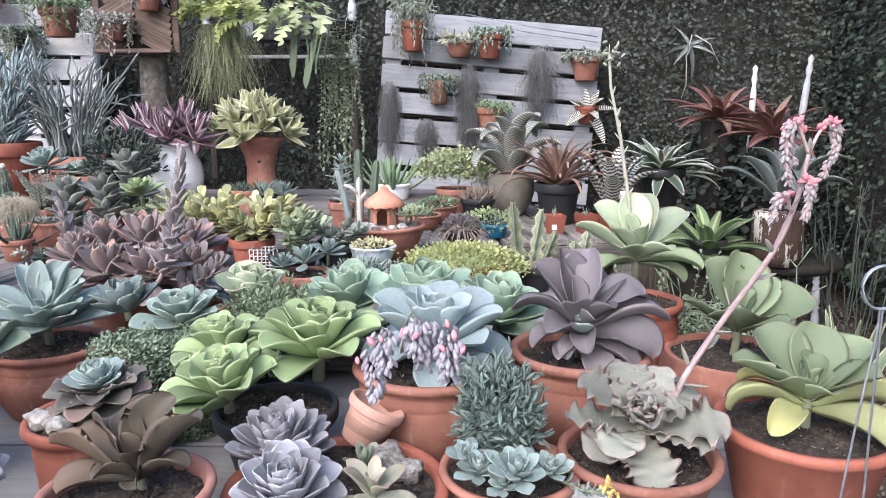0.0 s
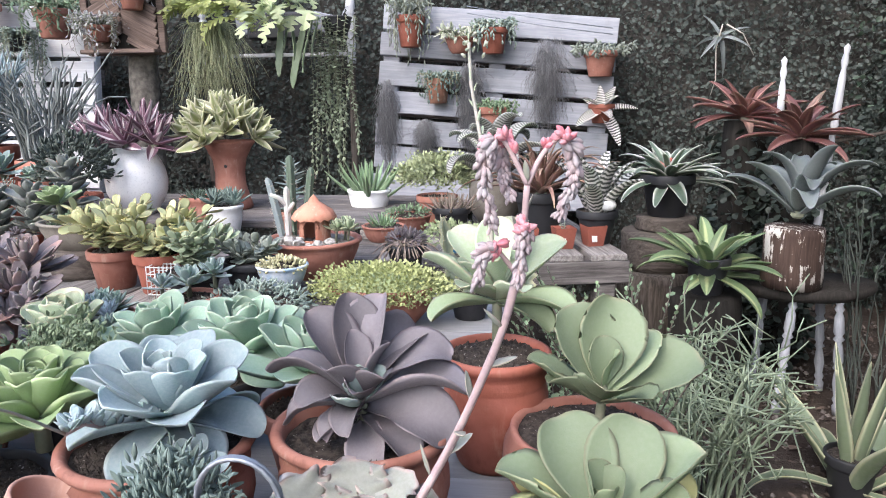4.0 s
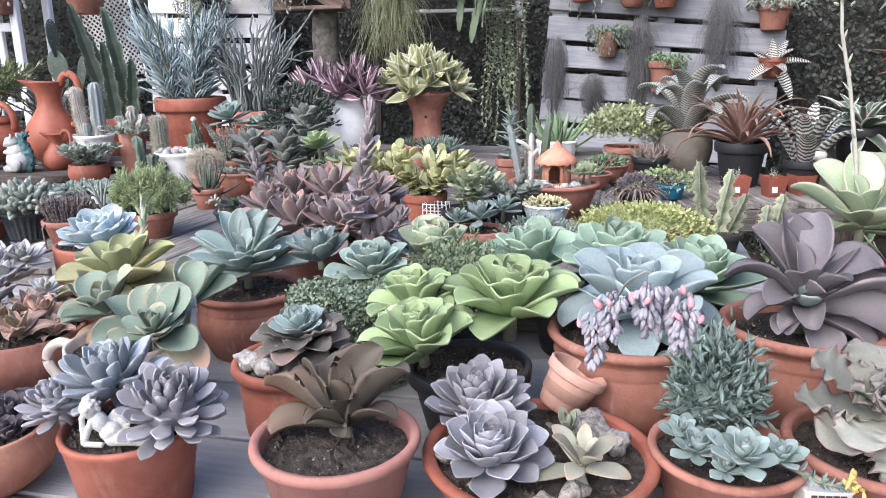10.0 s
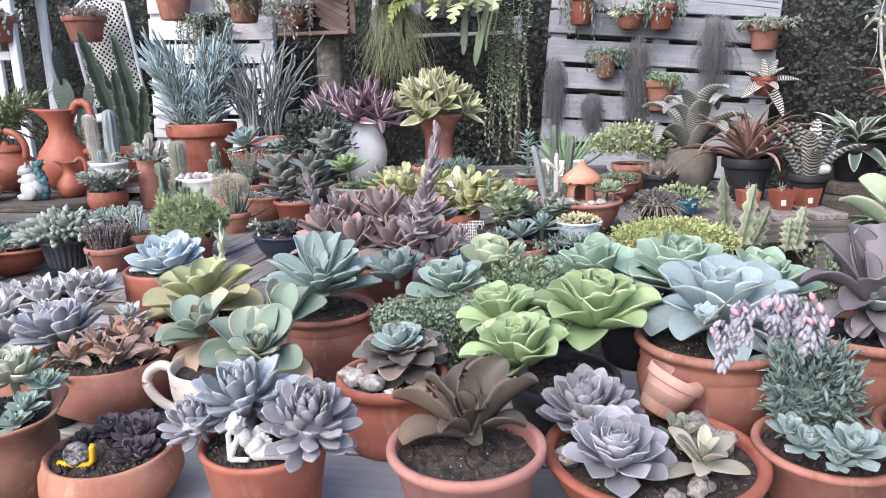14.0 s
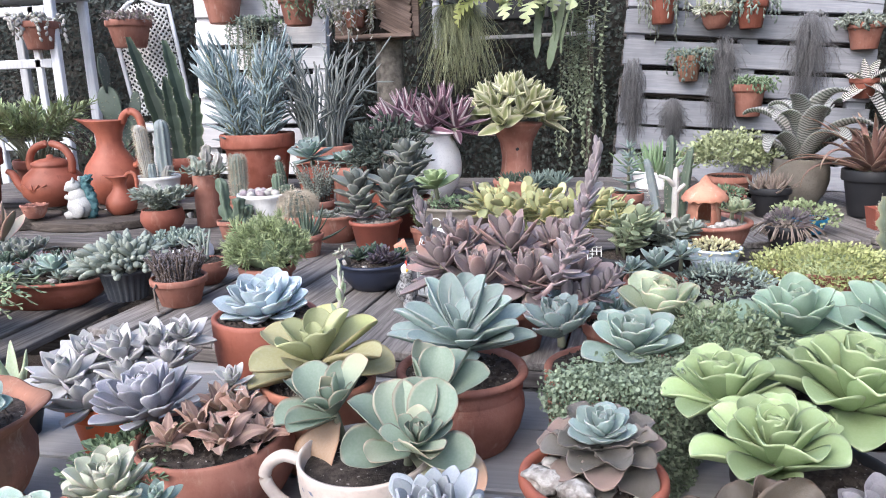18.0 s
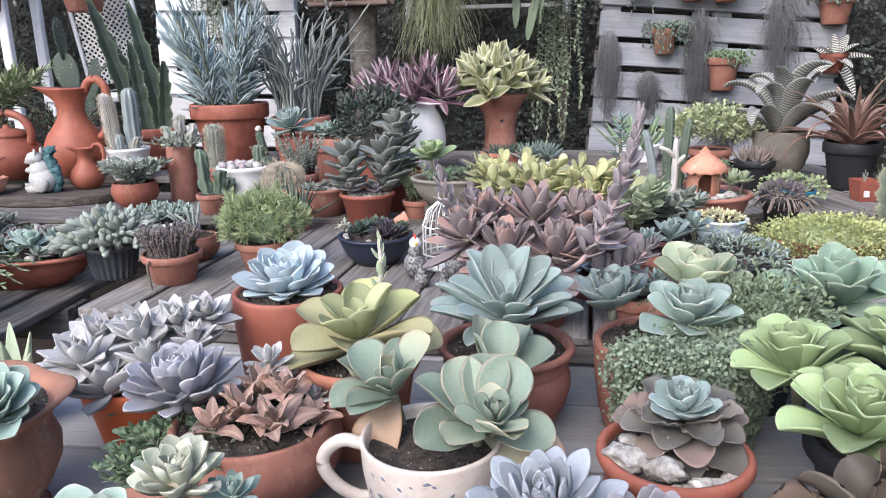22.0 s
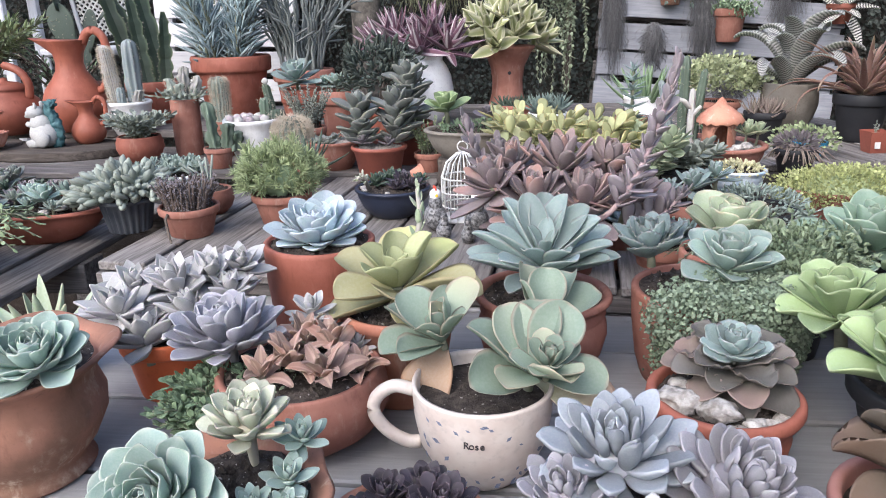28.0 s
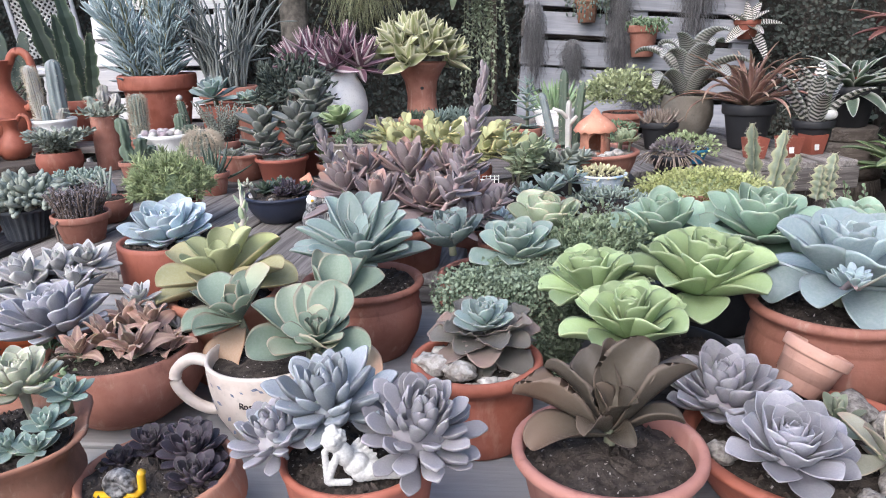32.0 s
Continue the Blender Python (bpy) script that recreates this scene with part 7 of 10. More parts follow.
s = thing("snail_ornament", (-0.938, 0.752, 0.641), "small yellow and grey glazed snail ornament on the soil", "ornament")
bm = bmesh.new()
for i in range(26):
    a = i * 0.42
    rr = 0.015 * (1 - i / 30)
    ball(bm, (-0.006 + rr * math.cos(a), 0.0, 0.018 + rr * math.sin(a)), 0.0075 * (1 - i / 40), 0.011 * (1 - i / 60), 0.0075 * (1 - i / 40), None, 8)
shell = part("shell", from_bm("shell", bm, BLACK_GLAZE, True), s)
rem = shell.modifiers.new("merge", "REMESH")
rem.mode, rem.voxel_size, rem.use_smooth_shade = "VOXEL", 0.0012, True
part("body", tube_mesh("body", [[(-0.035, 0, 0.004), (-0.01, 0, 0.004), (0.012, 0, 0.006), (0.02, 0, 0.014), (0.021, 0, 0.032), (0.023, 0, 0.036)]], 0.005, YELLOW_PAINT, 8, 0.9), s)

p = potted("lilac rosette and copper-brown earth stars in a wide terracotta bowl", -1.122, 1.095, D1, 0.668, 0.116, "round", TERRA, soil=0.95)
dome(p, (-0.10, 0.005, 0.140), 0.080, 50, ech(L_LAV, w=0.58, th=0.13, point=0.5, cup=0.4, bend=0.7), -6, 0.5, 0.75, (6, -8), 0.04, 4, "lilac rosette with upright leaves")
DR = [leaf_mesh(L_DRY, w=w, th=0.06, peak=0.45, point=0.7, cup=0.25, bend=b, wave=0.2, waves=2.6, tip_drop=d, twist=q, nl=14) for w, b, d, q in ((0.5, 0.2, 1.4, 0.4), (0.46, 0.5, 1.2, -0.5), (0.5, 0.4, 0.6, 0.3))]
for x, y, z, R, e in ((0.0, -0.03, 0.128, 0.075, 12), (0.05, -0.05, 0.124, 0.075, 8), (0.045, 0.02, 0.131, 0.072, 12), (0.0, 0.03, 0.131, 0.068, 12), (-0.03, -0.06, 0.122, 0.06, 6), (0.085, -0.01, 0.108, 0.06, 6)):
    rosette(p, (x, y, z + 0.012), R * 0.84, 11, DR, e + 8, 62, 0.7, (6, 0), rise=0.2, stem=0.02, wild=14, name="earth_star")
for x, y, z, R in ((0.0, 0.075, 0.165, 0.045), (0.07, 0.06, 0.12, 0.035), (-0.02, 0.06, 0.13, 0.035), (0.02, 0.085, 0.14, 0.035)):
    rosette(p, (x, y, z), R, 14, fleshy(L_GHOST, w=0.45, point=0.6), 0, 75, 0.4, (6, 0), rise=0.35, stem=0.05)
p = thing("herb_plant", (-1.20, 1.03, D1), "small leafy green herb in a dark pot", "potted plant")
pot(p, 0.05, 0.07, "standard", BLACK_POT)
leafy_stems(p, arcs(150, 0.062, 0.105, 0.045, 0.4, 5, (0, 0, 0.05)), 0.0018, leaf_shape(0.66, 0.1, 0.6, 0.15, 0.3, 0.3, nl=4), 0.017, 15, L_HERB, whorl=True, start=0.1)

p = potted("silvery ghost-plant rosettes crowding an orange plastic pot", -1.375, 1.215, D1, 0.66, 0.072, "standard", TERRA_ORANGE, soil=0.92)
GH = ech(L_GHOST, w=0.58, th=0.16, point=0.9, peak=0.6, cup=0.35, bend=0.4, base=0.5, mucro=0.08)
for x, y, z, R in ((-0.045, -0.03, 0.155, 0.06), (0.0, -0.055, 0.125, 0.055), (-0.055, 0.03, 0.165, 0.055), (0.02, 0.02, 0.175, 0.06), (0.055, 0.045, 0.185, 0.055), (-0.01, 0.055, 0.17, 0.05), (0.05, -0.02, 0.15, 0.05), (0.09, 0.02, 0.165, 0.045), (-0.09, 0.0, 0.13, 0.045), (0.085, 0.07, 0.19, 0.045)):
    rosette(p, (x * 1.15, y * 1.15, z), R * 1.3, 14, GH, 0, 72, 0.4, (rng.uniform(-6, 20), rng.uniform(-14, 14)), rise=0.35, stem=0.05)
p = potted("pale green aloe with broad toothed leaves in a black pot", -1.60, 1.24, D1 + 0.001, 0.62, 0.055, "standard", BLACK_POT)
rosette(p, (0.0, 0.0, 0.085), 0.15, 11, strap(L_PALEGREEN, w=0.26, th=0.08, bend=0.35), 12, 70, 0.7, (4, 0), rise=0.05, wild=6)

# the small paper box beside the front pots
bx = thing("paper_box", (0.178, 0.893, D1), "small white paper box of sulphur with printed lettering", "box", turn=8)
bx.matrix_basis = bx.matrix_basis @ Matrix.Scale(1.35, 4)
part("carton", box_mesh("carton", 0.040, 0.030, 0.0615, WHITE_MATT, 0.0012), bx, pose(0, 0, 0.0615, 0, 0, 0))
for k in range(5):
    part("logo_bar", box_mesh("bar", 0.0052, 0.0006, 0.0075, INK, 0), bx, pose(-0.0125 + 0.0062 * k, -0.0152, 0.0585, 0, 0, 0))
part("logo_frame", box_mesh("bar", 0.034, 0.0005, 0.0008, INK, 0), bx, pose(0, -0.0152, 0.0500))
fc = bpy.data.curves.new("word", "FONT")
fc.body, fc.size, fc.extrude, fc.align_x = "ENXOFRE", 0.0075, 0.0003, "CENTER"
tmp = bpy.data.objects.new("tmp", fc)
me = bpy.data.meshes.new_from_object(tmp)
me.materials.append(INK)
bpy.data.objects.remove(tmp)
part("lettering", me, bx, pose(0, -0.0152, 0.0425, 90, 0, 0))
part("drawn_mark", tube_mesh("mark", [[(-0.001, -0.0155, 0.028), (-0.001, -0.0155, 0.020), (0.012, -0.0155, 0.019), (0.006, -0.0155, 0.027)]], 0.0003, INK, 4, 1.0), bx)

# ---- the middle step ----
p = potted("finger-leaved grey-green succulent in a ribbed slate-blue pot", -1.815, 1.90, D2, 0.702, 0.072, "lipped", SLATE_POT, ribs=(22, 0.13, 0.0, 0.076), segs=88)
pp, dd = on_dome(330, 0.105, 0.085, 0.05, 0.0, 0.2)
foliage(p, bead(7, 0.21), pp * 0.9 + (0.0, 0, 0.09), dd * (1, 1, 0.6) + rng.normal(0, 0.3, dd.shape), rng.uniform(0.03, 0.048, 330), L_GREYJADE, "finger_leaves", 0.5, "", "stuff")
rosette(p, (-0.085, 0.0, 0.105), 0.055, 18, fleshy(L_SEDUMG, w=0.3, th=0.14, point=0.6), 5, 70, 0.5, (0, -20), rise=0.2)
p = potted("dark spiky huernia clump in a small terracotta pot", -1.635, 1.865, D2, 0.690, 0.072, "standard", TERRA)
ls = arcs(120, 0.055, 0.075, 0.03, 0.0, 6, (0, 0, 0.065))
sp = np.concatenate([np.repeat(l[1:], 5, axis=0) for l in ls])
foliage(p, bead(4, 0.22), sp + rng.normal(0, 0.0015, sp.shape), rng.normal(0, 1, sp.shape), 0.006, L_GREYPURPLE, "bump_cover", 1.0, "", "stuff")
part("spiky_clump", tube_mesh("spiky", ls, 0.0036, plain_mat("dark_brown_stem", (0.075, 0.06, 0.05), (0.13, 0.10, 0.085), 120.0, 0.8, 0.5), 6, 0.7), p, None, "", "stuff")
part("trailing_stem", tube_mesh("trail", [[(-0.02, -0.06, 0.075), (-0.022, -0.082, 0.06), (-0.018, -0.083, 0.02), (-0.01, -0.09, -0.0), (0.012, -0.095, 0.004)]], 0.004, BARK, 6), p)
p = potted("bare grey twig succulent in a little terracotta pot", -1.665, 2.06, D2, 0.686, 0.058, "round", TERRA)
for l in arcs(8, 0.02, 0.09, 0.06, 0, 5, (0, 0, 0.06)):
    part("twig", tube_mesh("twig", [l], 0.0045, L_GREYJADE, 6, 0.7), p)
p = potted("frosted pale sedum in a white ceramic pot", -1.84, 2.20, D2, 0.70, 0.102, "round", WHITE_CERAMIC, wobble=0.0)
for i in range(16):
    a, q = i * GOLD, 0.100 * math.sqrt((i + 0.5) / 16)
    rosette(p, (q * math.cos(a), q * math.sin(a), 0.105), 0.040, 12, fleshy(L_SEDUMG, w=0.45, point=0.4, th=0.12), 5, 75, 0.4, (0, 0), rise=0.3)
p = potted("round cushion of fresh green needle-leaved sedum in a terracotta pot", -1.44, 1.985, D2, 0.695, 0.075, "standard", TERRA)
pp, dd = on_dome(300, 0.105, 0.10, 0.085, -0.3)
part("inner_mass", blob("inner", 0.055, 0.05, 0.08, L_HERB, 0.2), p, pose(0, 0, 0.07))
cc = np.repeat(pp * rng.uniform(0.7, 1.0, (300, 1)) + (0, 0, 0.115), 14, axis=0)
dx = np.repeat(dd, 14, axis=0) + rng.normal(0, 0.75, (len(cc), 3))
foliage(p, leaf_shape(0.17, 0.1, 0.4, 0.8, 0.2, 0.3, nl=3), cc, dx, rng.uniform(0.018, 0.030, len(cc)), L_SEDUM, "needle_leaves", 0.5, "", "stuff")
p = potted("dark aeonium rosettes and a haworthia in a low navy glazed basin", -1.165, 2.07, D2, 0.692, 0.098, "bowl", NAVY_POT, wobble=0.0)
for x, y, R, mt in ((0.03, 0.0, 0.055, L_BLACK), (0.06, -0.03, 0.04, L_BLACK), (-0.01, 0.045, 0.05, L_ALOED), (0.02, -0.05, 0.035, L_BLACK), (-0.045, 0.01, 0.045, L_ALOED), (0.07, 0.03, 0.035, L_ALOED)):
    rosette(p, (x, y, 0.09), R, 18, fleshy(mt, w=0.35, point=0.7), 8, 72, 0.4, (8, 0), rise=0.3)
pebbles(p, [(-0.07, -0.04, 0.072, 0.008), (-0.06, -0.055, 0.072, 0.007), (-0.075, -0.02, 0.072, 0.008), (0.0, -0.08, 0.072, 0.007)], STONE_WHITE)
st = np.array([(-0.05, -0.06, 0.08), (-0.06, -0.075, 0.12), (-0.075, -0.09, 0.115)])
leafy_stems(p, [st], 0.006, bead(6, 0.2), 0.018, 14, L_CREAM, STEM_PALE)
sm = thing("terracotta_pot", (-1.13, 2.175, 0.685), "tiny empty terracotta pot lying on its side", "flower pot")
v, f = lathe([(a * 0.022, b * 0.036) for a, b in POTS["standard"]] + [(0.016, 0.01), (0.0, 0.008)], 24)
part("pot", mesh_of("pot", v, f, TERRA_PALE), sm, pose(0, 0, 0.01, 0, 70, 20))


def hen(label, x, y, s, turn, pale):
    """A glazed hen ornament."""
    top = thing("hen_ornament", (x, y, D2), label, "ornament", "glazed hen ornaments", turn=turn)
    bm = bmesh.new()
    ball(bm, (0, 0, 0.42 * s), 0.42 * s, 0.36 * s, 0.42 * s)
    ball(bm, (0.05 * s, 0, 0.8 * s), 0.24 * s, 0.22 * s, 0.35 * s)
    ball(bm, (-0.36 * s, 0, 0.62 * s), 0.2 * s, 0.1 * s, 0.26 * s, pose(0, 0, 0, 0, -30, 0))
    part("body", from_bm("body", bm, BLACK_GLAZE, True), top)
    bm = bmesh.new()
    ball(bm, (0.06 * s, 0, 1.12 * s), 0.19 * s, 0.18 * s, 0.19 * s)
    part("head", from_bm("head", bm, WHITE_CERAMIC if pale else BLACK_GLAZE, True), top)
    if pale:
        bm = bmesh.new()
        for k in range(4):
            ball(bm, (0.14 * s - 0.09 * s * k, 0, 1.32 * s - 0.02 * s * abs(k - 1)), 0.06 * s, 0.03 * s, 0.085 * s, None, 8)
        part("comb", from_bm("comb", bm, RED_PAINT, True), top)
        v, f = lathe([(0.06 * s, 0), (0.03 * s, 0.07 * s), (0.0, 0.13 * s)], 10)
        part("beak", mesh_of("beak", v, f, YELLOW_PAINT), top, pose(0.22 * s, 0, 1.12 * s, 0, 90, 0))
    return top


hen("black and white glazed hen ornament standing on the planks", -1.035, 1.93, 0.080, -70, True)
hen("black and white glazed hen ornament with a red comb", -0.930, 1.90, 0.080, -95, True)
hen("small black speckled chick ornament", -1.005, 1.845, 0.050, -60, False)
hen("small black speckled chick ornament beside a hen", -0.945, 1.815, 0.048, -100, False)

cage = thing("bird_cage", (-0.985, 2.02, D2), "small white wire bird cage ornament with a domed top", "bird cage")
cage.matrix_basis = pose(-0.975, 2.03, D2) @ Matrix.Scale(1.3, 4)
for i in range(18):
    a = 6.283 * i / 18
    part("bar", tube_mesh("bar", [[(0.042 * math.cos(a), 0.042 * math.sin(a), 0), (0.042 * math.cos(a), 0.042 * math.sin(a), 0.085), (0.032 * math.cos(a), 0.032 * math.sin(a), 0.115), (0.012 * math.cos(a), 0.012 * math.sin(a), 0.132), (0, 0, 0.135)]], 0.0013, WHITE_WIRE, 4, 1.0), cage)
for z, r in ((0.003, 0.042), (0.03, 0.042), (0.058, 0.042), (0.086, 0.042)):
    part("hoop", tube_mesh("hoop", [[(r * math.cos(a), r * math.sin(a), z) for a in np.linspace(0, 6.283, 25)]], 0.0018, WHITE_WIRE, 4, 1.0), cage)
part("base", mesh_of("base", *lathe([(0.0, 0), (0.044, 0), (0.044, 0.006), (0.0, 0.006)], 24), WHITE_WIRE), cage)
part("ring", tube_mesh("ring", [[(0.010 * math.cos(a), 0, 0.145 + 0.010 * math.sin(a)) for a in np.linspace(0, 6.283, 17)]], 0.0014, WHITE_WIRE, 4, 1.0), cage)

p = potted("dusky purple graptopetalum with long leaning stems in a terracotta pot", -0.765, 1.66, D1, 0.715, 0.108, "lipped", TERRA)
DK = paddle(L_DUSK, w=0.38, th=0.09, peak=0.62, point=0.25, cup=0.3, bend=0.4, base=0.3)
for x, y, z, R, ty in ((-0.110, -0.01, 0.248, 0.105, -16), (-0.030, -0.05, 0.225, 0.115, -6), (0.065, -0.05, 0.225, 0.118, 4), (0.150, -0.02, 0.225, 0.108, 14), (0.02, 0.05, 0.275, 0.122, 0), (-0.075, 0.06, 0.275, 0.10, -10), (0.115, 0.06, 0.268, 0.11, 10)):
    rosette(p, (x, y, z), R, 22, DK, -4, 74, 0.42, (10, ty), rise=0.3, stem=0.07, wild=9)
ls = [np.array([(0.06, -0.06, 0.17), (0.11, -0.10, 0.21), (0.15, -0.13, 0.29), (0.18, -0.15, 0.39), (0.20, -0.16, 0.48)]),
      np.array([(-0.06, 0.0, 0.18), (-0.11, 0.01, 0.23), (-0.15, 0.02, 0.29), (-0.175, 0.03, 0.36)]),
      np.array([(-0.04, 0.02, 0.20), (-0.09, 0.04, 0.25), (-0.11, 0.05, 0.31)]), np.array([(0.1, -0.06, 0.16), (0.19, -0.08, 0.19), (0.24, -0.09, 0.24)])]
leafy_stems(p, [curved(l) for l in ls[:1]], 0.006, leaf_shape(0.5, 0.12, 0.62, 0.25, 0.3, 0.5, nl=6), 0.056, 54, L_DUSKSTEM, STEM_PINK, 0.7, "stem_leaves", False, 0.55, 0.30)
leafy_stems(p, [curved(l) for l in ls[1:]], 0.006, leaf_shape(0.5, 0.12, 0.62, 0.25, 0.3, 0.5, nl=6), 0.056, 30, L_DUSKSTEM, STEM_PINK, 0.9, "stem_leaves", False, 0.5, 0.2)

p = potted("grey felted kalanchoes in a red-brown pot with white gravel", -1.285, 2.50, D2, 0.725, 0.088, "lipped", PLASTIC_RED, soil_mat=GRIT)
KL = fleshy(L_GREYPURPLE, w=0.5, point=0.4)
KG = fleshy(leaf_mat("grey_felt_leaf", (0.155, 0.175, 0.155), (0.24, 0.225, 0.19), rough=0.7, bloom=0.5), w=0.58, point=0.5, cup=0.45)
for x, y, z in ((-0.06, 0.0, 0.20), (0.055, 0.02, 0.205)):
    for k in range(4):
        rosette(p, (x, y, z + 0.04 - 0.034 * k), 0.095 - 0.002 * k, 10, KG, 10, 70 - 16 * k, 0.5, (4, 0), rise=0.2, stem=0.03, name="leaf_whorl")
rosette(p, (-0.04, -0.05, 0.135), 0.04, 9, KL, 0, 60, 0.5, (4, 0))
rosette(p, (0.04, -0.05, 0.13), 0.038, 9, KL, 0, 60, 0.5, (4, 0))
p = potted("low terracotta bowl of grey-green offsets and gravel", -1.46, 2.60, D2, 0.725, 0.085, "bowl", TERRA, soil_mat=GRIT)
for i in range(6):
    rosette(p, (rng.uniform(-0.05, 0.05), rng.uniform(-0.05, 0.05), 0.11), 0.04, 10, KG, 5, 70, 0.5, (4, 0), rise=0.2)
p = potted("tall grey felted succulent in a red-brown pot", -1.22, 2.70, D2, 0.77, 0.085, "lipped", PLASTIC_RED)
for k in range(5):
    rosette(p, (0.0, 0.0, 0.32 - 0.035 * k), 0.092 + 0.004 * k, 10, KG, 5, 74 - 16 * k, 0.5, (4, 0), rise=0.2, stem=0.04, name="leaf_whorl")
log_slice("log", "squat log block under a grey oval pot", (-0.985, 2.42, D2), 0.10, 0.085)
p = potted("bright green rosette and mossy sedum in a shallow grey oval pot", -0.985, 2.42, 0.70, 0.79, 0.125, "bowl", GREY_POT, squash=(1.1, 0.85))
rosette(p, (-0.07, -0.01, 0.165), 0.085, 14, paddle(L_LIME, w=0.62, cup=0.35), 5, 70, 0.4, (8, -6), rise=0.25, stem=0.06)
rosette(p, (0.05, 0.03, 0.13), 0.05, 6, paddle(L_GREYPURPLE, w=0.75), 20, 70, 0.5, (4, 0), rise=0.2, stem=0.04)
pp, dd = on_dome(420, 0.105, 0.075, 0.03, 0.0)
foliage(p, small_leaf(0.6, 0.2, 0.3), pp + (0.02, -0.01, 0.08), dd + rng.normal(0, 0.5, dd.shape), rng.uniform(0.009, 0.015, 420), L_HERB, "mossy_sedum", 1.2, "", "stuff")


def jade(owner, n, height, spread, leaf_size, material, start, per=16, r=0.004):
    ls = arcs(round(n * 1.5), 0.035, height, spread * 1.1, 0.2, 6, start)
    leafy_stems(owner, ls, r, leaf_shape(0.62, 0.12, 0.62, 0.1, 0.2, 0.2, nl=5), leaf_size, per, material, STEM, 1.0, "foliage", False, 1.0, 0.2)


p = potted("yellow-green jade bush with rounded fleshy leaves in a terracotta pot", -0.80, 2.28, D2, 0.73, 0.075, "standard", TERRA)
jade(p, 14, 0.14, 0.14, 0.047, L_JADE, (0, 0, 0.11), 12)
p = potted("yellow-green jade bush spreading from a red clay pot", -0.64, 2.24, D2, 0.73, 0.07, "standard", TERRA_RED)
jade(p, 14, 0.15, 0.13, 0.047, L_JADE, (0, 0, 0.10), 12)
p = potted("green jade plant with upright branches in a black pot", -0.49, 2.15, D2, 0.70, 0.075, "standard", BLACK_POT)
jade(p, 9, 0.15, 0.085, 0.040, L_JADE2, (0, 0, 0.08), 13)
p = potted("grey-green jade plant in a black pot", -0.37, 2.26, D2, 0.71, 0.08, "standard", BLACK_POT)
jade(p, 8, 0.09, 0.07, 0.038, L_GREYJADE, (0, 0, 0.08), 12)
p = potted("stacked grey-green rosettes in a terracotta pot", -0.42, 1.98, D1, 0.68, 0.075, "standard", TERRA)
for x, y, z, R in ((0.0, 0.0, 0.17, 0.075), (0.06, 0.02, 0.19, 0.06), (-0.06, -0.02, 0.16, 0.055)):
    rosette(p, (x, y, z), R, 13, paddle(L_GREYJADE if R < 0 else L_TEAL, w=0.42, point=0.25), 0, 70, 0.45, (4, 0), rise=0.25, stem=0.05)
p = potted("small blue-grey rosettes and spiky stars in a low clay bowl", -0.60, 1.86, D1, 0.66, 0.09, "bowl", TERRA)
for i in range(7):
    a, q = i * GOLD, 0.075 * math.sqrt((i + 0.3) / 7)
    rosette(p, (q * math.cos(a), q * math.sin(a), 0.125), 0.055, 18, fleshy(L_BLUE_PALE if i % 3 else L_MINT, w=0.34, point=0.65), 2, 75, 0.4, (4, 0), rise=0.3, stem=0.03)
p = potted("pointed pale rosettes in a small orange clay pot", -0.53, 1.70, D1, 0.66, 0.06, "standard", TERRA)
for x, y, R in ((0.0, 0.0, 0.07), (0.05, 0.03, 0.05)):
    rosette(p, (x, y, 0.125), R, 18, fleshy(L_MINT, w=0.3, point=0.8), 5, 75, 0.45, (4, 0), rise=0.25, stem=0.02)
mug = thing("wire_basket", (-0.60, 2.13, D2), "little white wire basket among the succulents", "basket")
mug.matrix_basis = pose(-0.585, 2.16, D2 + 0.002) @ Matrix.Scale(0.8, 4)
for k in range(5):
    part("hoop", tube_mesh("hoop", [[(sx * 0.045, sy * 0.03, 0.02 + 0.024 * k) for sx, sy in ((-1, -1), (1, -1), (1, 1), (-1, 1), (-1, -1))]], 0.002, WHITE_WIRE, 4, 1.0), mug)
for i in range(7):
    for sy in (-0.03, 0.03):
        part("bar", tube_mesh("bar", [[(-0.045 + 0.015 * i, sy, 0.0), (-0.045 + 0.015 * i, sy, 0.12)]], 0.0018, WHITE_WIRE, 4, 1.0), mug)

# the little clay house in its bowl, and the bowls beside it
p = potted("wide terracotta bowl garden with cacti, white stones and a clay house", -0.255, 2.48, D2, 0.735, 0.148, "bowl", TERRA, soil_mat=GRIT)
pebbles(p, [(-0.05, -0.08, 0.11, 0.022), (-0.015, -0.10, 0.11, 0.018), (-0.085, -0.05, 0.11, 0.018), (0.045, -0.095, 0.11, 0.016), (0.02, -0.11, 0.108, 0.012), (0.075, -0.07, 0.11, 0.018), (-0.03, -0.05, 0.112, 0.016)], STONE_WHITE, "white_stone")
column(p, (-0.085, 0.06, 0.11), 0.016, 0.26, 6, L_CACTUS, spines=60)
column(p, (-0.045, 0.08, 0.11), 0.015, 0.22, 6, L_CACTUS, spines=50, lean=(0.1, 0))
column(p, (-0.12, 0.05, 0.11), 0.014, 0.19, 6, L_CACTUSB, spines=50, lean=(-0.2, 0))
column(p, (-0.075, -0.01, 0.11), 0.011, 0.17, 5, L_WOOLLY, label="white branching cactus")
part("white_branch", tube_mesh("branch", [[(-0.075, -0.01, 0.22), (-0.10, -0.015, 0.245), (-0.125, -0.02, 0.255)], [(-0.075, -0.01, 0.2), (-0.05, -0.02, 0.23)]], 0.009, L_WOOLLY, 6), p)
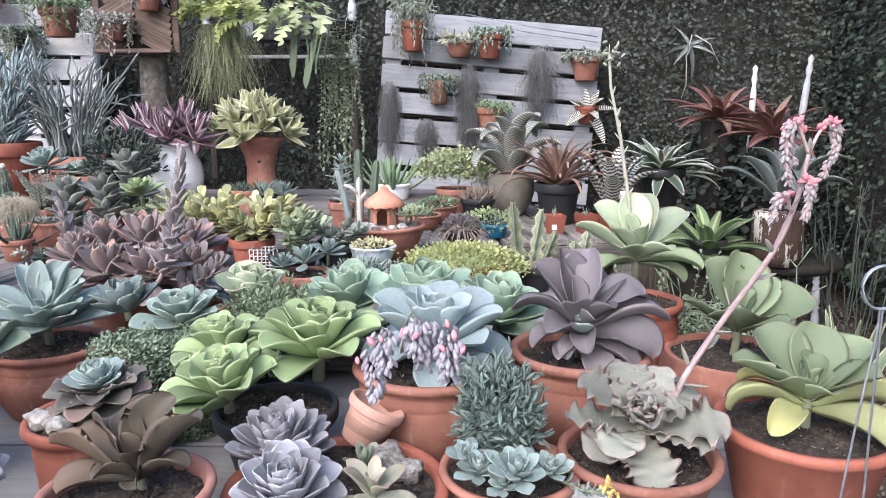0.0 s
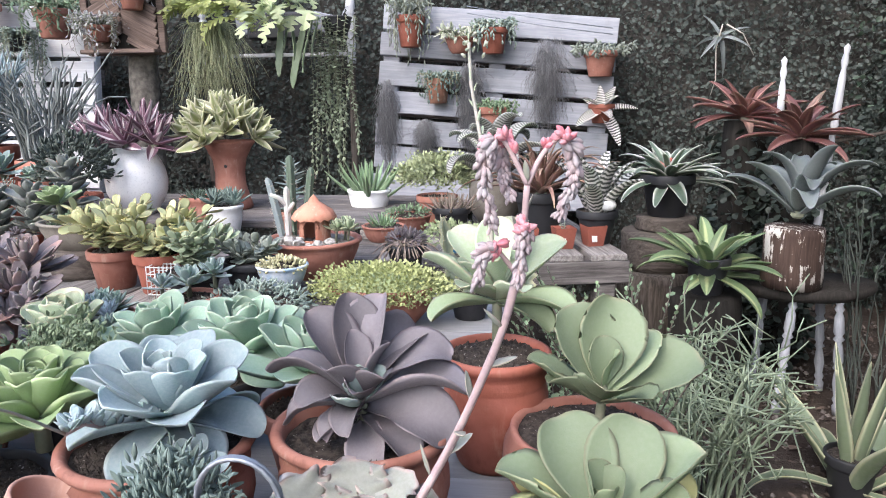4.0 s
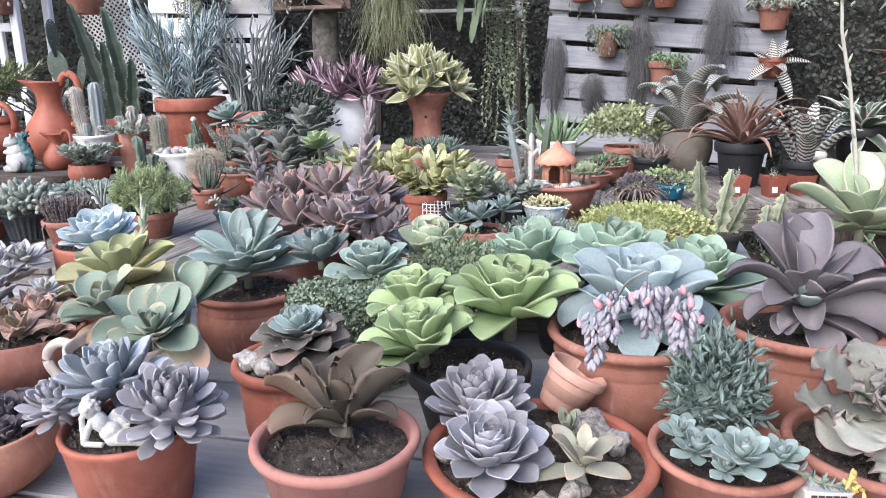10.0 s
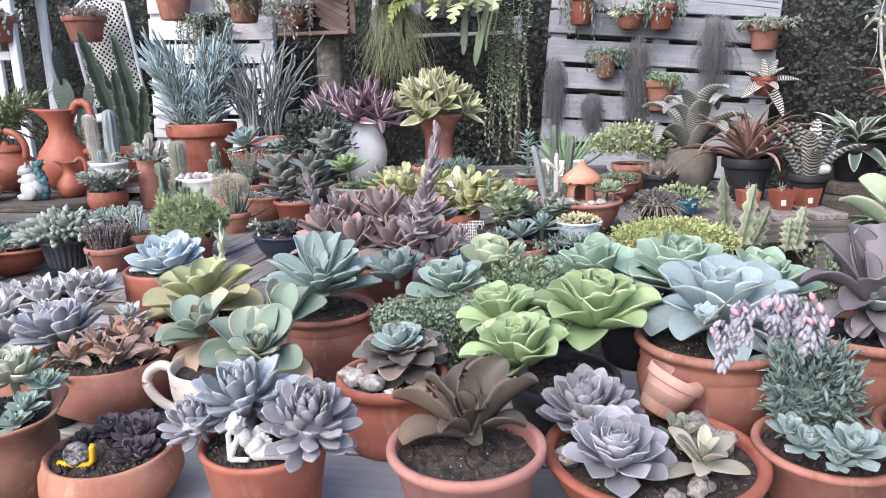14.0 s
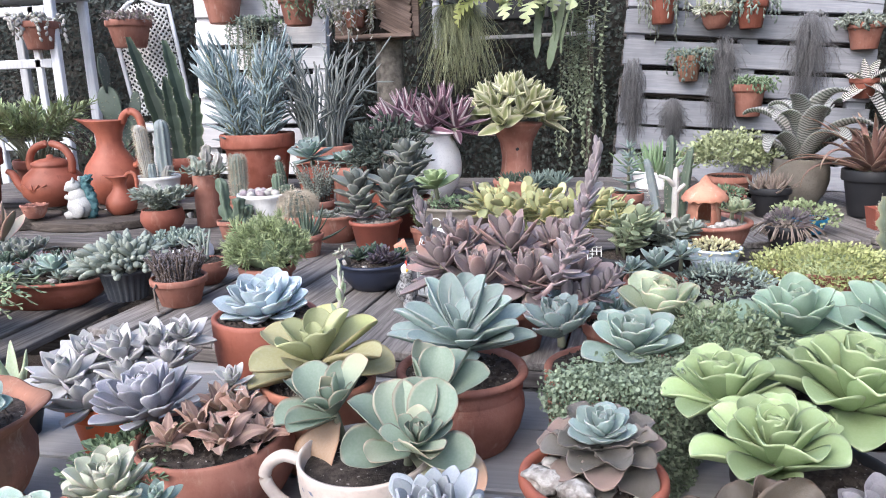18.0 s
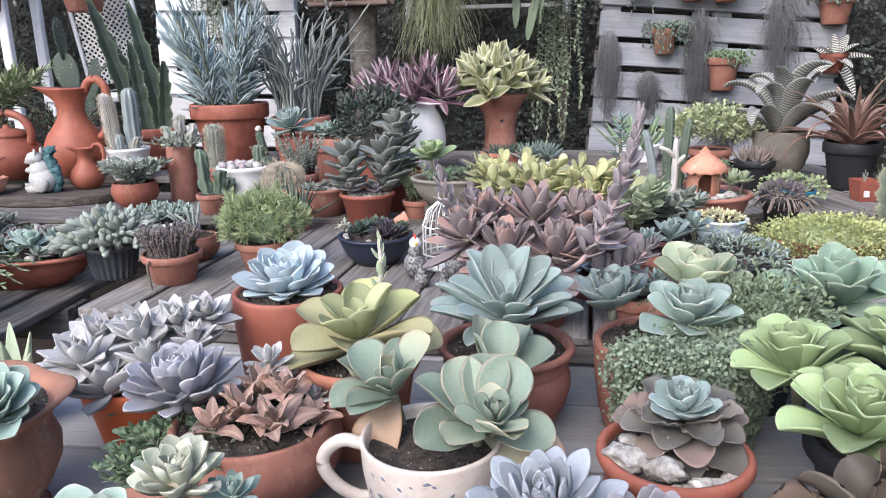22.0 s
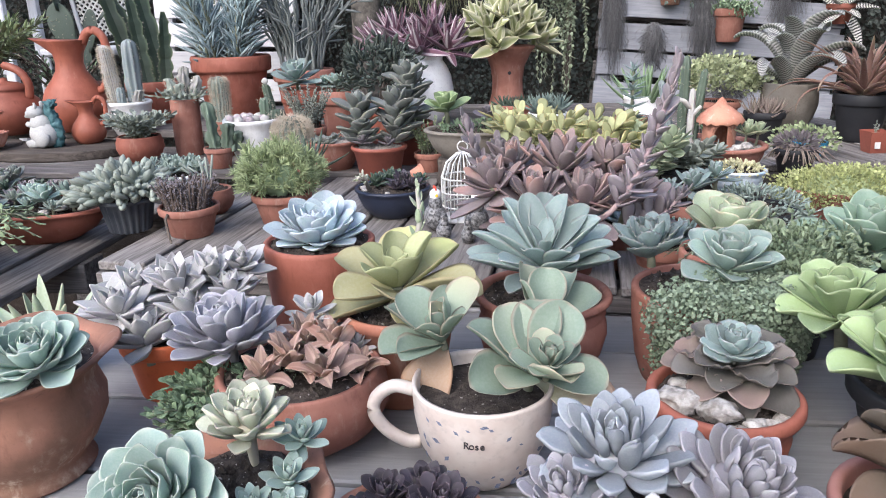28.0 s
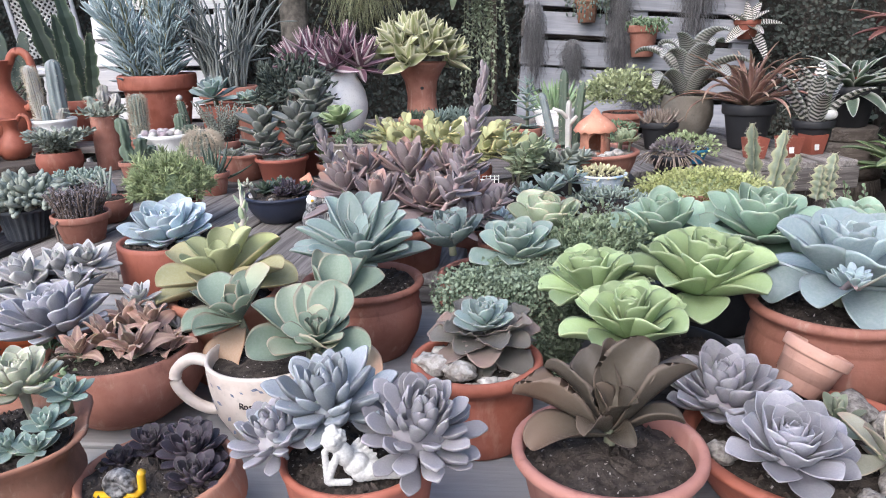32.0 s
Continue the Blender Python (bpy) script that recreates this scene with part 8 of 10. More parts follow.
for x, y in ((0.10, 0.02), (0.12, -0.02), (0.085, -0.03)):
    rosette(p, (x, y, 0.16), 0.045, 14, fleshy(L_JADE2, w=0.45, point=0.2), 5, 70, 0.5, (0, 6), rise=0.3, stem=0.05)
h = thing("clay_house", (-0.245, 2.47, 0.722), "small terracotta bird-house ornament with a thatched cone roof", "ornament")
v, f = lathe([(0.047, 0), (0.049, 0.01), (0.046, 0.078), (0.044, 0.088)], 30)
keep = [q for q in f if not (all(-2.25 < math.atan2(v[i][1], v[i][0]) < -1.15 for i in q) and max(v[i][2] for i in q) < 0.08 and min(v[i][2] for i in q) > 0.008)]
wall = part("wall", mesh_of("wall", v, keep, TERRA_PALE), h)
wall.modifiers.new("thickness", "SOLIDIFY").thickness = 0.006
part("door_arch", tube_mesh("arch", [[(0.024 * math.cos(a), -0.041, 0.048 + 0.026 * math.sin(a)) for a in np.linspace(0, 3.14, 11)]], 0.004, TERRA_PALE, 6, 1.0), h)
v, f = lathe([(0.066, 0.073), (0.069, 0.080), (0.058, 0.096), (0.034, 0.116), (0.017, 0.127), (0.012, 0.137), (0.0, 0.149)], 32, 0.03, None, (1, 1))
v[:, 2] += 0.004 * np.sin(14 * np.arctan2(v[:, 1], v[:, 0])) * (np.hypot(v[:, 0], v[:, 1]) > 0.05)
part("roof", mesh_of("roof", v, f, TERRA_PALE), h)
p = potted("pale blue and white painted bowl of tiny yellow sedum", -0.255, 2.195, D2 + 0.032, 0.715, 0.07, "bowl", BLUE_CERAMIC, wobble=0.0)
pp, dd = on_dome(260, 0.058, 0.058, 0.022, 0.05)
foliage(p, bead(5, 0.25), pp + (0, 0, 0.056), dd + rng.normal(0, 0.4, dd.shape), rng.uniform(0.010, 0.016, 260), leaf_mat("pale_yellow_bead_leaf", (0.46, 0.44, 0.22), (0.5, 0.42, 0.25), island=True), "bead_leaves", 0.6, "", "stuff")
p = potted("grey-green stonecrop spilling from a low dark pot", -0.26, 2.02, D1, 0.655, 0.10, "bowl", BLACK_POT)
pp, dd = on_dome(620, 0.115, 0.10, 0.05, -0.2)
foliage(p, bead(5, 0.2), pp + (0, 0, 0.09), dd + rng.normal(0, 0.5, dd.shape), rng.uniform(0.011, 0.018, 620), L_SEDUMG, "bead_leaves", 0.8, "", "stuff")
p = potted("cushion of golden-green sedum spilling over a terracotta planter", 0.025, 2.19, D1, 0.665, 0.135, "bowl", TERRA, squash=(1.1, 0.7))
pp, dd = on_dome(5600, 0.165, 0.11, 0.06, -0.25)
part("inner_mass", blob("inner", 0.135, 0.08, 0.075, L_SEDUM, 0.2), p, pose(0, 0, 0.06))
foliage(p, small_leaf(0.75, 0.25, 0.2), pp + (0, 0, 0.095), dd + rng.normal(0, 0.5, dd.shape), rng.uniform(0.0065, 0.0115, 5600), L_SEDUMY, "small_leaves", 1.2, "", "stuff")
p = potted("green trailing sedum in a small bright blue plastic pot", 0.155, 2.84, 0.622, 0.675, 0.055, "standard", BLUE_PLASTIC)
pp, dd = on_dome(520, 0.10, 0.07, 0.05, -0.3)
foliage(p, small_leaf(0.7, 0.2, 0.2), pp + (-0.02, 0.01, 0.05), dd + rng.normal(0, 0.5, dd.shape), rng.uniform(0.010, 0.017, 520), L_SEDUM, "small_leaves", 1.2, "", "stuff")
p = potted("spidery brown tangled succulent in a black pot", 0.02, 2.58, D2, 0.70, 0.065, "standard", BLACK_POT)
ls = arcs(70, 0.04, 0.06, 0.10, 1.3, 7, (0, 0, 0.07))
part("stem_tangle", tube_mesh("tangle", ls, 0.0028, L_BRSPIKE, 5, 0.6), p, None, "", "stuff")
pp, dd = on_dome(200, 0.05, 0.05, 0.03, 0)
foliage(p, small_leaf(0.35, 0.3, 0.3), pp + (0, 0, 0.09), dd, 0.022, L_DUSKSTEM, "leaf_tuft", 1.2, "", "stuff")


WINGED = leaf_mat("pale_winged_stem", (0.20, 0.25, 0.17), (0.42, 0.42, 0.26), edge_at=0.3, rough=0.5)
WINGED_DARK = leaf_mat("dark_winged_stem", (0.038, 0.062, 0.04), (0.12, 0.155, 0.09), edge_at=0.7, rough=0.5)


def tooth_cactus(owner, at, r, h, lean=(0, 0), material=None):
    """A three-winged euphorbia stem with wavy, pale-toothed margins."""
    k, V, F = 22, [], []
    for i in range(k + 1):
        t = i / k
        w = r * (1 + (0.28 if material is None else 0.16) * math.sin(t * k * 1.4) + (0 if material is None else 0.09 * math.sin(t * k * 3.1))) * (1 - 0.6 * t ** 4)
        for j in range(6):
            a = 6.283 * j / 6 + t * 0.5
            q = w if j % 2 == 0 else w * 0.26
            V.append((q * math.cos(a) + lean[0] * t * h, q * math.sin(a) + lean[1] * t * h, t * h))
    for i in range(k):
        for j in range(6):
            a, b = i * 6 + j, i * 6 + (j + 1) % 6
            F.append((a, b, b + 6, a + 6))
    F.append(tuple(k * 6 + j for j in range(6)))
    V = np.array(V)
    uv = np.stack([np.where(np.arange(len(V)) % 2 == 0, 1.0, 0.55), V[:, 2] / h], -1)
    stem = part("euphorbia_stem", mesh_of("stem", V, F, material or WINGED, uv, False), owner, Matrix.Translation(at))
    rim = V[np.arange(len(V)) % 2 == 0]
    rim = np.repeat(rim, 3, axis=0)
    out = rim * (1, 1, 0) - np.stack([lean[0] * rim[:, 2], lean[1] * rim[:, 2], 0 * rim[:, 2]], -1)
    barb = (np.array([(0, 0.05, 0), (0, -0.03, 0.04), (0, -0.03, -0.04), (1, 0, 0)]), [(0, 1, 3), (1, 2, 3), (2, 0, 3)], np.array([(0, 0), (0, 0), (0, 0), (0, 1)]))
    part("barb_cover", scatter("barbs", barb, rim, frames(out / r + rng.normal(0, 0.6, rim.shape)), 0.010, SPINE, False), stem, None, "", "stuff")
    return stem


p = potted("three-winged pale green candelabra euphorbia in a black pot", 0.255, 2.27, D1, 0.63, 0.06, "standard", BLACK_POT, name="potted_cactus", cat="cactus")
for x, y, hh, l in ((-0.01, 0, 0.20, 0.12), (-0.05, 0.01, 0.22, -0.12), (0.02, 0.0, 0.13, 0.3), (0.15, 0.01, 0.13, 0.1), (0.12, -0.01, 0.10, 0.0)):
    tooth_cactus(p, (x, y, 0.06), 0.024, hh, (l, 0))

for x, y, t in ((0.40, 2.92, 8), (0.53, 2.94, 14), (0.64, 3.0, 20)):
    p = thing("seedling_pot", (x, y, 0.622), "small square red-brown plastic seedling pot with a price tag", "flower pot", "seedling pots", turn=t)
    bm = bmesh.new()
    bmesh.ops.create_cone(bm, cap_ends=True, segments=4, radius1=0.040, radius2=0.054, depth=0.075)
    top = [q for q in bm.faces if q.normal.z > 0.9]
    r = bmesh.ops.inset_region(bm, faces=top, thickness=0.004)
    for q in top:
        for v in q.verts:
            v.co.z -= 0.012
    for v in bm.verts:
        v.co = Matrix.Rotation(radians(45), 3, "Z") @ v.co + Vector((0, 0, 0.0375))
    part("pot", from_bm("pot", bm, PLASTIC_RED), p)
    part("price_tag", box_mesh("tag", 0.020, 0.0012, 0.022, WHITE_MATT, 0), p, pose(-0.010, -0.0345, 0.04, -7, 0, 0))
    for k in range(5):
        part("printed_bar", box_mesh("bar", 0.0014 + 0.0007 * (k % 2), 0.0006, 0.010, INK, 0), p, pose(-0.016 + 0.003 * k, -0.0352, 0.036, -7, 0, 0))
    leafy_stems(p, arcs(3, 0.01, 0.04, 0.015, 0, 4, (0, 0, 0.06)), 0.0015, bead(5, 0.2), 0.012, 6, L_GREYJADE)

# ---- back left: jugs, cacti and tall pots ----
def spout_jug(label, x, y, z, h, r, name="clay_jug", turn=0.0, handle=True):
    """A thrown clay jug with a pinched lip and a loop handle."""
    top = thing(name, (x, y, z), label, "jug", turn=turn)
    prof = [(0.0, 0), (0.60, 0), (0.70, 0.02), (0.93, 0.12), (1.02, 0.24), (1.0, 0.34), (0.86, 0.47), (0.62, 0.58), (0.46, 0.67), (0.42, 0.76), (0.46, 0.85), (0.58, 0.94), (0.66, 0.99), (0.67, 1.0), (0.60, 0.985), (0.42, 0.88), (0.36, 0.76), (0.3, 0.6)]
    v, f = lathe([(a * r, b * h) for a, b in prof], 40)
    k = np.clip((v[:, 2] / h - 0.86) / 0.14, 0, 1)
    lip = np.clip(-np.cos(np.arctan2(v[:, 1], v[:, 0])), 0, 1) ** 6
    v[:, 0] -= k * lip * r * 0.62
    v[:, 2] += k * lip * h * 0.03
    part("body", mesh_of("body", v, f, TERRA_JUG), top)
    if handle:
        line = [(r * 0.55, 0, h * 0.96), (r * 0.72, 0, h * 1.06), (r * 0.98, 0, h * 1.10), (r * 1.25, 0, h * 1.03), (r * 1.34, 0, h * 0.88), (r * 1.30, 0, h * 0.72), (r * 1.20, 0, h * 0.58), (r * 1.02, 0, h * 0.47), (r * 0.88, 0, h * 0.45)]
        part("handle", tube_mesh("handle", [curved(line)], r * 0.14, TERRA_JUG, 9, 0.85), top)
    return top


spout_jug("tall polished red clay jug with a pinched spout and looped handle", -2.655, 3.06, D4, 0.36, 0.125)
spout_jug("small red clay pitcher with a pinched lip", -2.52, 2.90, D3 + 0.035, 0.16, 0.062, "clay_pitcher")
tp = thing("clay_teapot", (-2.90, 2.98, D4 - 0.0), "round red clay teapot with a relief shell and a hoop handle", "teapot")
v, f = lathe([(0.0, 0), (0.075, 0), (0.085, 0.006), (0.125, 0.05), (0.132, 0.09), (0.115, 0.135), (0.078, 0.165), (0.074, 0.172), (0.078, 0.178), (0.07, 0.185)], 40)
part("body", mesh_of("body", v, f, TERRA_JUG), tp)
v, f = lathe([(0.08, 0.178), (0.078, 0.19), (0.05, 0.202), (0.015, 0.208), (0.012, 0.22), (0.0, 0.224)], 30)
part("lid", mesh_of("lid", v, f, TERRA_JUG), tp)
part("handle", tube_mesh("handle", [curved([(-0.10, 0, 0.14), (-0.105, 0, 0.20), (-0.07, 0, 0.25), (0, 0, 0.27), (0.07, 0, 0.25), (0.105, 0, 0.20), (0.10, 0, 0.14)])], 0.016, TERRA_JUG, 9, 1.0), tp)
part("spout", tube_mesh("spout", [curved([(-0.10, -0.03, 0.06), (-0.14, -0.035, 0.09), (-0.165, -0.04, 0.14), (-0.19, -0.042, 0.155)])], 0.024, TERRA_JUG, 10, 0.5), tp)
for k in range(5):
    a = -2.05 + k * 0.24
    part("relief_shell", tube_mesh("relief", [[(0.131 * math.cos(-1.57), 0.131 * math.sin(-1.57), 0.075), (0.134 * math.cos(a), 0.134 * math.sin(a), 0.105)]], 0.004, TERRA_JUG, 6, 0.7), tp)
potted("small clay cup with a scalloped rim", -2.79, 2.72, D3 + 0.05, 0.735, 0.05, "bowl", TERRA, name="clay_cup", cat="cup", wave=(0.03, 9, 0.09), soil=0.7)

s = thing("squirrel_figure", (-2.640, 2.80, D3 + 0.035), "white plaster squirrel figure with a teal tail", "figurine", turn=-10)
bm = bmesh.new()
ball(bm, (0.004, 0, 0.050), 0.058, 0.045, 0.050)
ball(bm, (-0.004, 0, 0.088), 0.042, 0.036, 0.040)
ball(bm, (-0.020, -0.004, 0.130), 0.033, 0.028, 0.027)
ball(bm, (-0.046, -0.006, 0.124), 0.018, 0.015, 0.013)
for y in (-0.016, 0.018):
    ball(bm, (-0.006, y, 0.158), 0.007, 0.006, 0.013, None, 8)
    ball(bm, (-0.040, y, 0.088), 0.022, 0.011, 0.012, None, 8)
    ball(bm, (-0.026, y * 1.7, 0.016), 0.036, 0.018, 0.018, None, 10)
    ball(bm, (0.018, y * 2.1, 0.038), 0.036, 0.016, 0.034, None, 10)
for v in bm.verts:
    v.co += v.normal * (0.006 * noise.noise(v.co * 110) + 0.003 * noise.noise(v.co * 260)) if v.normal.length else Vector()
part("figure", from_bm("figure", bm, PLASTER, True), s)
bm = bmesh.new()
for x, z, rx, rz in ((0.058, 0.022, 0.026, 0.026), (0.066, 0.05, 0.026, 0.028), (0.063, 0.08, 0.025, 0.028), (0.052, 0.108, 0.024, 0.026), (0.042, 0.134, 0.022, 0.024), (0.046, 0.158, 0.022, 0.017), (0.062, 0.164, 0.013, 0.012)):
    ball(bm, (x - 0.012, 0.014, z), rx * 0.95, 0.016, rz * 1.1, None, 16)
for v in bm.verts:
    v.co += v.normal * (0.014 * noise.noise(v.co * 150) + 0.006 * noise.noise(v.co * 330)) if v.normal.length else Vector()
part("tail", from_bm("tail", bm, TEAL_PAINT, True), s)

p = potted("jade-like crassula spilling from a round red clay pot", -2.205, 2.70, D3, 0.725, 0.078, "round", TERRA_RED)
jade(p, 34, 0.10, 0.10, 0.024, L_GREYJADE, (0, 0, 0.085), 16, 0.0035)
p = potted("woolly and blue columnar cacti in a white pot", -2.40, 3.0, D3 + 0.05, 0.815, 0.092, "bowl", WHITE_MATT, name="potted_cactus", cat="cactus", soil_mat=GRIT)
column(p, (-0.045, 0, 0.12), 0.026, 0.23, 16, L_WOOLLY, spines=1100, lean=(-0.1, 0), spine_len=0.014, lump=0.2)
column(p, (0.035, 0.01, 0.12), 0.034, 0.25, 8, L_CACTUSB, spines=120)
column(p, (-0.005, -0.03, 0.12), 0.018, 0.07, 8, L_CACTUSB, spines=60)
column(p, (0.055, -0.03, 0.12), 0.018, 0.06, 8, L_WOOLLY, spines=60, lean=(0.3, 0))
p = potted("tall dark columnar cacti in a terracotta pot", -2.42, 3.27, D4, 0.87, 0.115, "standard", TERRA_RED, name="potted_cactus", cat="cactus")
for x, y, hh, r, l in ((-0.06, 0.0, 0.56, 0.058, -0.30), (0.045, 0.02, 0.54, 0.06, -0.20), (0.0, -0.05, 0.38, 0.05, -0.10), (-0.02, 0.05, 0.46, 0.052, -0.42), (0.07, -0.03, 0.30, 0.048, 0.08)):
    tooth_cactus(p, (x, y, 0.16), r * 0.68, hh, (l, 0), WINGED_DARK)
p = potted("knobbly grey cactus in a tall terracotta cylinder", -2.085, 2.84, D3, 0.838, 0.052, "cylinder", TERRA, name="potted_cactus", cat="cactus")
for x, y, hh, l in ((0, 0, 0.16, 0.1), (-0.03, 0, 0.11, -0.25), (0.03, 0.01, 0.12, 0.3), (0.0, -0.02, 0.09, 0)):
    column(p, (x, y, 0.19), 0.019, hh * 0.85, 6, L_WOOLLY if l > 0 else L_GREYJADE, spines=90, lean=(l, 0), depth=0.4, lump=0.5)
jade(p, 16, 0.06, 0.09, 0.022, L_GREYJADE, (0, 0, 0.19), 9, 0.003)
p = potted("blue-leaved stick succulents towering from a large terracotta pot", -2.095, 3.35, D4, 0.965, 0.165, "standard", TERRA_RED)
ls = arcs(34, 0.11, 0.42, 0.17, 0.05, 6, (-0.02, 0, 0.24))
leafy_stems(p, ls, 0.006, bead(5, 0.05), 0.110, 26, L_STICK, STEM, 0.36, "stick_leaves", False, 0.8, 0.02)
p = potted("tangle of grey-green pencil stems in a terracotta pot", -1.79, 3.40, D4, 0.90, 0.13, "standard", TERRA)
ls = arcs(60, 0.09, 0.47, 0.22, 0.08, 9, (0, 0, 0.19))
part("pencil_tangle", tube_mesh("pencils", ls, 0.0065, L_STICKG, 6, 0.6), p, None, "", "stuff")
leafy_stems(p, ls[:24], 0.005, bead(5, 0.05), 0.10, 4, L_STICKG, BARK, 0.5, "stick_leaves", False, 0.8, 0.4)
p = potted("small globe cacti and pebbles in a white bowl", -1.785, 2.72, D3, 0.782, 0.098, "bowl", WHITE_MATT, name="potted_cactus", cat="cactus", wobble=0.0, soil_mat=GRIT)
for i in range(18):
    a, q = i * GOLD, 0.075 * math.sqrt((i + 0.5) / 18)
    part("cactus_pup", blob("pup", 0.016, 0.016, 0.03, L_WOOLLY if i % 2 else L_DUSKSTEM, 0.12, 4, 2), p, pose(q * math.cos(a) - 0.01, q * math.sin(a), 0.135))
column(p, (0.045, 0.03, 0.135), 0.024, 0.085, 9, L_CACTUS, spines=60)
column(p, (0.085, 0.02, 0.135), 0.026, 0.045, 10, L_CACTUS, spines=120)
column(p, (0.06, 0.06, 0.135), 0.016, 0.13, 7, L_CACTUS, spines=40, lean=(-0.15, 0))
ball_m = blob("bud", 0.012, 0.012, 0.024, L_WOOLLY, 0.1, 3, 2)
part("woolly_bud", ball_m, p, pose(0.04, 0.06, 0.262))
p = potted("bristly upright cactus in a small terracotta pot", -1.935, 2.82, D3, 0.76, 0.05, "standard", TERRA, name="potted_cactus", cat="cactus")
column(p, (0, 0, 0.11), 0.030, 0.18, 14, L_GREYJADE, spines=1300, depth=0.2, spine_len=0.016)
p = potted("twisted blue-green monstrose cactus in a terracotta pot", -1.865, 2.60, D3, 0.70, 0.05, "standard", TERRA, name="potted_cactus", cat="cactus")
for x, y, hh, l in ((-0.01, 0, 0.17, -0.1), (0.035, -0.01, 0.10, 0.1), (0.05, 0.01, 0.07, 0.2)):
    column(p, (x, y, 0.055), 0.024, hh, 5, L_CACTUS, depth=0.5, lean=(l, 0), lump=0.45)
p = potted("golden barrel cactus with dense pale spines in a clay pot", -1.60, 2.60, D2, 0.72, 0.065, "standard", TERRA, name="potted_cactus", cat="cactus")
column(p, (0, 0, 0.085), 0.062, 0.105, 18, L_GREYJADE, spines=1900, depth=0.2, top=0.5, spine_len=0.022)
p = potted("aloe with slender spreading leaves in a terracotta pot", -1.50, 2.42, D2, 0.69, 0.055, "standard", TERRA)
rosette(p, (0, 0, 0.085), 0.15, 14, strap(L_ALOED, w=0.12, th=0.05), 15, 75, 0.6, (0, 0), rise=0.05, wild=8)
p = potted("large blue-green rosette over a red clay pot", -1.68, 3.0, D3, 0.855, 0.08, "standard", TERRA_RED)
rosette(p, (-0.01, -0.02, 0.285), 0.115, 16, paddle(L_TEAL, w=0.58, cup=0.3, point=0.1), -8, 70, 0.4, (14, -6), rise=0.25, stem=0.06)
p = potted("cluster of pale grey-green rosettes in a terracotta pot", -1.535, 2.98, D3, 0.85, 0.07, "standard", TERRA)
for x, y, R in ((0.0, 0.0, 0.07), (0.06, 0.03, 0.055), (-0.05, 0.02, 0.05)):
    rosette(p, (x, y, 0.255), R, 14, fleshy(L_MINT, w=0.5, point=0.3), 0, 72, 0.4, (10, 0), rise=0.25, stem=0.05)
p = potted("wiry grey shrublet with tiny leaves in a terracotta pot", -1.60, 2.80, D3, 0.74, 0.06, "standard", TERRA)
leafy_stems(p, arcs(44, 0.04, 0.15, 0.07, 0, 5, (0, 0, 0.1)), 0.0022, bead(5, 0.25), 0.012, 26, L_GREYJADE, BARK)
p = potted("dense dark-leaved crassula bush in a terracotta pot", -1.36, 2.96, D3, 0.80, 0.09, "standard", TERRA_RED)
pp, dd = on_dome(560, 0.14, 0.11, 0.13, -0.4, 0.18)
foliage(p, leaf_shape(0.5, 0.14, 0.6, 0.4, 0.6, 0.7, nl=4), pp * 0.85 + (0, 0, 0.27), dd + rng.normal(0, 0.5, dd.shape), rng.uniform(0.022, 0.036, 560), leaf_mat("very_dark_green_leaf", (0.055, 0.075, 0.06), (0.1, 0.11, 0.09), rough=0.5, island=True), "dark_leaves", 0.8, "", "stuff")
part("stem", tube_mesh("stem", [[(0, 0, 0.12), (0.01, 0, 0.27)]], 0.02, BARK, 8), p)
p = potted("upright mint-green sedum tuft at the foot of the grey pots", -1.13, 2.56, D2, 0.69, 0.05, "standard", TERRA)
leafy_stems(p, arcs(30, 0.03, 0.12, 0.05, 0, 5, (0, 0, 0.06)), 0.002, small_leaf(0.4, 0.2, 0.2), 0.016, 22, L_SEDUM)

# far left planters
p = potted("dusky pink paddle plant in a large terracotta pot", -3.22, 2.88, D3, 0.95, 0.125, "standard", TERRA_RED)
rosette(p, (0, 0, 0.34), 0.14, 14, paddle(L_DUSK, w=0.62), 10, 72, 0.45, (6, 0), rise=0.25, stem=0.04)
p = potted("bright yellow-green spurge bush in a terracotta pot", -3.14, 3.18, D4, 0.875, 0.10, "standard", TERRA_RED)
ls = arcs(46, 0.06, 0.30, 0.24, 0.1, 6, (0, 0, 0.17))
leafy_stems(p, ls, 0.004, small_leaf(0.2, 0.2, 0.25), 0.06, 34, L_SEDUM, STEM, 0.7, "narrow_leaves", False, 0.8, 0.5)
p = potted("thorny dark crown-of-thorns shrub in a clay pot", -2.86, 3.32, D4, 0.80, 0.08, "standard", TERRA)
ls = arcs(16, 0.04, 0.26, 0.2, 0.1, 6, (0, 0, 0.1))
leafy_stems(p, ls, 0.006, small_leaf(0.5, 0.2, 0.2), 0.03, 14, L_HERB, BARK)
thorn = (np.array([(0, 0.06, 0), (0, -0.03, 0.05), (0, -0.03, -0.05), (1, 0, 0)]), [(0, 1, 3), (1, 2, 3), (2, 0, 3)], np.array([(0, 0), (0, 0), (0, 0), (0, 1)]))
tp_, td_ = np.concatenate([np.repeat(l[1:], 6, axis=0) for l in ls]), None
part("thorn_cover", scatter("thorns", thorn, tp_ + rng.normal(0, 0.006, tp_.shape), frames(rng.normal(0, 1, tp_.shape)), 0.016, SPINE, False), p, None, "", "stuff")
p = potted("pink and cream variegated leaves in a small pot", -2.58, 2.30, 0.575, 0.66, 0.055, "standard", TERRA)
rosette(p, (0, 0, 0.13), 0.15, 8, paddle(L_PINKVAR, w=0.34, point=0.5, th=0.02), 30, 75, 0.7, (0, 0), rise=0.3, stem=0.05, wild=12)
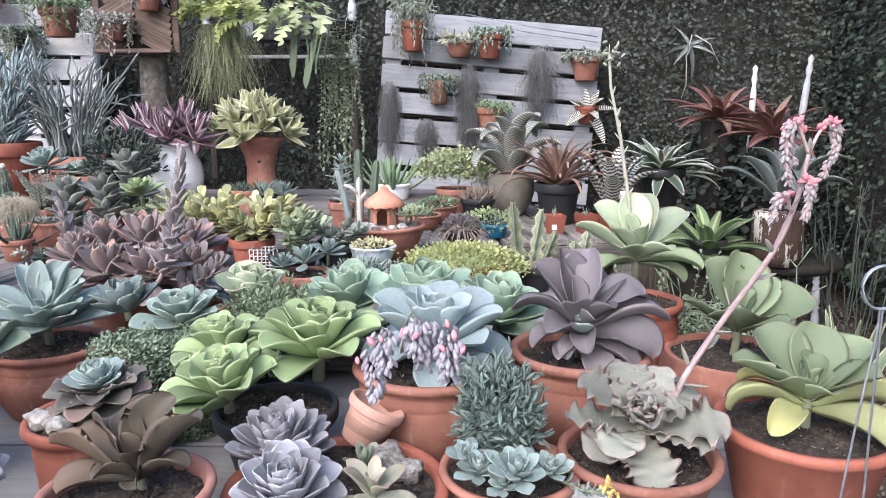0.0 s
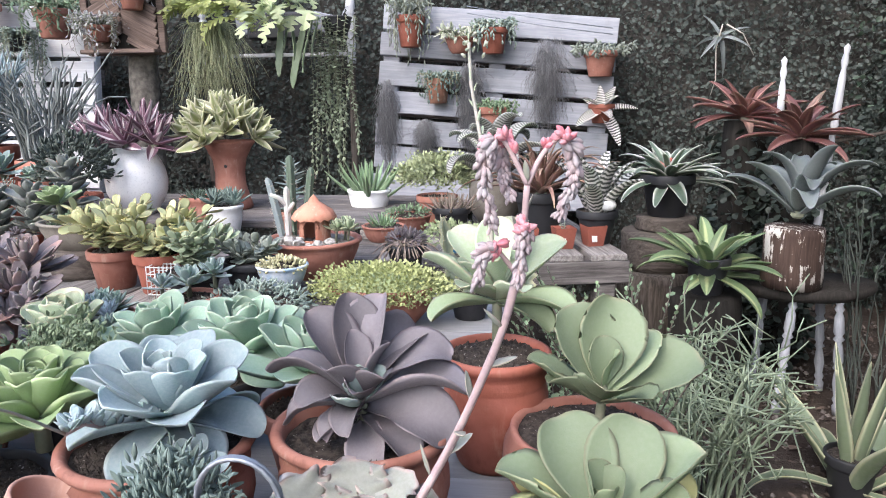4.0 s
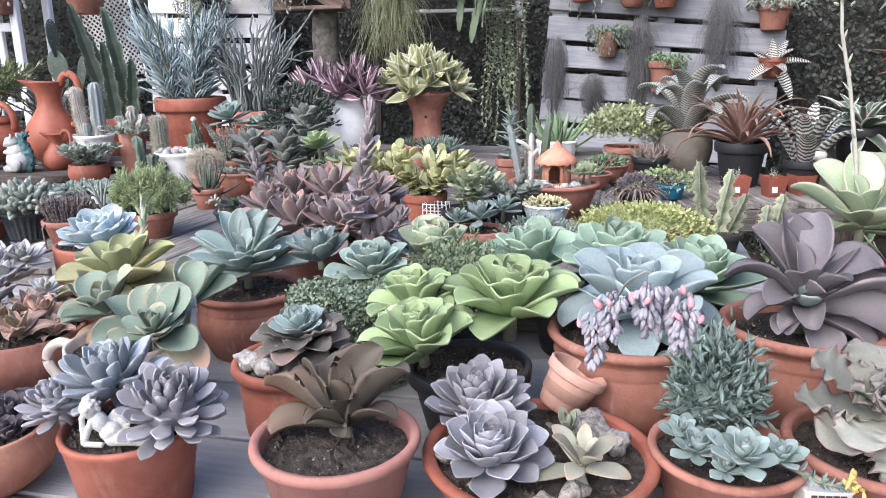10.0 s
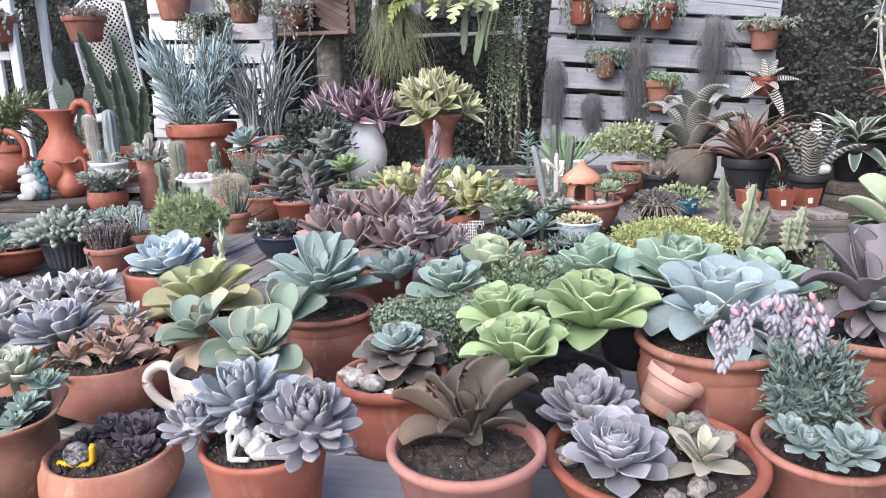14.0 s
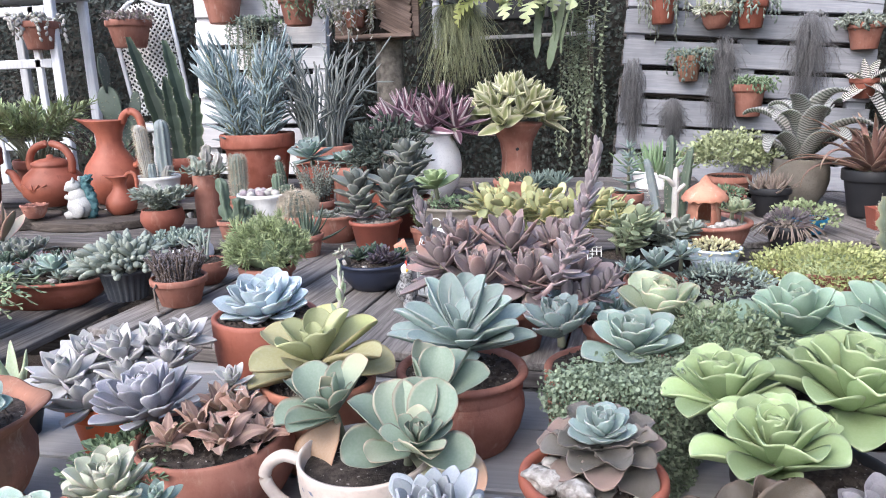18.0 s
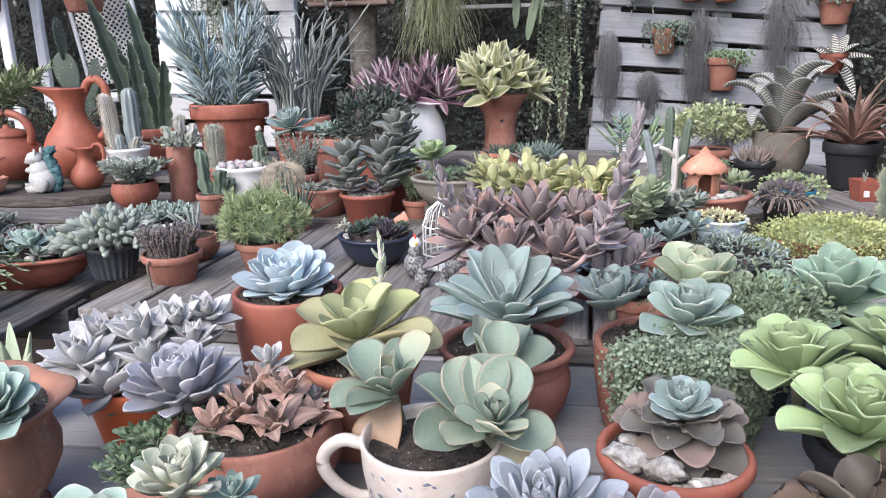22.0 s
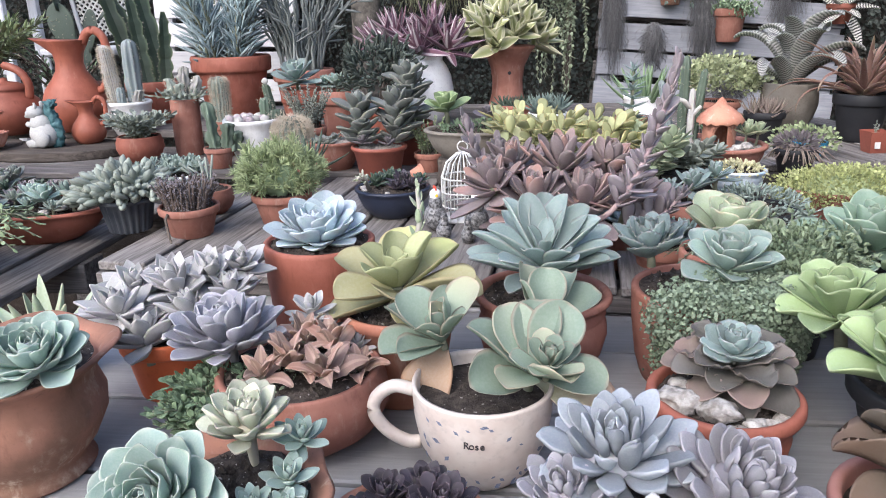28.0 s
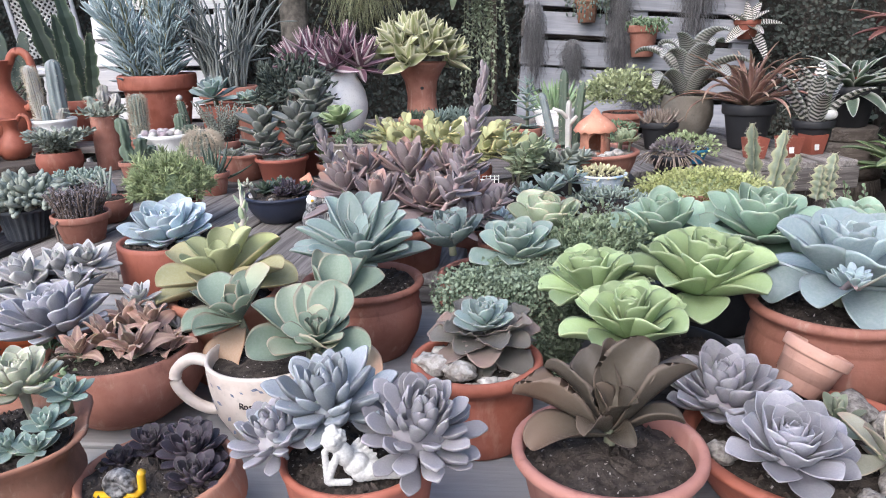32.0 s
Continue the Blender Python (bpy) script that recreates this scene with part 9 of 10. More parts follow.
w = thing("white_planter", (-2.80, 2.34, 0.575), "long white painted trough with small succulents", "planter")
part("box", box_mesh("box", 0.34, 0.16, 0.10, WHITE_MATT, 0.006), w, pose(0, 0, 0.10))
part("soil", box_mesh("soil", 0.32, 0.14, 0.012, SOIL, 0), w, pose(0, 0, 0.108))
for i in range(4):
    rosette(w, (-0.12 + 0.08 * i, 0, 0.125), 0.05, 14, fleshy(L_GHOST if i % 2 else L_BLUE_PALE, w=0.4, point=0.5), 0, 72, 0.4, (0, 0), rise=0.25)
p = potted("long terracotta planter packed with mixed small rosettes", -2.13, 1.94, 0.575, 0.665, 0.20, "bowl", TERRA_RED, squash=(1.15, 0.62))
k = 0
MX = [fleshy(L_MINT, w=0.5), fleshy(L_DUSKSTEM, w=0.4), fleshy(L_GREYJADE, w=0.45), fleshy(L_SEDUMG, w=0.35, point=0.7), fleshy(L_ALOED, w=0.35, point=0.8)]
for i in range(20):
    a, q = i * GOLD, math.sqrt((i + 0.5) / 20)
    rosette(p, (0.19 * q * math.cos(a), 0.10 * q * math.sin(a), 0.105 + rng.uniform(0, 0.03)), rng.uniform(0.035, 0.062), 13, MX[i % 5], 2, 72, 0.4, (0, 0), rise=0.3, stem=0.03)
pebbles(p, [(0.13, -0.04, 0.085, 0.02), (0.16, 0.0, 0.085, 0.018), (0.11, -0.075, 0.083, 0.014)], STONE_WHITE, "white_stone")
p = potted("trailing green jade spilling over a terracotta pot at the pallet edge", -2.14, 1.62, 0.575, 0.655, 0.11, "bowl", TERRA)
ls = arcs(90, 0.10, 0.13, 0.19, 0.8, 6, (0, 0, 0.08))
leafy_stems(p, ls, 0.003, leaf_shape(0.55, 0.2, 0.62, 0.2, 0.2, 0.3, nl=4), 0.022, 16, leaf_mat("bright_green_jade_leaf", (0.19, 0.265, 0.12), (0.30, 0.33, 0.18), rough=0.45, island=True), STEM)
p = potted("grey rosettes in a low clay dish", -2.42, 1.62, 0.575, 0.64, 0.10, "bowl", TERRA_RED)
for i in range(8):
    a, q = i * GOLD, 0.09 * math.sqrt((i + 0.5) / 8)
    rosette(p, (q * math.cos(a), q * math.sin(a), 0.085), 0.05, 13, MX[i % 4], 2, 72, 0.4, (0, 0), rise=0.3, stem=0.02)
p = potted("grey felt-leaved succulents in a low terracotta bowl", -2.38, 2.16, 0.575, 0.66, 0.09, "bowl", TERRA_RED)
for i in range(6):
    a, q = i * GOLD, 0.08 * math.sqrt((i + 0.5) / 6)
    rosette(p, (q * math.cos(a), q * math.sin(a), 0.11), 0.06, 12, KG, 5, 72, 0.5, (0, 0), rise=0.3, stem=0.03)

# prickly pear
p = potted("prickly pear with flat grey-green pads in a clay pot", -2.935, 3.55, D4, 0.84, 0.10, "standard", TERRA, name="potted_cactus", cat="cactus")
PEAR = leaf_mat("grey_green_pad_skin", (0.055, 0.078, 0.06), (0.085, 0.105, 0.08), rough=0.55, bloom=0.4)
for x, z, s, a, yaw in ((0.03, 0.13, 0.19, 2, 60), (0.0, 0.30, 0.19, -14, 82), (0.075, 0.29, 0.17, 14, 58), (-0.035, 0.475, 0.17, -3, 12), (0.13, 0.43, 0.13, 48, 30), (0.05, 0.20, 0.13, 4, 100)):
    v, f, u = leaf_shape(0.66, 0.11, 0.6, 0.0, 0, 0, base=0.35, nl=12, fine=True)
    pad = part("pad", mesh_of("pad", v, [q[::-1] for q in f], PEAR, u), p, pose(x, rng.uniform(-0.03, 0.03), z, 0, -90 + a, 0) @ pose(0, 0, 0, yaw, 0, 0) @ Matrix.Scale(s * 1.15, 4))
    at = np.stack([rng.uniform(0.15, 0.95, 44), rng.uniform(-0.26, 0.26, 44), rng.choice([-0.05, 0.03], 44)], -1)
    part("areole_cover", scatter("areoles", bead(5, 0.4), at, frames(np.stack([0 * at[:, 0], 0 * at[:, 0], np.sign(at[:, 2])], -1) + rng.normal(0, 0.3, at.shape)), 0.022, SPINE), pad, None, "", "stuff")

# ---- vases with crowns ----
p = potted("purple-striped rhoeo leaves crowning a white ceramic vase", -1.235, 3.18, D4, 0.965, 0.125, "belly_jar", WHITE_CERAMIC, name="planted_vase", cat="vase", wobble=0.0)
RH = [leaf_mesh(L_RHOEO, w=0.30, th=0.02, peak=0.35, point=0.85, cup=0.5, bend=0.3, base=0.8, nl=9), leaf_mesh(L_RHOEO, w=0.28, th=0.02, peak=0.35, point=0.85, cup=0.5, bend=0.5, base=0.8, nl=9)]
for x, y, z, tx, ty in ((-0.09, 0, 0.36, 0, -18), (0.04, 0.02, 0.38, 0, 6), (0.0, -0.06, 0.33, 20, 0), (-0.15, 0.0, 0.33, 0, -35), (0.10, -0.02, 0.33, 5, 25)):
    rosette(p, (x, y, z), 0.165, 17, RH, 2, 78, 0.65, (tx, ty), rise=0.2, stem=0.05, wild=9)
p = potted("cream-edged variegated rosettes crowning a waisted terracotta vase", -0.90, 3.36, D4, 0.985, 0.115, "vase", TERRA, name="planted_vase", cat="vase")
# Black disc on the surface stands in for the hole's dark inside.
part("drain_hole", mesh_of("hole", *lathe([(0.0, 0.0), (0.007, 0.0), (0.008, -0.004)], 12), BLACK_POT), p, pose(0.01, -0.0685, 0.19, 90, 0, 0))
VR = leaf_mesh(L_VARIEG, w=0.44, th=0.04, peak=0.42, point=0.75, cup=0.4, bend=0.3, base=0.6, nl=7)
for i in range(17):
    a, q = i * GOLD, 0.165 * math.sqrt((i + 0.2) / 17)
    rosette(p, (q * math.cos(a) - 0.02, q * math.sin(a) * 0.85, 0.45 - 5.0 * q * q), 0.122, 10, VR, 14, 78, 0.65, (math.degrees(-q * 7.0 * math.sin(a)), math.degrees(q * 7.2 * math.cos(a))), rise=0.2, stem=0.03, wild=7)
p = potted("dark spotted haworthias in a shallow terracotta dish", -0.87, 3.02, D3 - 0.005, 0.79, 0.085, "bowl", TERRA)
for x, y in ((-0.03, 0), (0.04, 0.02), (0.0, -0.04)):
    rosette(p, (x, y, 0.165), 0.075, 16, strap(L_ALOED, w=0.2, th=0.08, bend=0.3), 8, 70, 0.55, (0, 0), rise=0.1)
p = potted("blue-green stacked crassula with a tall leafy stem in a clay pot", -0.45, 2.86, D3, 0.76, 0.055, "standard", TERRA)
for k in range(6):
    rosette(p, (0.0, 0.0, 0.30 - 0.03 * k), 0.05 + 0.005 * k, 7, strap(L_TEAL, w=0.3, th=0.06, bend=0.15), 6, 60 - 12 * k, 0.7, (0, 0), rise=0.1, stem=0.04, name="leaf_whorl")
p = potted("small spiky dark succulents in a white pot", -0.74, 2.92, D3, 0.77, 0.07, "bowl", WHITE_MATT)
for x, y in ((-0.04, 0), (0.04, 0.01), (0.0, 0.05)):
    rosette(p, (x, y, 0.16), 0.08, 18, strap(L_SENECIO, w=0.25, th=0.08, bend=0.3), 10, 75, 0.5, (0, 0), rise=0.3)

# ---- on the right-hand pallet ----
p = potted("green aloe in a white bowl", -0.31, 3.48, D4 - 0.06, 0.765, 0.095, "bowl", WHITE_CERAMIC, wobble=0.0)
rosette(p, (0, 0, 0.13), 0.25, 24, strap(L_ALOE, w=0.13, th=0.05, peak=0.2, bend=0.25), 22, 82, 0.7, (0, 0), rise=0.05, wild=7)
p = potted("yellow-green bushy sedum on a clay pot", -0.005, 3.48, 0.622, 0.74, 0.09, "standard", TERRA)
pp, dd = on_dome(420, 0.17, 0.13, 0.09, -0.15, 0.15)
cc = np.repeat(pp * 0.9 + (0, 0, 0.19), 8, axis=0)
foliage(p, small_leaf(0.7, 0.2, 0.3), cc + rng.normal(0, 0.012, cc.shape), np.repeat(dd, 8, axis=0) + rng.normal(0, 0.6, cc.shape), rng.uniform(0.012, 0.021, len(cc)), leaf_mat("lemon_green_leaf", (0.31, 0.36, 0.17), (0.40, 0.42, 0.25), island=True), "leaf_mass", 0.8, "", "stuff")
p = potted("brown spiky gasteria in a ribbed black pot", 0.095, 3.17, 0.622, 0.735, 0.075, "standard", BLACK_POT, ribs=(20, 0.08, 0.004, 0.08), segs=80)
for x, y in ((-0.04, 0), (0.04, 0.01), (0.0, -0.04), (0, 0.04)):
    rosette(p, (x, y, 0.12), 0.10, 14, strap(L_BRSPIKE, w=0.14, th=0.05), 5, 70, 0.6, (0, 0), rise=0.1, wild=9)
p = potted("small green haworthia in a clay bowl", -0.14, 2.98, 0.622, 0.69, 0.08, "bowl", TERRA)
rosette(p, (0, 0, 0.07), 0.10, 22, strap(L_ALOE, w=0.16, th=0.06), 10, 75, 0.55, (0, 0), rise=0.1)
p = potted("low stonecrop in a wide clay dish", -0.08, 3.18, 0.622, 0.70, 0.09, "bowl", TERRA)
pp, dd = on_dome(300, 0.08, 0.08, 0.03, 0)
foliage(p, small_leaf(0.5, 0.2, 0.3), pp + (0, 0, 0.075), dd + rng.normal(0, 0.4, dd.shape), 0.016, L_HERB, "small_leaves", 1.0, "", "stuff")
p = potted("rusty red bromeliad with arching leaves in a black pot", 0.445, 3.17, 0.622, 0.80, 0.10, "standard", BLACK_POT)
whorls(p, (0, 0, 0.26), 0.42, [(13, 22, 1.0), (14, 42, 1.0), (12, 58, 0.85), (8, 72, 0.7), (5, 82, 0.5)], [[leaf_mesh(L_ORANGEBROM, w=0.085, th=0.012, peak=0.3, point=0.8, cup=0.5, bend=0.0, base=0.9, tip_drop=d) for d in (0.6, 1.3, 2.0)]], rise=0.04, wild=6)
p = potted("silver-banded urn bromeliad in a round grey pot", 0.255, 3.40, 0.622, 0.82, 0.105, "round", GREY_POT)
whorls(p, (0, 0, 0.27), 0.44, [(5, 40, 0.95), (6, 58, 1.0), (4, 72, 0.95)], [[leaf_mesh(L_SILVER, w=q, th=0.015, peak=0.55, point=0.2, cup=0.6, bend=0.15, base=0.6, tip_drop=d) for q, d in ((0.27, 1.7), (0.25, 2.3), (0.28, 1.2))]], rise=0.06, wild=8)
p = potted("dark bromeliad with pale zebra bands in a black pot", 0.655, 3.05, 0.622, 0.745, 0.075, "standard", BLACK_POT)
rosette(p, (0, 0, 0.15), 0.30, 12, leaf_mesh(L_ZEBRA, w=0.22, th=0.02, peak=0.5, point=0.35, cup=0.55, bend=0.1, base=0.7, tip_drop=0.9, nl=12), 45, 78, 0.85, (0, 0), rise=0.1, wild=8)
part("egg_stone", blob("egg", 0.03, 0.024, 0.045, WHITE_MATT, 0.03), p, pose(0.035, -0.05, 0.125), "smooth cream egg-shaped stone")
p = potted("white-edged bromeliad with a red heart in a black pot", 0.98, 3.50, 0.656, 0.835, 0.11, "standard", BLACK_POT)
whorls(p, (0, 0, 0.23), 0.35, [(9, -2, 1.0), (10, 18, 1.0), (8, 36, 0.9), (6, 54, 0.65)], [[leaf_mesh(L_VARBROM, w=q, th=0.015, peak=0.5, point=0.45, cup=0.4, bend=-0.1, base=0.6, tip_drop=d) for q, d in ((0.2, 0.5), (0.18, 0.9), (0.21, 0.2))]], rise=0.06, wild=7)
rosette(p, (0, 0, 0.22), 0.06, 8, fleshy(leaf_mat("scarlet_heart_leaf", (0.5, 0.06, 0.03), (0.4, 0.1, 0.05)), w=0.5, point=0.6), 10, 70, 0.6, (0, 0), rise=0.1, label="red heart leaves")
RBL = [leaf_mesh(L_REDBROM, w=q, th=0.02, peak=0.45, point=0.55, cup=0.5, bend=-0.2, base=0.65, tip_drop=d) for q, d in ((0.23, 0.3), (0.21, 0.8), (0.24, 0.1))]
for x, y, z in ((1.36, 3.84, 1.04), (1.53, 3.60, 0.96)):
    p = thing("red_bromeliad", (x, y, z), "dark red bromeliad with glossy strap leaves on a log", "bromeliad", "red bromeliads on the logs")
    whorls(p, (0, 0, 0.09), 0.33, [(7, 5, 1.0), (7, 26, 1.05), (6, 44, 0.95), (5, 60, 0.75)], [RBL], (6, 0), rise=0.05, wild=8)
# Second added support log, blackened in colour as if in shade.
log_slice("log_column", "upright log added below a red bromeliad, bark blackened for shade", (1.53, 3.64, -0.02), 0.085, 0.99, BARK_DARK)
# Ivy added round both support logs to keep them dark.
g = np.random.default_rng(77)
for x, y, rr, hh in ((1.38, 3.88, 0.10, 1.0), (1.53, 3.64, 0.085, 0.93)):
    n = 900
    a, z = g.uniform(0, 6.283, n), g.uniform(0.02, hh, n)
    q = rr + g.uniform(0.0, 0.05, n)
    at = np.stack([x + q * np.cos(a), y + q * np.sin(a), z], -1)
    d = np.stack([np.cos(a) * 0.6, np.sin(a) * 0.6, -g.uniform(0.2, 1.0, n)], -1) + g.normal(0, 0.5, (n, 3))
    thing("ivy", (0, 0, 0), "ivy leaves added round an upright log to darken it", "climbing plant", kind="stuff", me=scatter("ivy", small_leaf(0.75, 0.3, 0.2), at, frames(d, g.normal(0, 0.5, n)), g.uniform(0.03, 0.055, n), L_IVY))
p = thing("grey_bromeliad", (1.37, 3.08, 0.69), "slate-grey bromeliad with broad drooping leaves on a painted stump", "bromeliad")
whorls(p, (0, 0, 0.12), 0.36, [(4, 30, 1.0), (5, 50, 1.05), (4, 66, 0.9)], [[leaf_mesh(L_GREYBROM, w=q, th=0.02, peak=0.55, point=0.25, cup=0.4, bend=0.1, base=0.5, tip_drop=d) for q, d in ((0.30, 1.4), (0.26, 0.9), (0.28, 1.9))]], (0, 6), rise=0.08, wild=10)
p = potted("green bromeliad with cream midribs in a dark pot", 1.06, 3.04, 0.44, 0.58, 0.08, "standard", BLACK_POT)
whorls(p, (0, 0, 0.16), 0.36, [(8, 4, 1.0), (8, 26, 1.0), (7, 46, 0.85), (4, 66, 0.6)], [[leaf_mesh(L_STRIPED, w=q, th=0.015, peak=0.5, point=0.4, cup=0.35, bend=0.0, base=0.6, tip_drop=d) for q, d in ((0.24, 0.6), (0.21, 1.0), (0.24, 0.2))]], (6, 4), rise=0.06, wild=8)
# Log colour blackened to stand for the shade under the bromeliad.
log_slice("log", "low log under a striped bromeliad, bark blackened for shade", (1.06, 3.04, -0.02), 0.13, 0.46, BARK_DARK)
p = potted("cream-margined agave in a black nursery pot on the ground", 1.36, 2.42, -0.012, 0.13, 0.075, "standard", BLACK_POT)
AG = leaf_mesh(L_AGAVEV, w=0.13, th=0.035, peak=0.45, point=0.85, cup=0.5, bend=0.2, base=0.6, nl=14, tip_drop=2.2)
rosette(p, (0, 0, 0.125), 0.34, 3, AG, 12, 24, 0.95, (0, 0), rise=0.02, wild=9)
rosette(p, (0, 0, 0.13), 0.49, 11, [leaf_mesh(L_AGAVEV, w=0.125, th=0.035, peak=0.45, point=0.85, cup=0.5, bend=-0.35, base=0.6, nl=11), leaf_mesh(L_AGAVEV, w=0.115, th=0.035, peak=0.45, point=0.85, cup=0.5, bend=0.0, base=0.6, nl=11)], 50, 84, 0.85, (0, 0), rise=0.05, wild=7)
p = thing("pencil_cactus", (0.90, 2.26, 0.0), "tangled green pencil-cactus shrub growing from the ground", "shrub")
ls = arcs(40, 0.10, 0.56, 0.20, 0.2, 8, (0, 0, 0))
tw = []
for l in ls:
    for k in range(6):
        i = rng.integers(3, 8)
        o = l[i]
        d = rng.normal(0, 1, 3) * (1, 1, 0.5) + (0, 0, 0.55)
        d /= np.linalg.norm(d)
        q = o + d * rng.uniform(0.06, 0.17)
        tw.append([o, (o + q) / 2 + rng.normal(0, 0.006, 3), q])
        for j in range(2):
            e = d + rng.normal(0, 0.6, 3)
            tw.append([q, q + e / np.linalg.norm(e) * rng.uniform(0.03, 0.09)])
PENCIL = leaf_mat("pencil_stem_green", (0.18, 0.235, 0.145), (0.22, 0.26, 0.15), rough=0.5, island=True)
part("branchwork", tube_mesh("branches", ls, 0.0055, PENCIL, 5, 0.6), p, None, "", "stuff")
part("twiggery", tube_mesh("twigs", tw, 0.0026, PENCIL, 4, 0.7), p, None, "", "stuff")
p = thing("small_leaved_shrub", (0.64, 2.25, 0.0), "wispy small-leaved green shrub between the benches", "shrub")
leafy_stems(p, arcs(60, 0.14, 0.72, 0.26, 0.1, 7, (0, 0, 0)), 0.003, small_leaf(0.8, 0.2, 0.2), 0.020, 30, L_HERB, BARK, 0.9, "foliage", False, 0.8, 0.4)
p = thing("small_leaved_shrub", (0.42, 1.95, 0.0), "low green small-leaved shrub below the bench edge", "shrub")
leafy_stems(p, arcs(40, 0.16, 0.56, 0.2, 0.1, 7, (0, 0, 0)), 0.003, small_leaf(0.8, 0.2, 0.2), 0.020, 26, L_HERB, BARK, 0.9, "foliage", False, 0.8, 0.4)
p = thing("reed_clump", (1.72, 3.05, -0.01), "tall thin grey-green leafless reed stems by the wall", "shrub")
part("reed_tuft", tube_mesh("reeds", arcs(30, 0.20, 0.80, 0.16, 0.02, 8, (0, 0, 0)), 0.0038, L_REED, 5, 0.5), p, None, "", "stuff")
p = thing("weed_clump", (2.0, 1.75, -0.01), "broad-leaved green weeds growing at the wall foot", "weeds")
leafy_stems(p, arcs(50, 0.3, 0.30, 0.2, 0.3, 5, (0, 0, 0)), 0.003, small_leaf(0.55, 0.2, 0.2), 0.06, 10, L_BROAD, STEM)
p = potted("old terracotta pot lying near the side wall", 2.28, 3.1, -0.01, 0.16, 0.085, "standard", TERRA, name="flower_pot", cat="flower pot")

# ---- hanging on the pallets, crate and rack ----
def hanging(label, x, y, z, r, h, plant, style="standard", material=None, name="hanging_pot"):
    top = potted(label, x, y, z, z + h, r, style, material, name=name, cat="hanging pot", group="pots hung on the back wall")
    part("wire", tube_mesh("wire", [[(0, r, h * 0.9), (0, r + 0.03, h * 1.25), (0, r + 0.06, h * 1.5)]], 0.0022, STEEL_WIRE, 4, 1.0), top)
    plant(top, h)
    return top


def trail(n, spread, drop, size, material, per=14, shape=None, lift=0.05):
    def grow(top, h):
        ls = arcs(round(n * 1.5), 0.04, lift, spread, 0, 5, (0, 0, h * 0.9))
        out = []
        for l in ls:
            e = l[-1]
            k = drop * rng.uniform(0.2, 1)
            out.append(np.concatenate([l, [e + (0.01, -0.01, -k * 0.3), e + (0.0, -0.015, -k * 0.65), e + (0.005, -0.01, -k)]]))
        leafy_stems(top, out, 0.0022, shape or bead(5, 0.25), size * 1.15, per, material, STEM, 0.9, "foliage", False, 0.9, 0.1)
    return grow


hanging("terracotta pot with long trailing cactus stems hung on the pallet", -0.24, 4.22, 1.42, 0.075, 0.16, trail(20, 0.12, 0.35, 0.03, L_GREYJADE, 16, bead(5, 0.14), 0.14), "standard", TERRA_RED)
hanging("low terracotta bowl with a pale rosette hung on the pallet", 0.02, 4.22, 1.385, 0.075, 0.08, trail(10, 0.10, 0.05, 0.04, L_CREAM, 8, leaf_shape(0.4, 0.1, nl=3), 0.05), "bowl", TERRA)
hanging("terracotta pot with pale trailing leaves hung on the pallet", 0.19, 4.24, 1.38, 0.075, 0.13, trail(22, 0.10, 0.14, 0.022, L_SEDUMG), "standard", TERRA_RED)
hanging("terracotta pot with grey trailing sprays at the pallet corner", 0.745, 4.32, 1.26, 0.085, 0.13, trail(20, 0.15, 0.05, 0.024, L_GREYJADE), "standard", TERRA)
hanging("small terracotta pot with a zebra-banded star bromeliad", 0.76, 4.32, 1.02, 0.068, 0.10,
        lambda top, h: rosette(top, (0, -0.01, h + 0.02), 0.20, 10, strap(L_ZEBRA, w=0.36, peak=0.5, point=0.6, bend=-0.3), -5, 65, 0.6, (30, 0), rise=0.05, wild=8), "standard", TERRA_RED)
hanging("moss-lined hanging basket with thread-like stems", -0.10, 4.24, 1.13, 0.065, 0.13, trail(40, 0.10, 0.16, 0.02, L_SENECIO, 6), "standard", TERRA_OLD, "hanging_basket")
hanging("terracotta pot with low trailing greens hung on the pallet", 0.20, 4.24, 0.945, 0.082, 0.165, trail(16, 0.09, 0.06, 0.02, L_HERB), "standard", TERRA)
hanging("terracotta pot with brown-tipped succulents hung on the small pallet", -2.585, 4.08, 1.52, 0.11, 0.165, trail(34, 0.16, 0.04, 0.032, L_DUSK, 12, leaf_shape(0.4, 0.12, nl=3), 0.09), "standard", TERRA)
hanging("terracotta pot with fresh green succulents hung on the small pallet", -2.15, 4.08, 1.49, 0.10, 0.15, trail(34, 0.17, 0.16, 0.03, L_HERB, 12, leaf_shape(0.45, 0.12, nl=3), 0.07), "standard", TERRA)
hanging("hanging planter with long strings of fleshy leaves", -2.42, 4.12, 1.43, 0.07, 0.07, trail(34, 0.13, 0.46, 0.024, L_SEDUMG, 30, leaf_shape(0.45, 0.2, nl=3), 0.05), "bowl", BLACK_POT)
hanging("wide terracotta pot of dark rosettes on the wicker chair", -3.21, 4.13, 1.42, 0.125, 0.15, trail(40, 0.12, 0.03, 0.03, L_DUSK, 8, leaf_shape(0.45, 0.1, nl=3), 0.05), "standard", TERRA)
hanging("terracotta pot with woolly trailing stems on the white stand", -3.66, 3.96, 1.42, 0.11, 0.15, trail(18, 0.14, 0.12, 0.03, L_WOOLLY, 10, bead(5, 0.3), 0.05), "standard", TERRA)
hanging("small terracotta pot with silvery trailing succulents on the crate", -1.76, 3.86, 1.45, 0.06, 0.08, trail(26, 0.12, 0.18, 0.026, L_GHOST, 12, leaf_shape(0.45, 0.12, nl=3), 0.06), "standard", TERRA)
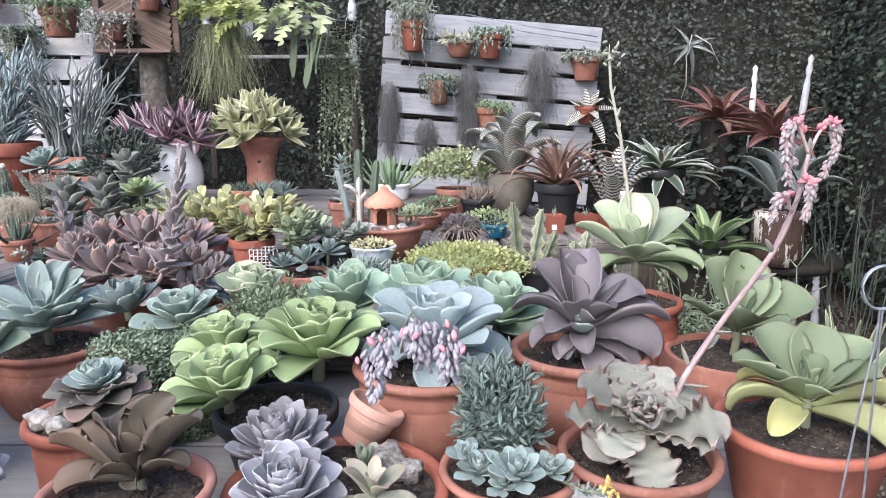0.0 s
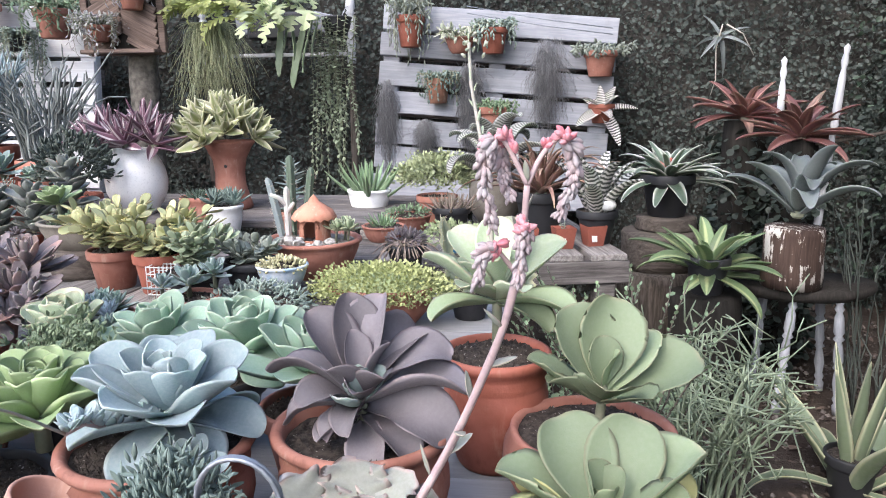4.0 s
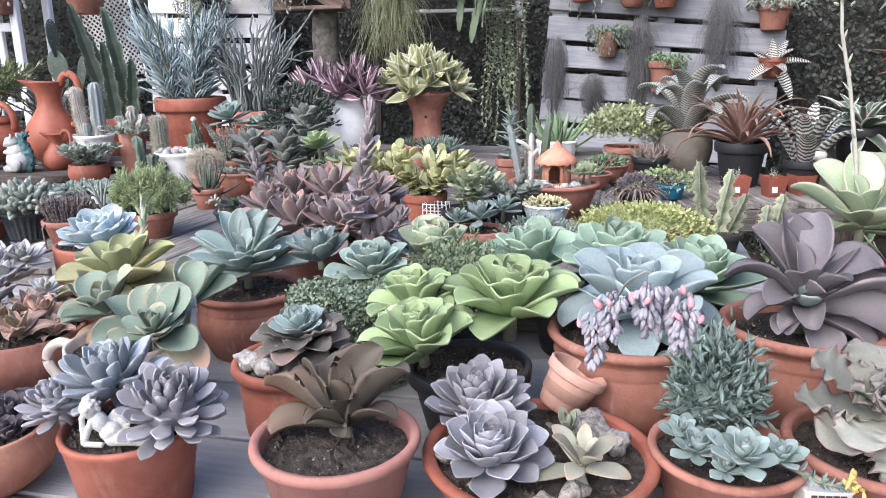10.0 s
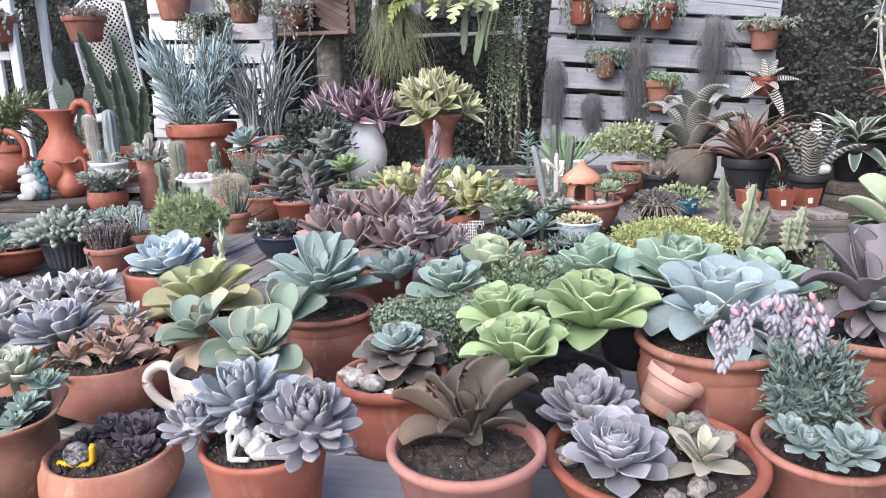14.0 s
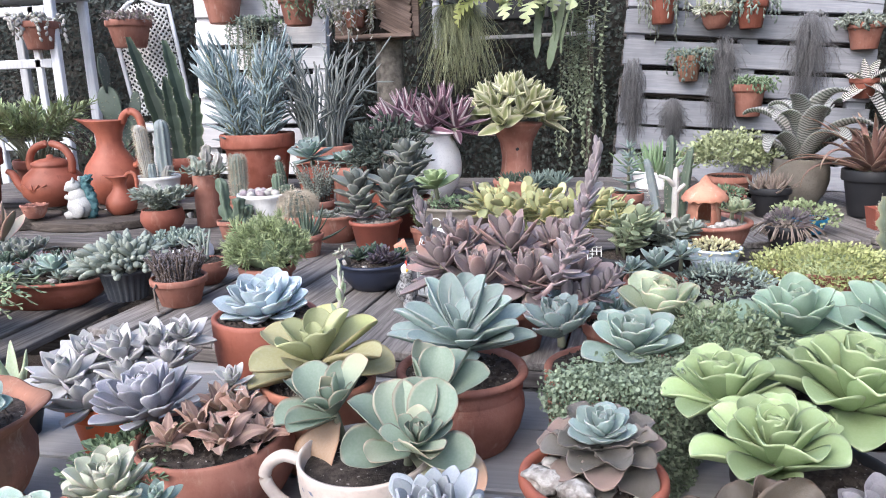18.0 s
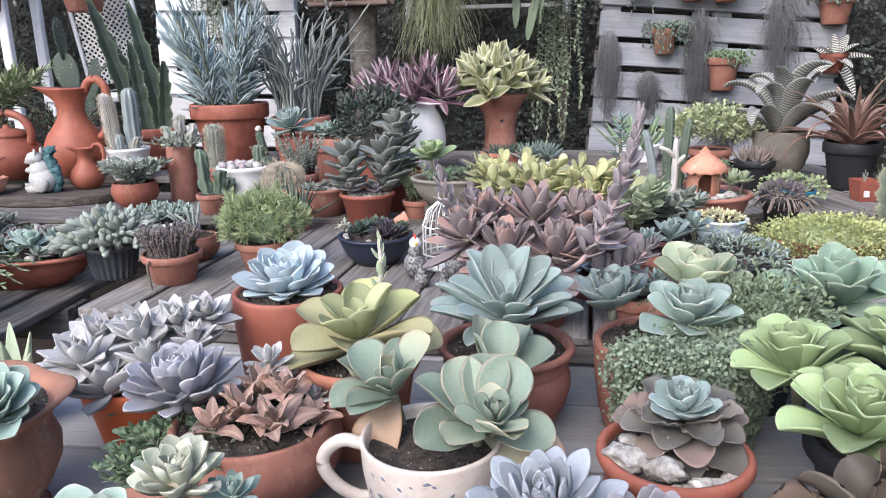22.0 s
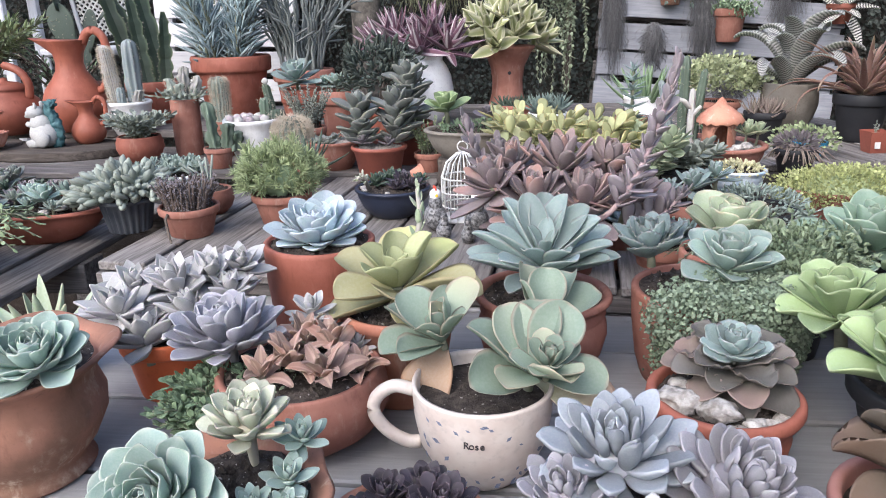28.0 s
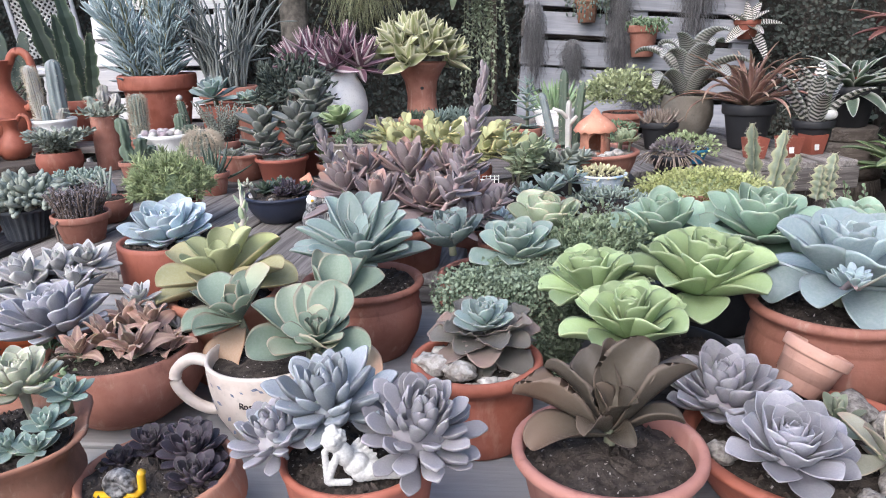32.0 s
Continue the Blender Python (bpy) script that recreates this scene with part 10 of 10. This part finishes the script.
hanging("small terracotta pot with grey rosettes on top of the crate", -1.57, 3.86, 1.60, 0.065, 0.085, trail(26, 0.12, 0.14, 0.028, L_LAVGREY, 12, leaf_shape(0.45, 0.12, nl=3), 0.10), "standard", TERRA)

fern = thing("hanging_fern", (-1.12, 4.05, 1.58), "yellow-green hare's-foot fern fronds arching from the rack", "fern")
FROND = [frond_mesh(L_FERN, k, 0.21, d, 0.92) for k, d in ((8, 1.0), (10, 1.7), (9, 2.3))]
ANTLER = [frond_mesh(L_FERN2, k, 0.23, d, 0.9) for k, d in ((5, 1.4), (6, 2.0), (5, 2.5))]
R1 = np.random.default_rng(91)
for i in range(26):
    m = pose(R1.uniform(-0.22, 0.06), R1.uniform(-0.10, 0.03), R1.uniform(-0.03, 0.06), 0, 0, R1.uniform(180, 380)) @ pose(0, 0, 0, R1.normal(0, 20), -R1.uniform(-20, 40), 0)
    part("frond", FROND[i % 3], fern, m @ Matrix.Scale(R1.uniform(0.16, 0.27), 4))
for i in range(16):
    m = pose(R1.uniform(0.12, 0.42), R1.uniform(-0.08, 0.0), R1.uniform(-0.05, 0.06), 0, 0, R1.uniform(180, 370)) @ pose(0, 0, 0, R1.normal(0, 20), -R1.uniform(-20, 40), 0)
    part("antler_frond", ANTLER[i % 3], fern, m @ Matrix.Scale(R1.uniform(0.16, 0.27), 4))
STRAP_GREEN = leaf_mat("dull_green_strap_stem", (0.12, 0.165, 0.095), (0.18, 0.22, 0.13), rough=0.5)
for x, l, tw in ((0.27, 0.30, 0.4), (0.33, 0.22, -0.5), (0.40, 0.36, 0.3), (0.44, 0.28, -0.2), (0.31, 0.17, 0.8), (0.46, 0.20, 0.5)):
    me = leaf_mesh(STRAP_GREEN, w=0.13, th=0.05, peak=0.7, point=0.1, cup=0.2, bend=0.2, base=0.5, tip_drop=0.5, twist=tw, wave=0.25, waves=4.0, nl=24)
    part("strap_stem", me, fern, pose(x, -0.09 + 0.04 * tw, -0.02, 0, 0, R1.uniform(200, 340)) @ pose(0, 0, 0, R1.uniform(-60, 60), 76, 0) @ Matrix.Scale(l, 4))

m = thing("hanging_rhipsalis", (-1.27, 4.06, 1.5), "curtain of thin green thread-like cactus stems", "hanging plant")
for k in range(6):
    ls = []
    for i in range(70):
        x, y = rng.normal(0.022 * (k - 2.5), 0.035), rng.normal(0, 0.035)
        l = rng.uniform(0.14, 0.46)
        t = np.linspace(0, 1, 9)
        sway = 0.02 * np.sin(t * rng.uniform(4, 11) + rng.uniform(0, 6.28)) * t + rng.normal(0, 0.07) * t ** 1.5
        ls.append(np.stack([x * (0.4 + 1.1 * t ** 0.4) + sway, y * (0.5 + t ** 0.5), 0.05 + 0.03 * np.sin(3.1 * t) - l * t ** 1.4], -1))
    part("thread_tangle", tube_mesh("threads", ls, 0.0015, L_RHIP, 3, 0.8), m, None, "", "stuff")

m = thing("hanging_strings", (-0.63, 4.20, 1.48), "long strings of round green leaves hanging from a dark pot", "hanging plant")
part("wire", tube_mesh("wire", [[(0, 0.07, 0.09), (0.02, 0.12, 0.16), (0.03, 0.175, 0.18)]], 0.003, STEEL_WIRE, 4, 1.0), m)
pot(m, 0.08, 0.10, "bowl", BLACK_POT)
ls = []
for i in range(24):
    x, y = rng.uniform(-0.13, 0.10), rng.uniform(-0.06, 0.0)
    l = rng.uniform(0.40, 0.90)
    t = np.linspace(0, 1, 9)
    ls.append(np.stack([x + 0.012 * np.sin(7 * t + i), np.full(9, y - 0.03), 0.10 - l * t], -1))
leafy_stems(m, ls, 0.0018, leaf_shape(0.7, 0.12, 0.55, 0.2, 0.1, 0.1, nl=3), 0.026, 44, L_STRING, STEM, 1.0, "bead_leaves", False, 0.9, 0.02)

for x, z, wd, hh in ((-0.38, 1.26, 0.065, 0.62), (-0.17, 1.05, 0.06, 0.30), (0.07, 1.36, 0.075, 0.62), (0.47, 1.46, 0.095, 0.55), (0.22, 0.80, 0.14, 0.2)):
    m = thing("air_moss", (x, 4.27, z), "grey tuft of Spanish moss hanging on the pallet", "air plant", "moss tufts on the pallet")
    ls = []
    for i in range(420):
        a = rng.normal(0, wd * 0.5)
        b = abs(rng.normal(0, 0.025))
        l = hh * rng.uniform(0.25, 1) * (1 - min(0.6, abs(a) / wd * 0.25))
        t = np.linspace(0, 1, 6)
        o = rng.uniform(0, 0.3) * hh
        ls.append(np.stack([a * (0.5 + 0.6 * t) + rng.normal(0, 0.010, 6), -b - 0.01 * np.sin(3 * t) + rng.normal(0, 0.006, 6), -o - (l - o * 0.3) * t * 0.8], -1))
    part("moss_tuft", tube_mesh("strands", ls, 0.0011, L_MOSS, 3, 0.8), m, None, "", "stuff")
o = thing("air_orchid", (1.37, 4.45, 1.52), "sparse strap-leaved orchid mounted on the wall", "orchid")
rosette(o, (0, 0, 0), 0.22, 9, strap(L_GREYBROM, w=0.13, bend=-0.9), -20, 40, 0.7, (50, 0), rise=0.05, wild=14)
part("root_tuft", tube_mesh("roots", [[(0, -0.03, 0), (-0.03, -0.05, -0.12), (-0.02, -0.04, -0.28), (-0.04, -0.03, -0.36)], [(0.02, -0.03, 0), (0.10, -0.05, -0.05), (0.16, -0.05, -0.16)]], 0.004, STEM_PALE, 5), o)

w = thing("slack_wire", (0.0, 0.0, 0.0), "two thin dark wires stretched across the white pallet", "wire")
for a, b in ((1.625, 1.50), (1.59, 1.47)):
    part("wire", tube_mesh("wire", [[(0.05, 4.27, a), (0.45, 4.27, (a + b) / 2 - 0.012), (0.80, 4.28, b)]], 0.0022, STEEL_WIRE, 4, 1.0), w)

# a bent wire plant hook standing in front of the pots
w = thing("wire_hook", (0.333, 0.555, D1), "bent grey wire hook with a coiled loop standing in front", "wire")
ring = [(0.0165 * math.cos(a), 0.0015 * math.sin(a * 0.4), 0.452 + 0.0175 * math.sin(a)) for a in np.linspace(-1.57, 17.3, 70)]
part("loop", tube_mesh("loop", [ring], 0.0010, STEEL_WIRE, 6, 1.0), w)
part("prong", tube_mesh("prong", [curved([(-0.001, 0, 0.436), (-0.0015, 0, 0.41), (-0.012, -0.004, 0.33), (-0.03, -0.01, 0.15), (-0.036, -0.012, 0.0)])], 0.0010, STEEL_WIRE, 6, 1.0), w)
part("prong", tube_mesh("prong", [curved([(0.001, 0, 0.436), (0.0015, 0, 0.41), (0.004, 0.002, 0.33), (0.012, 0.006, 0.15), (0.02, 0.01, 0.0)])], 0.0010, STEEL_WIRE, 6, 1.0), w)
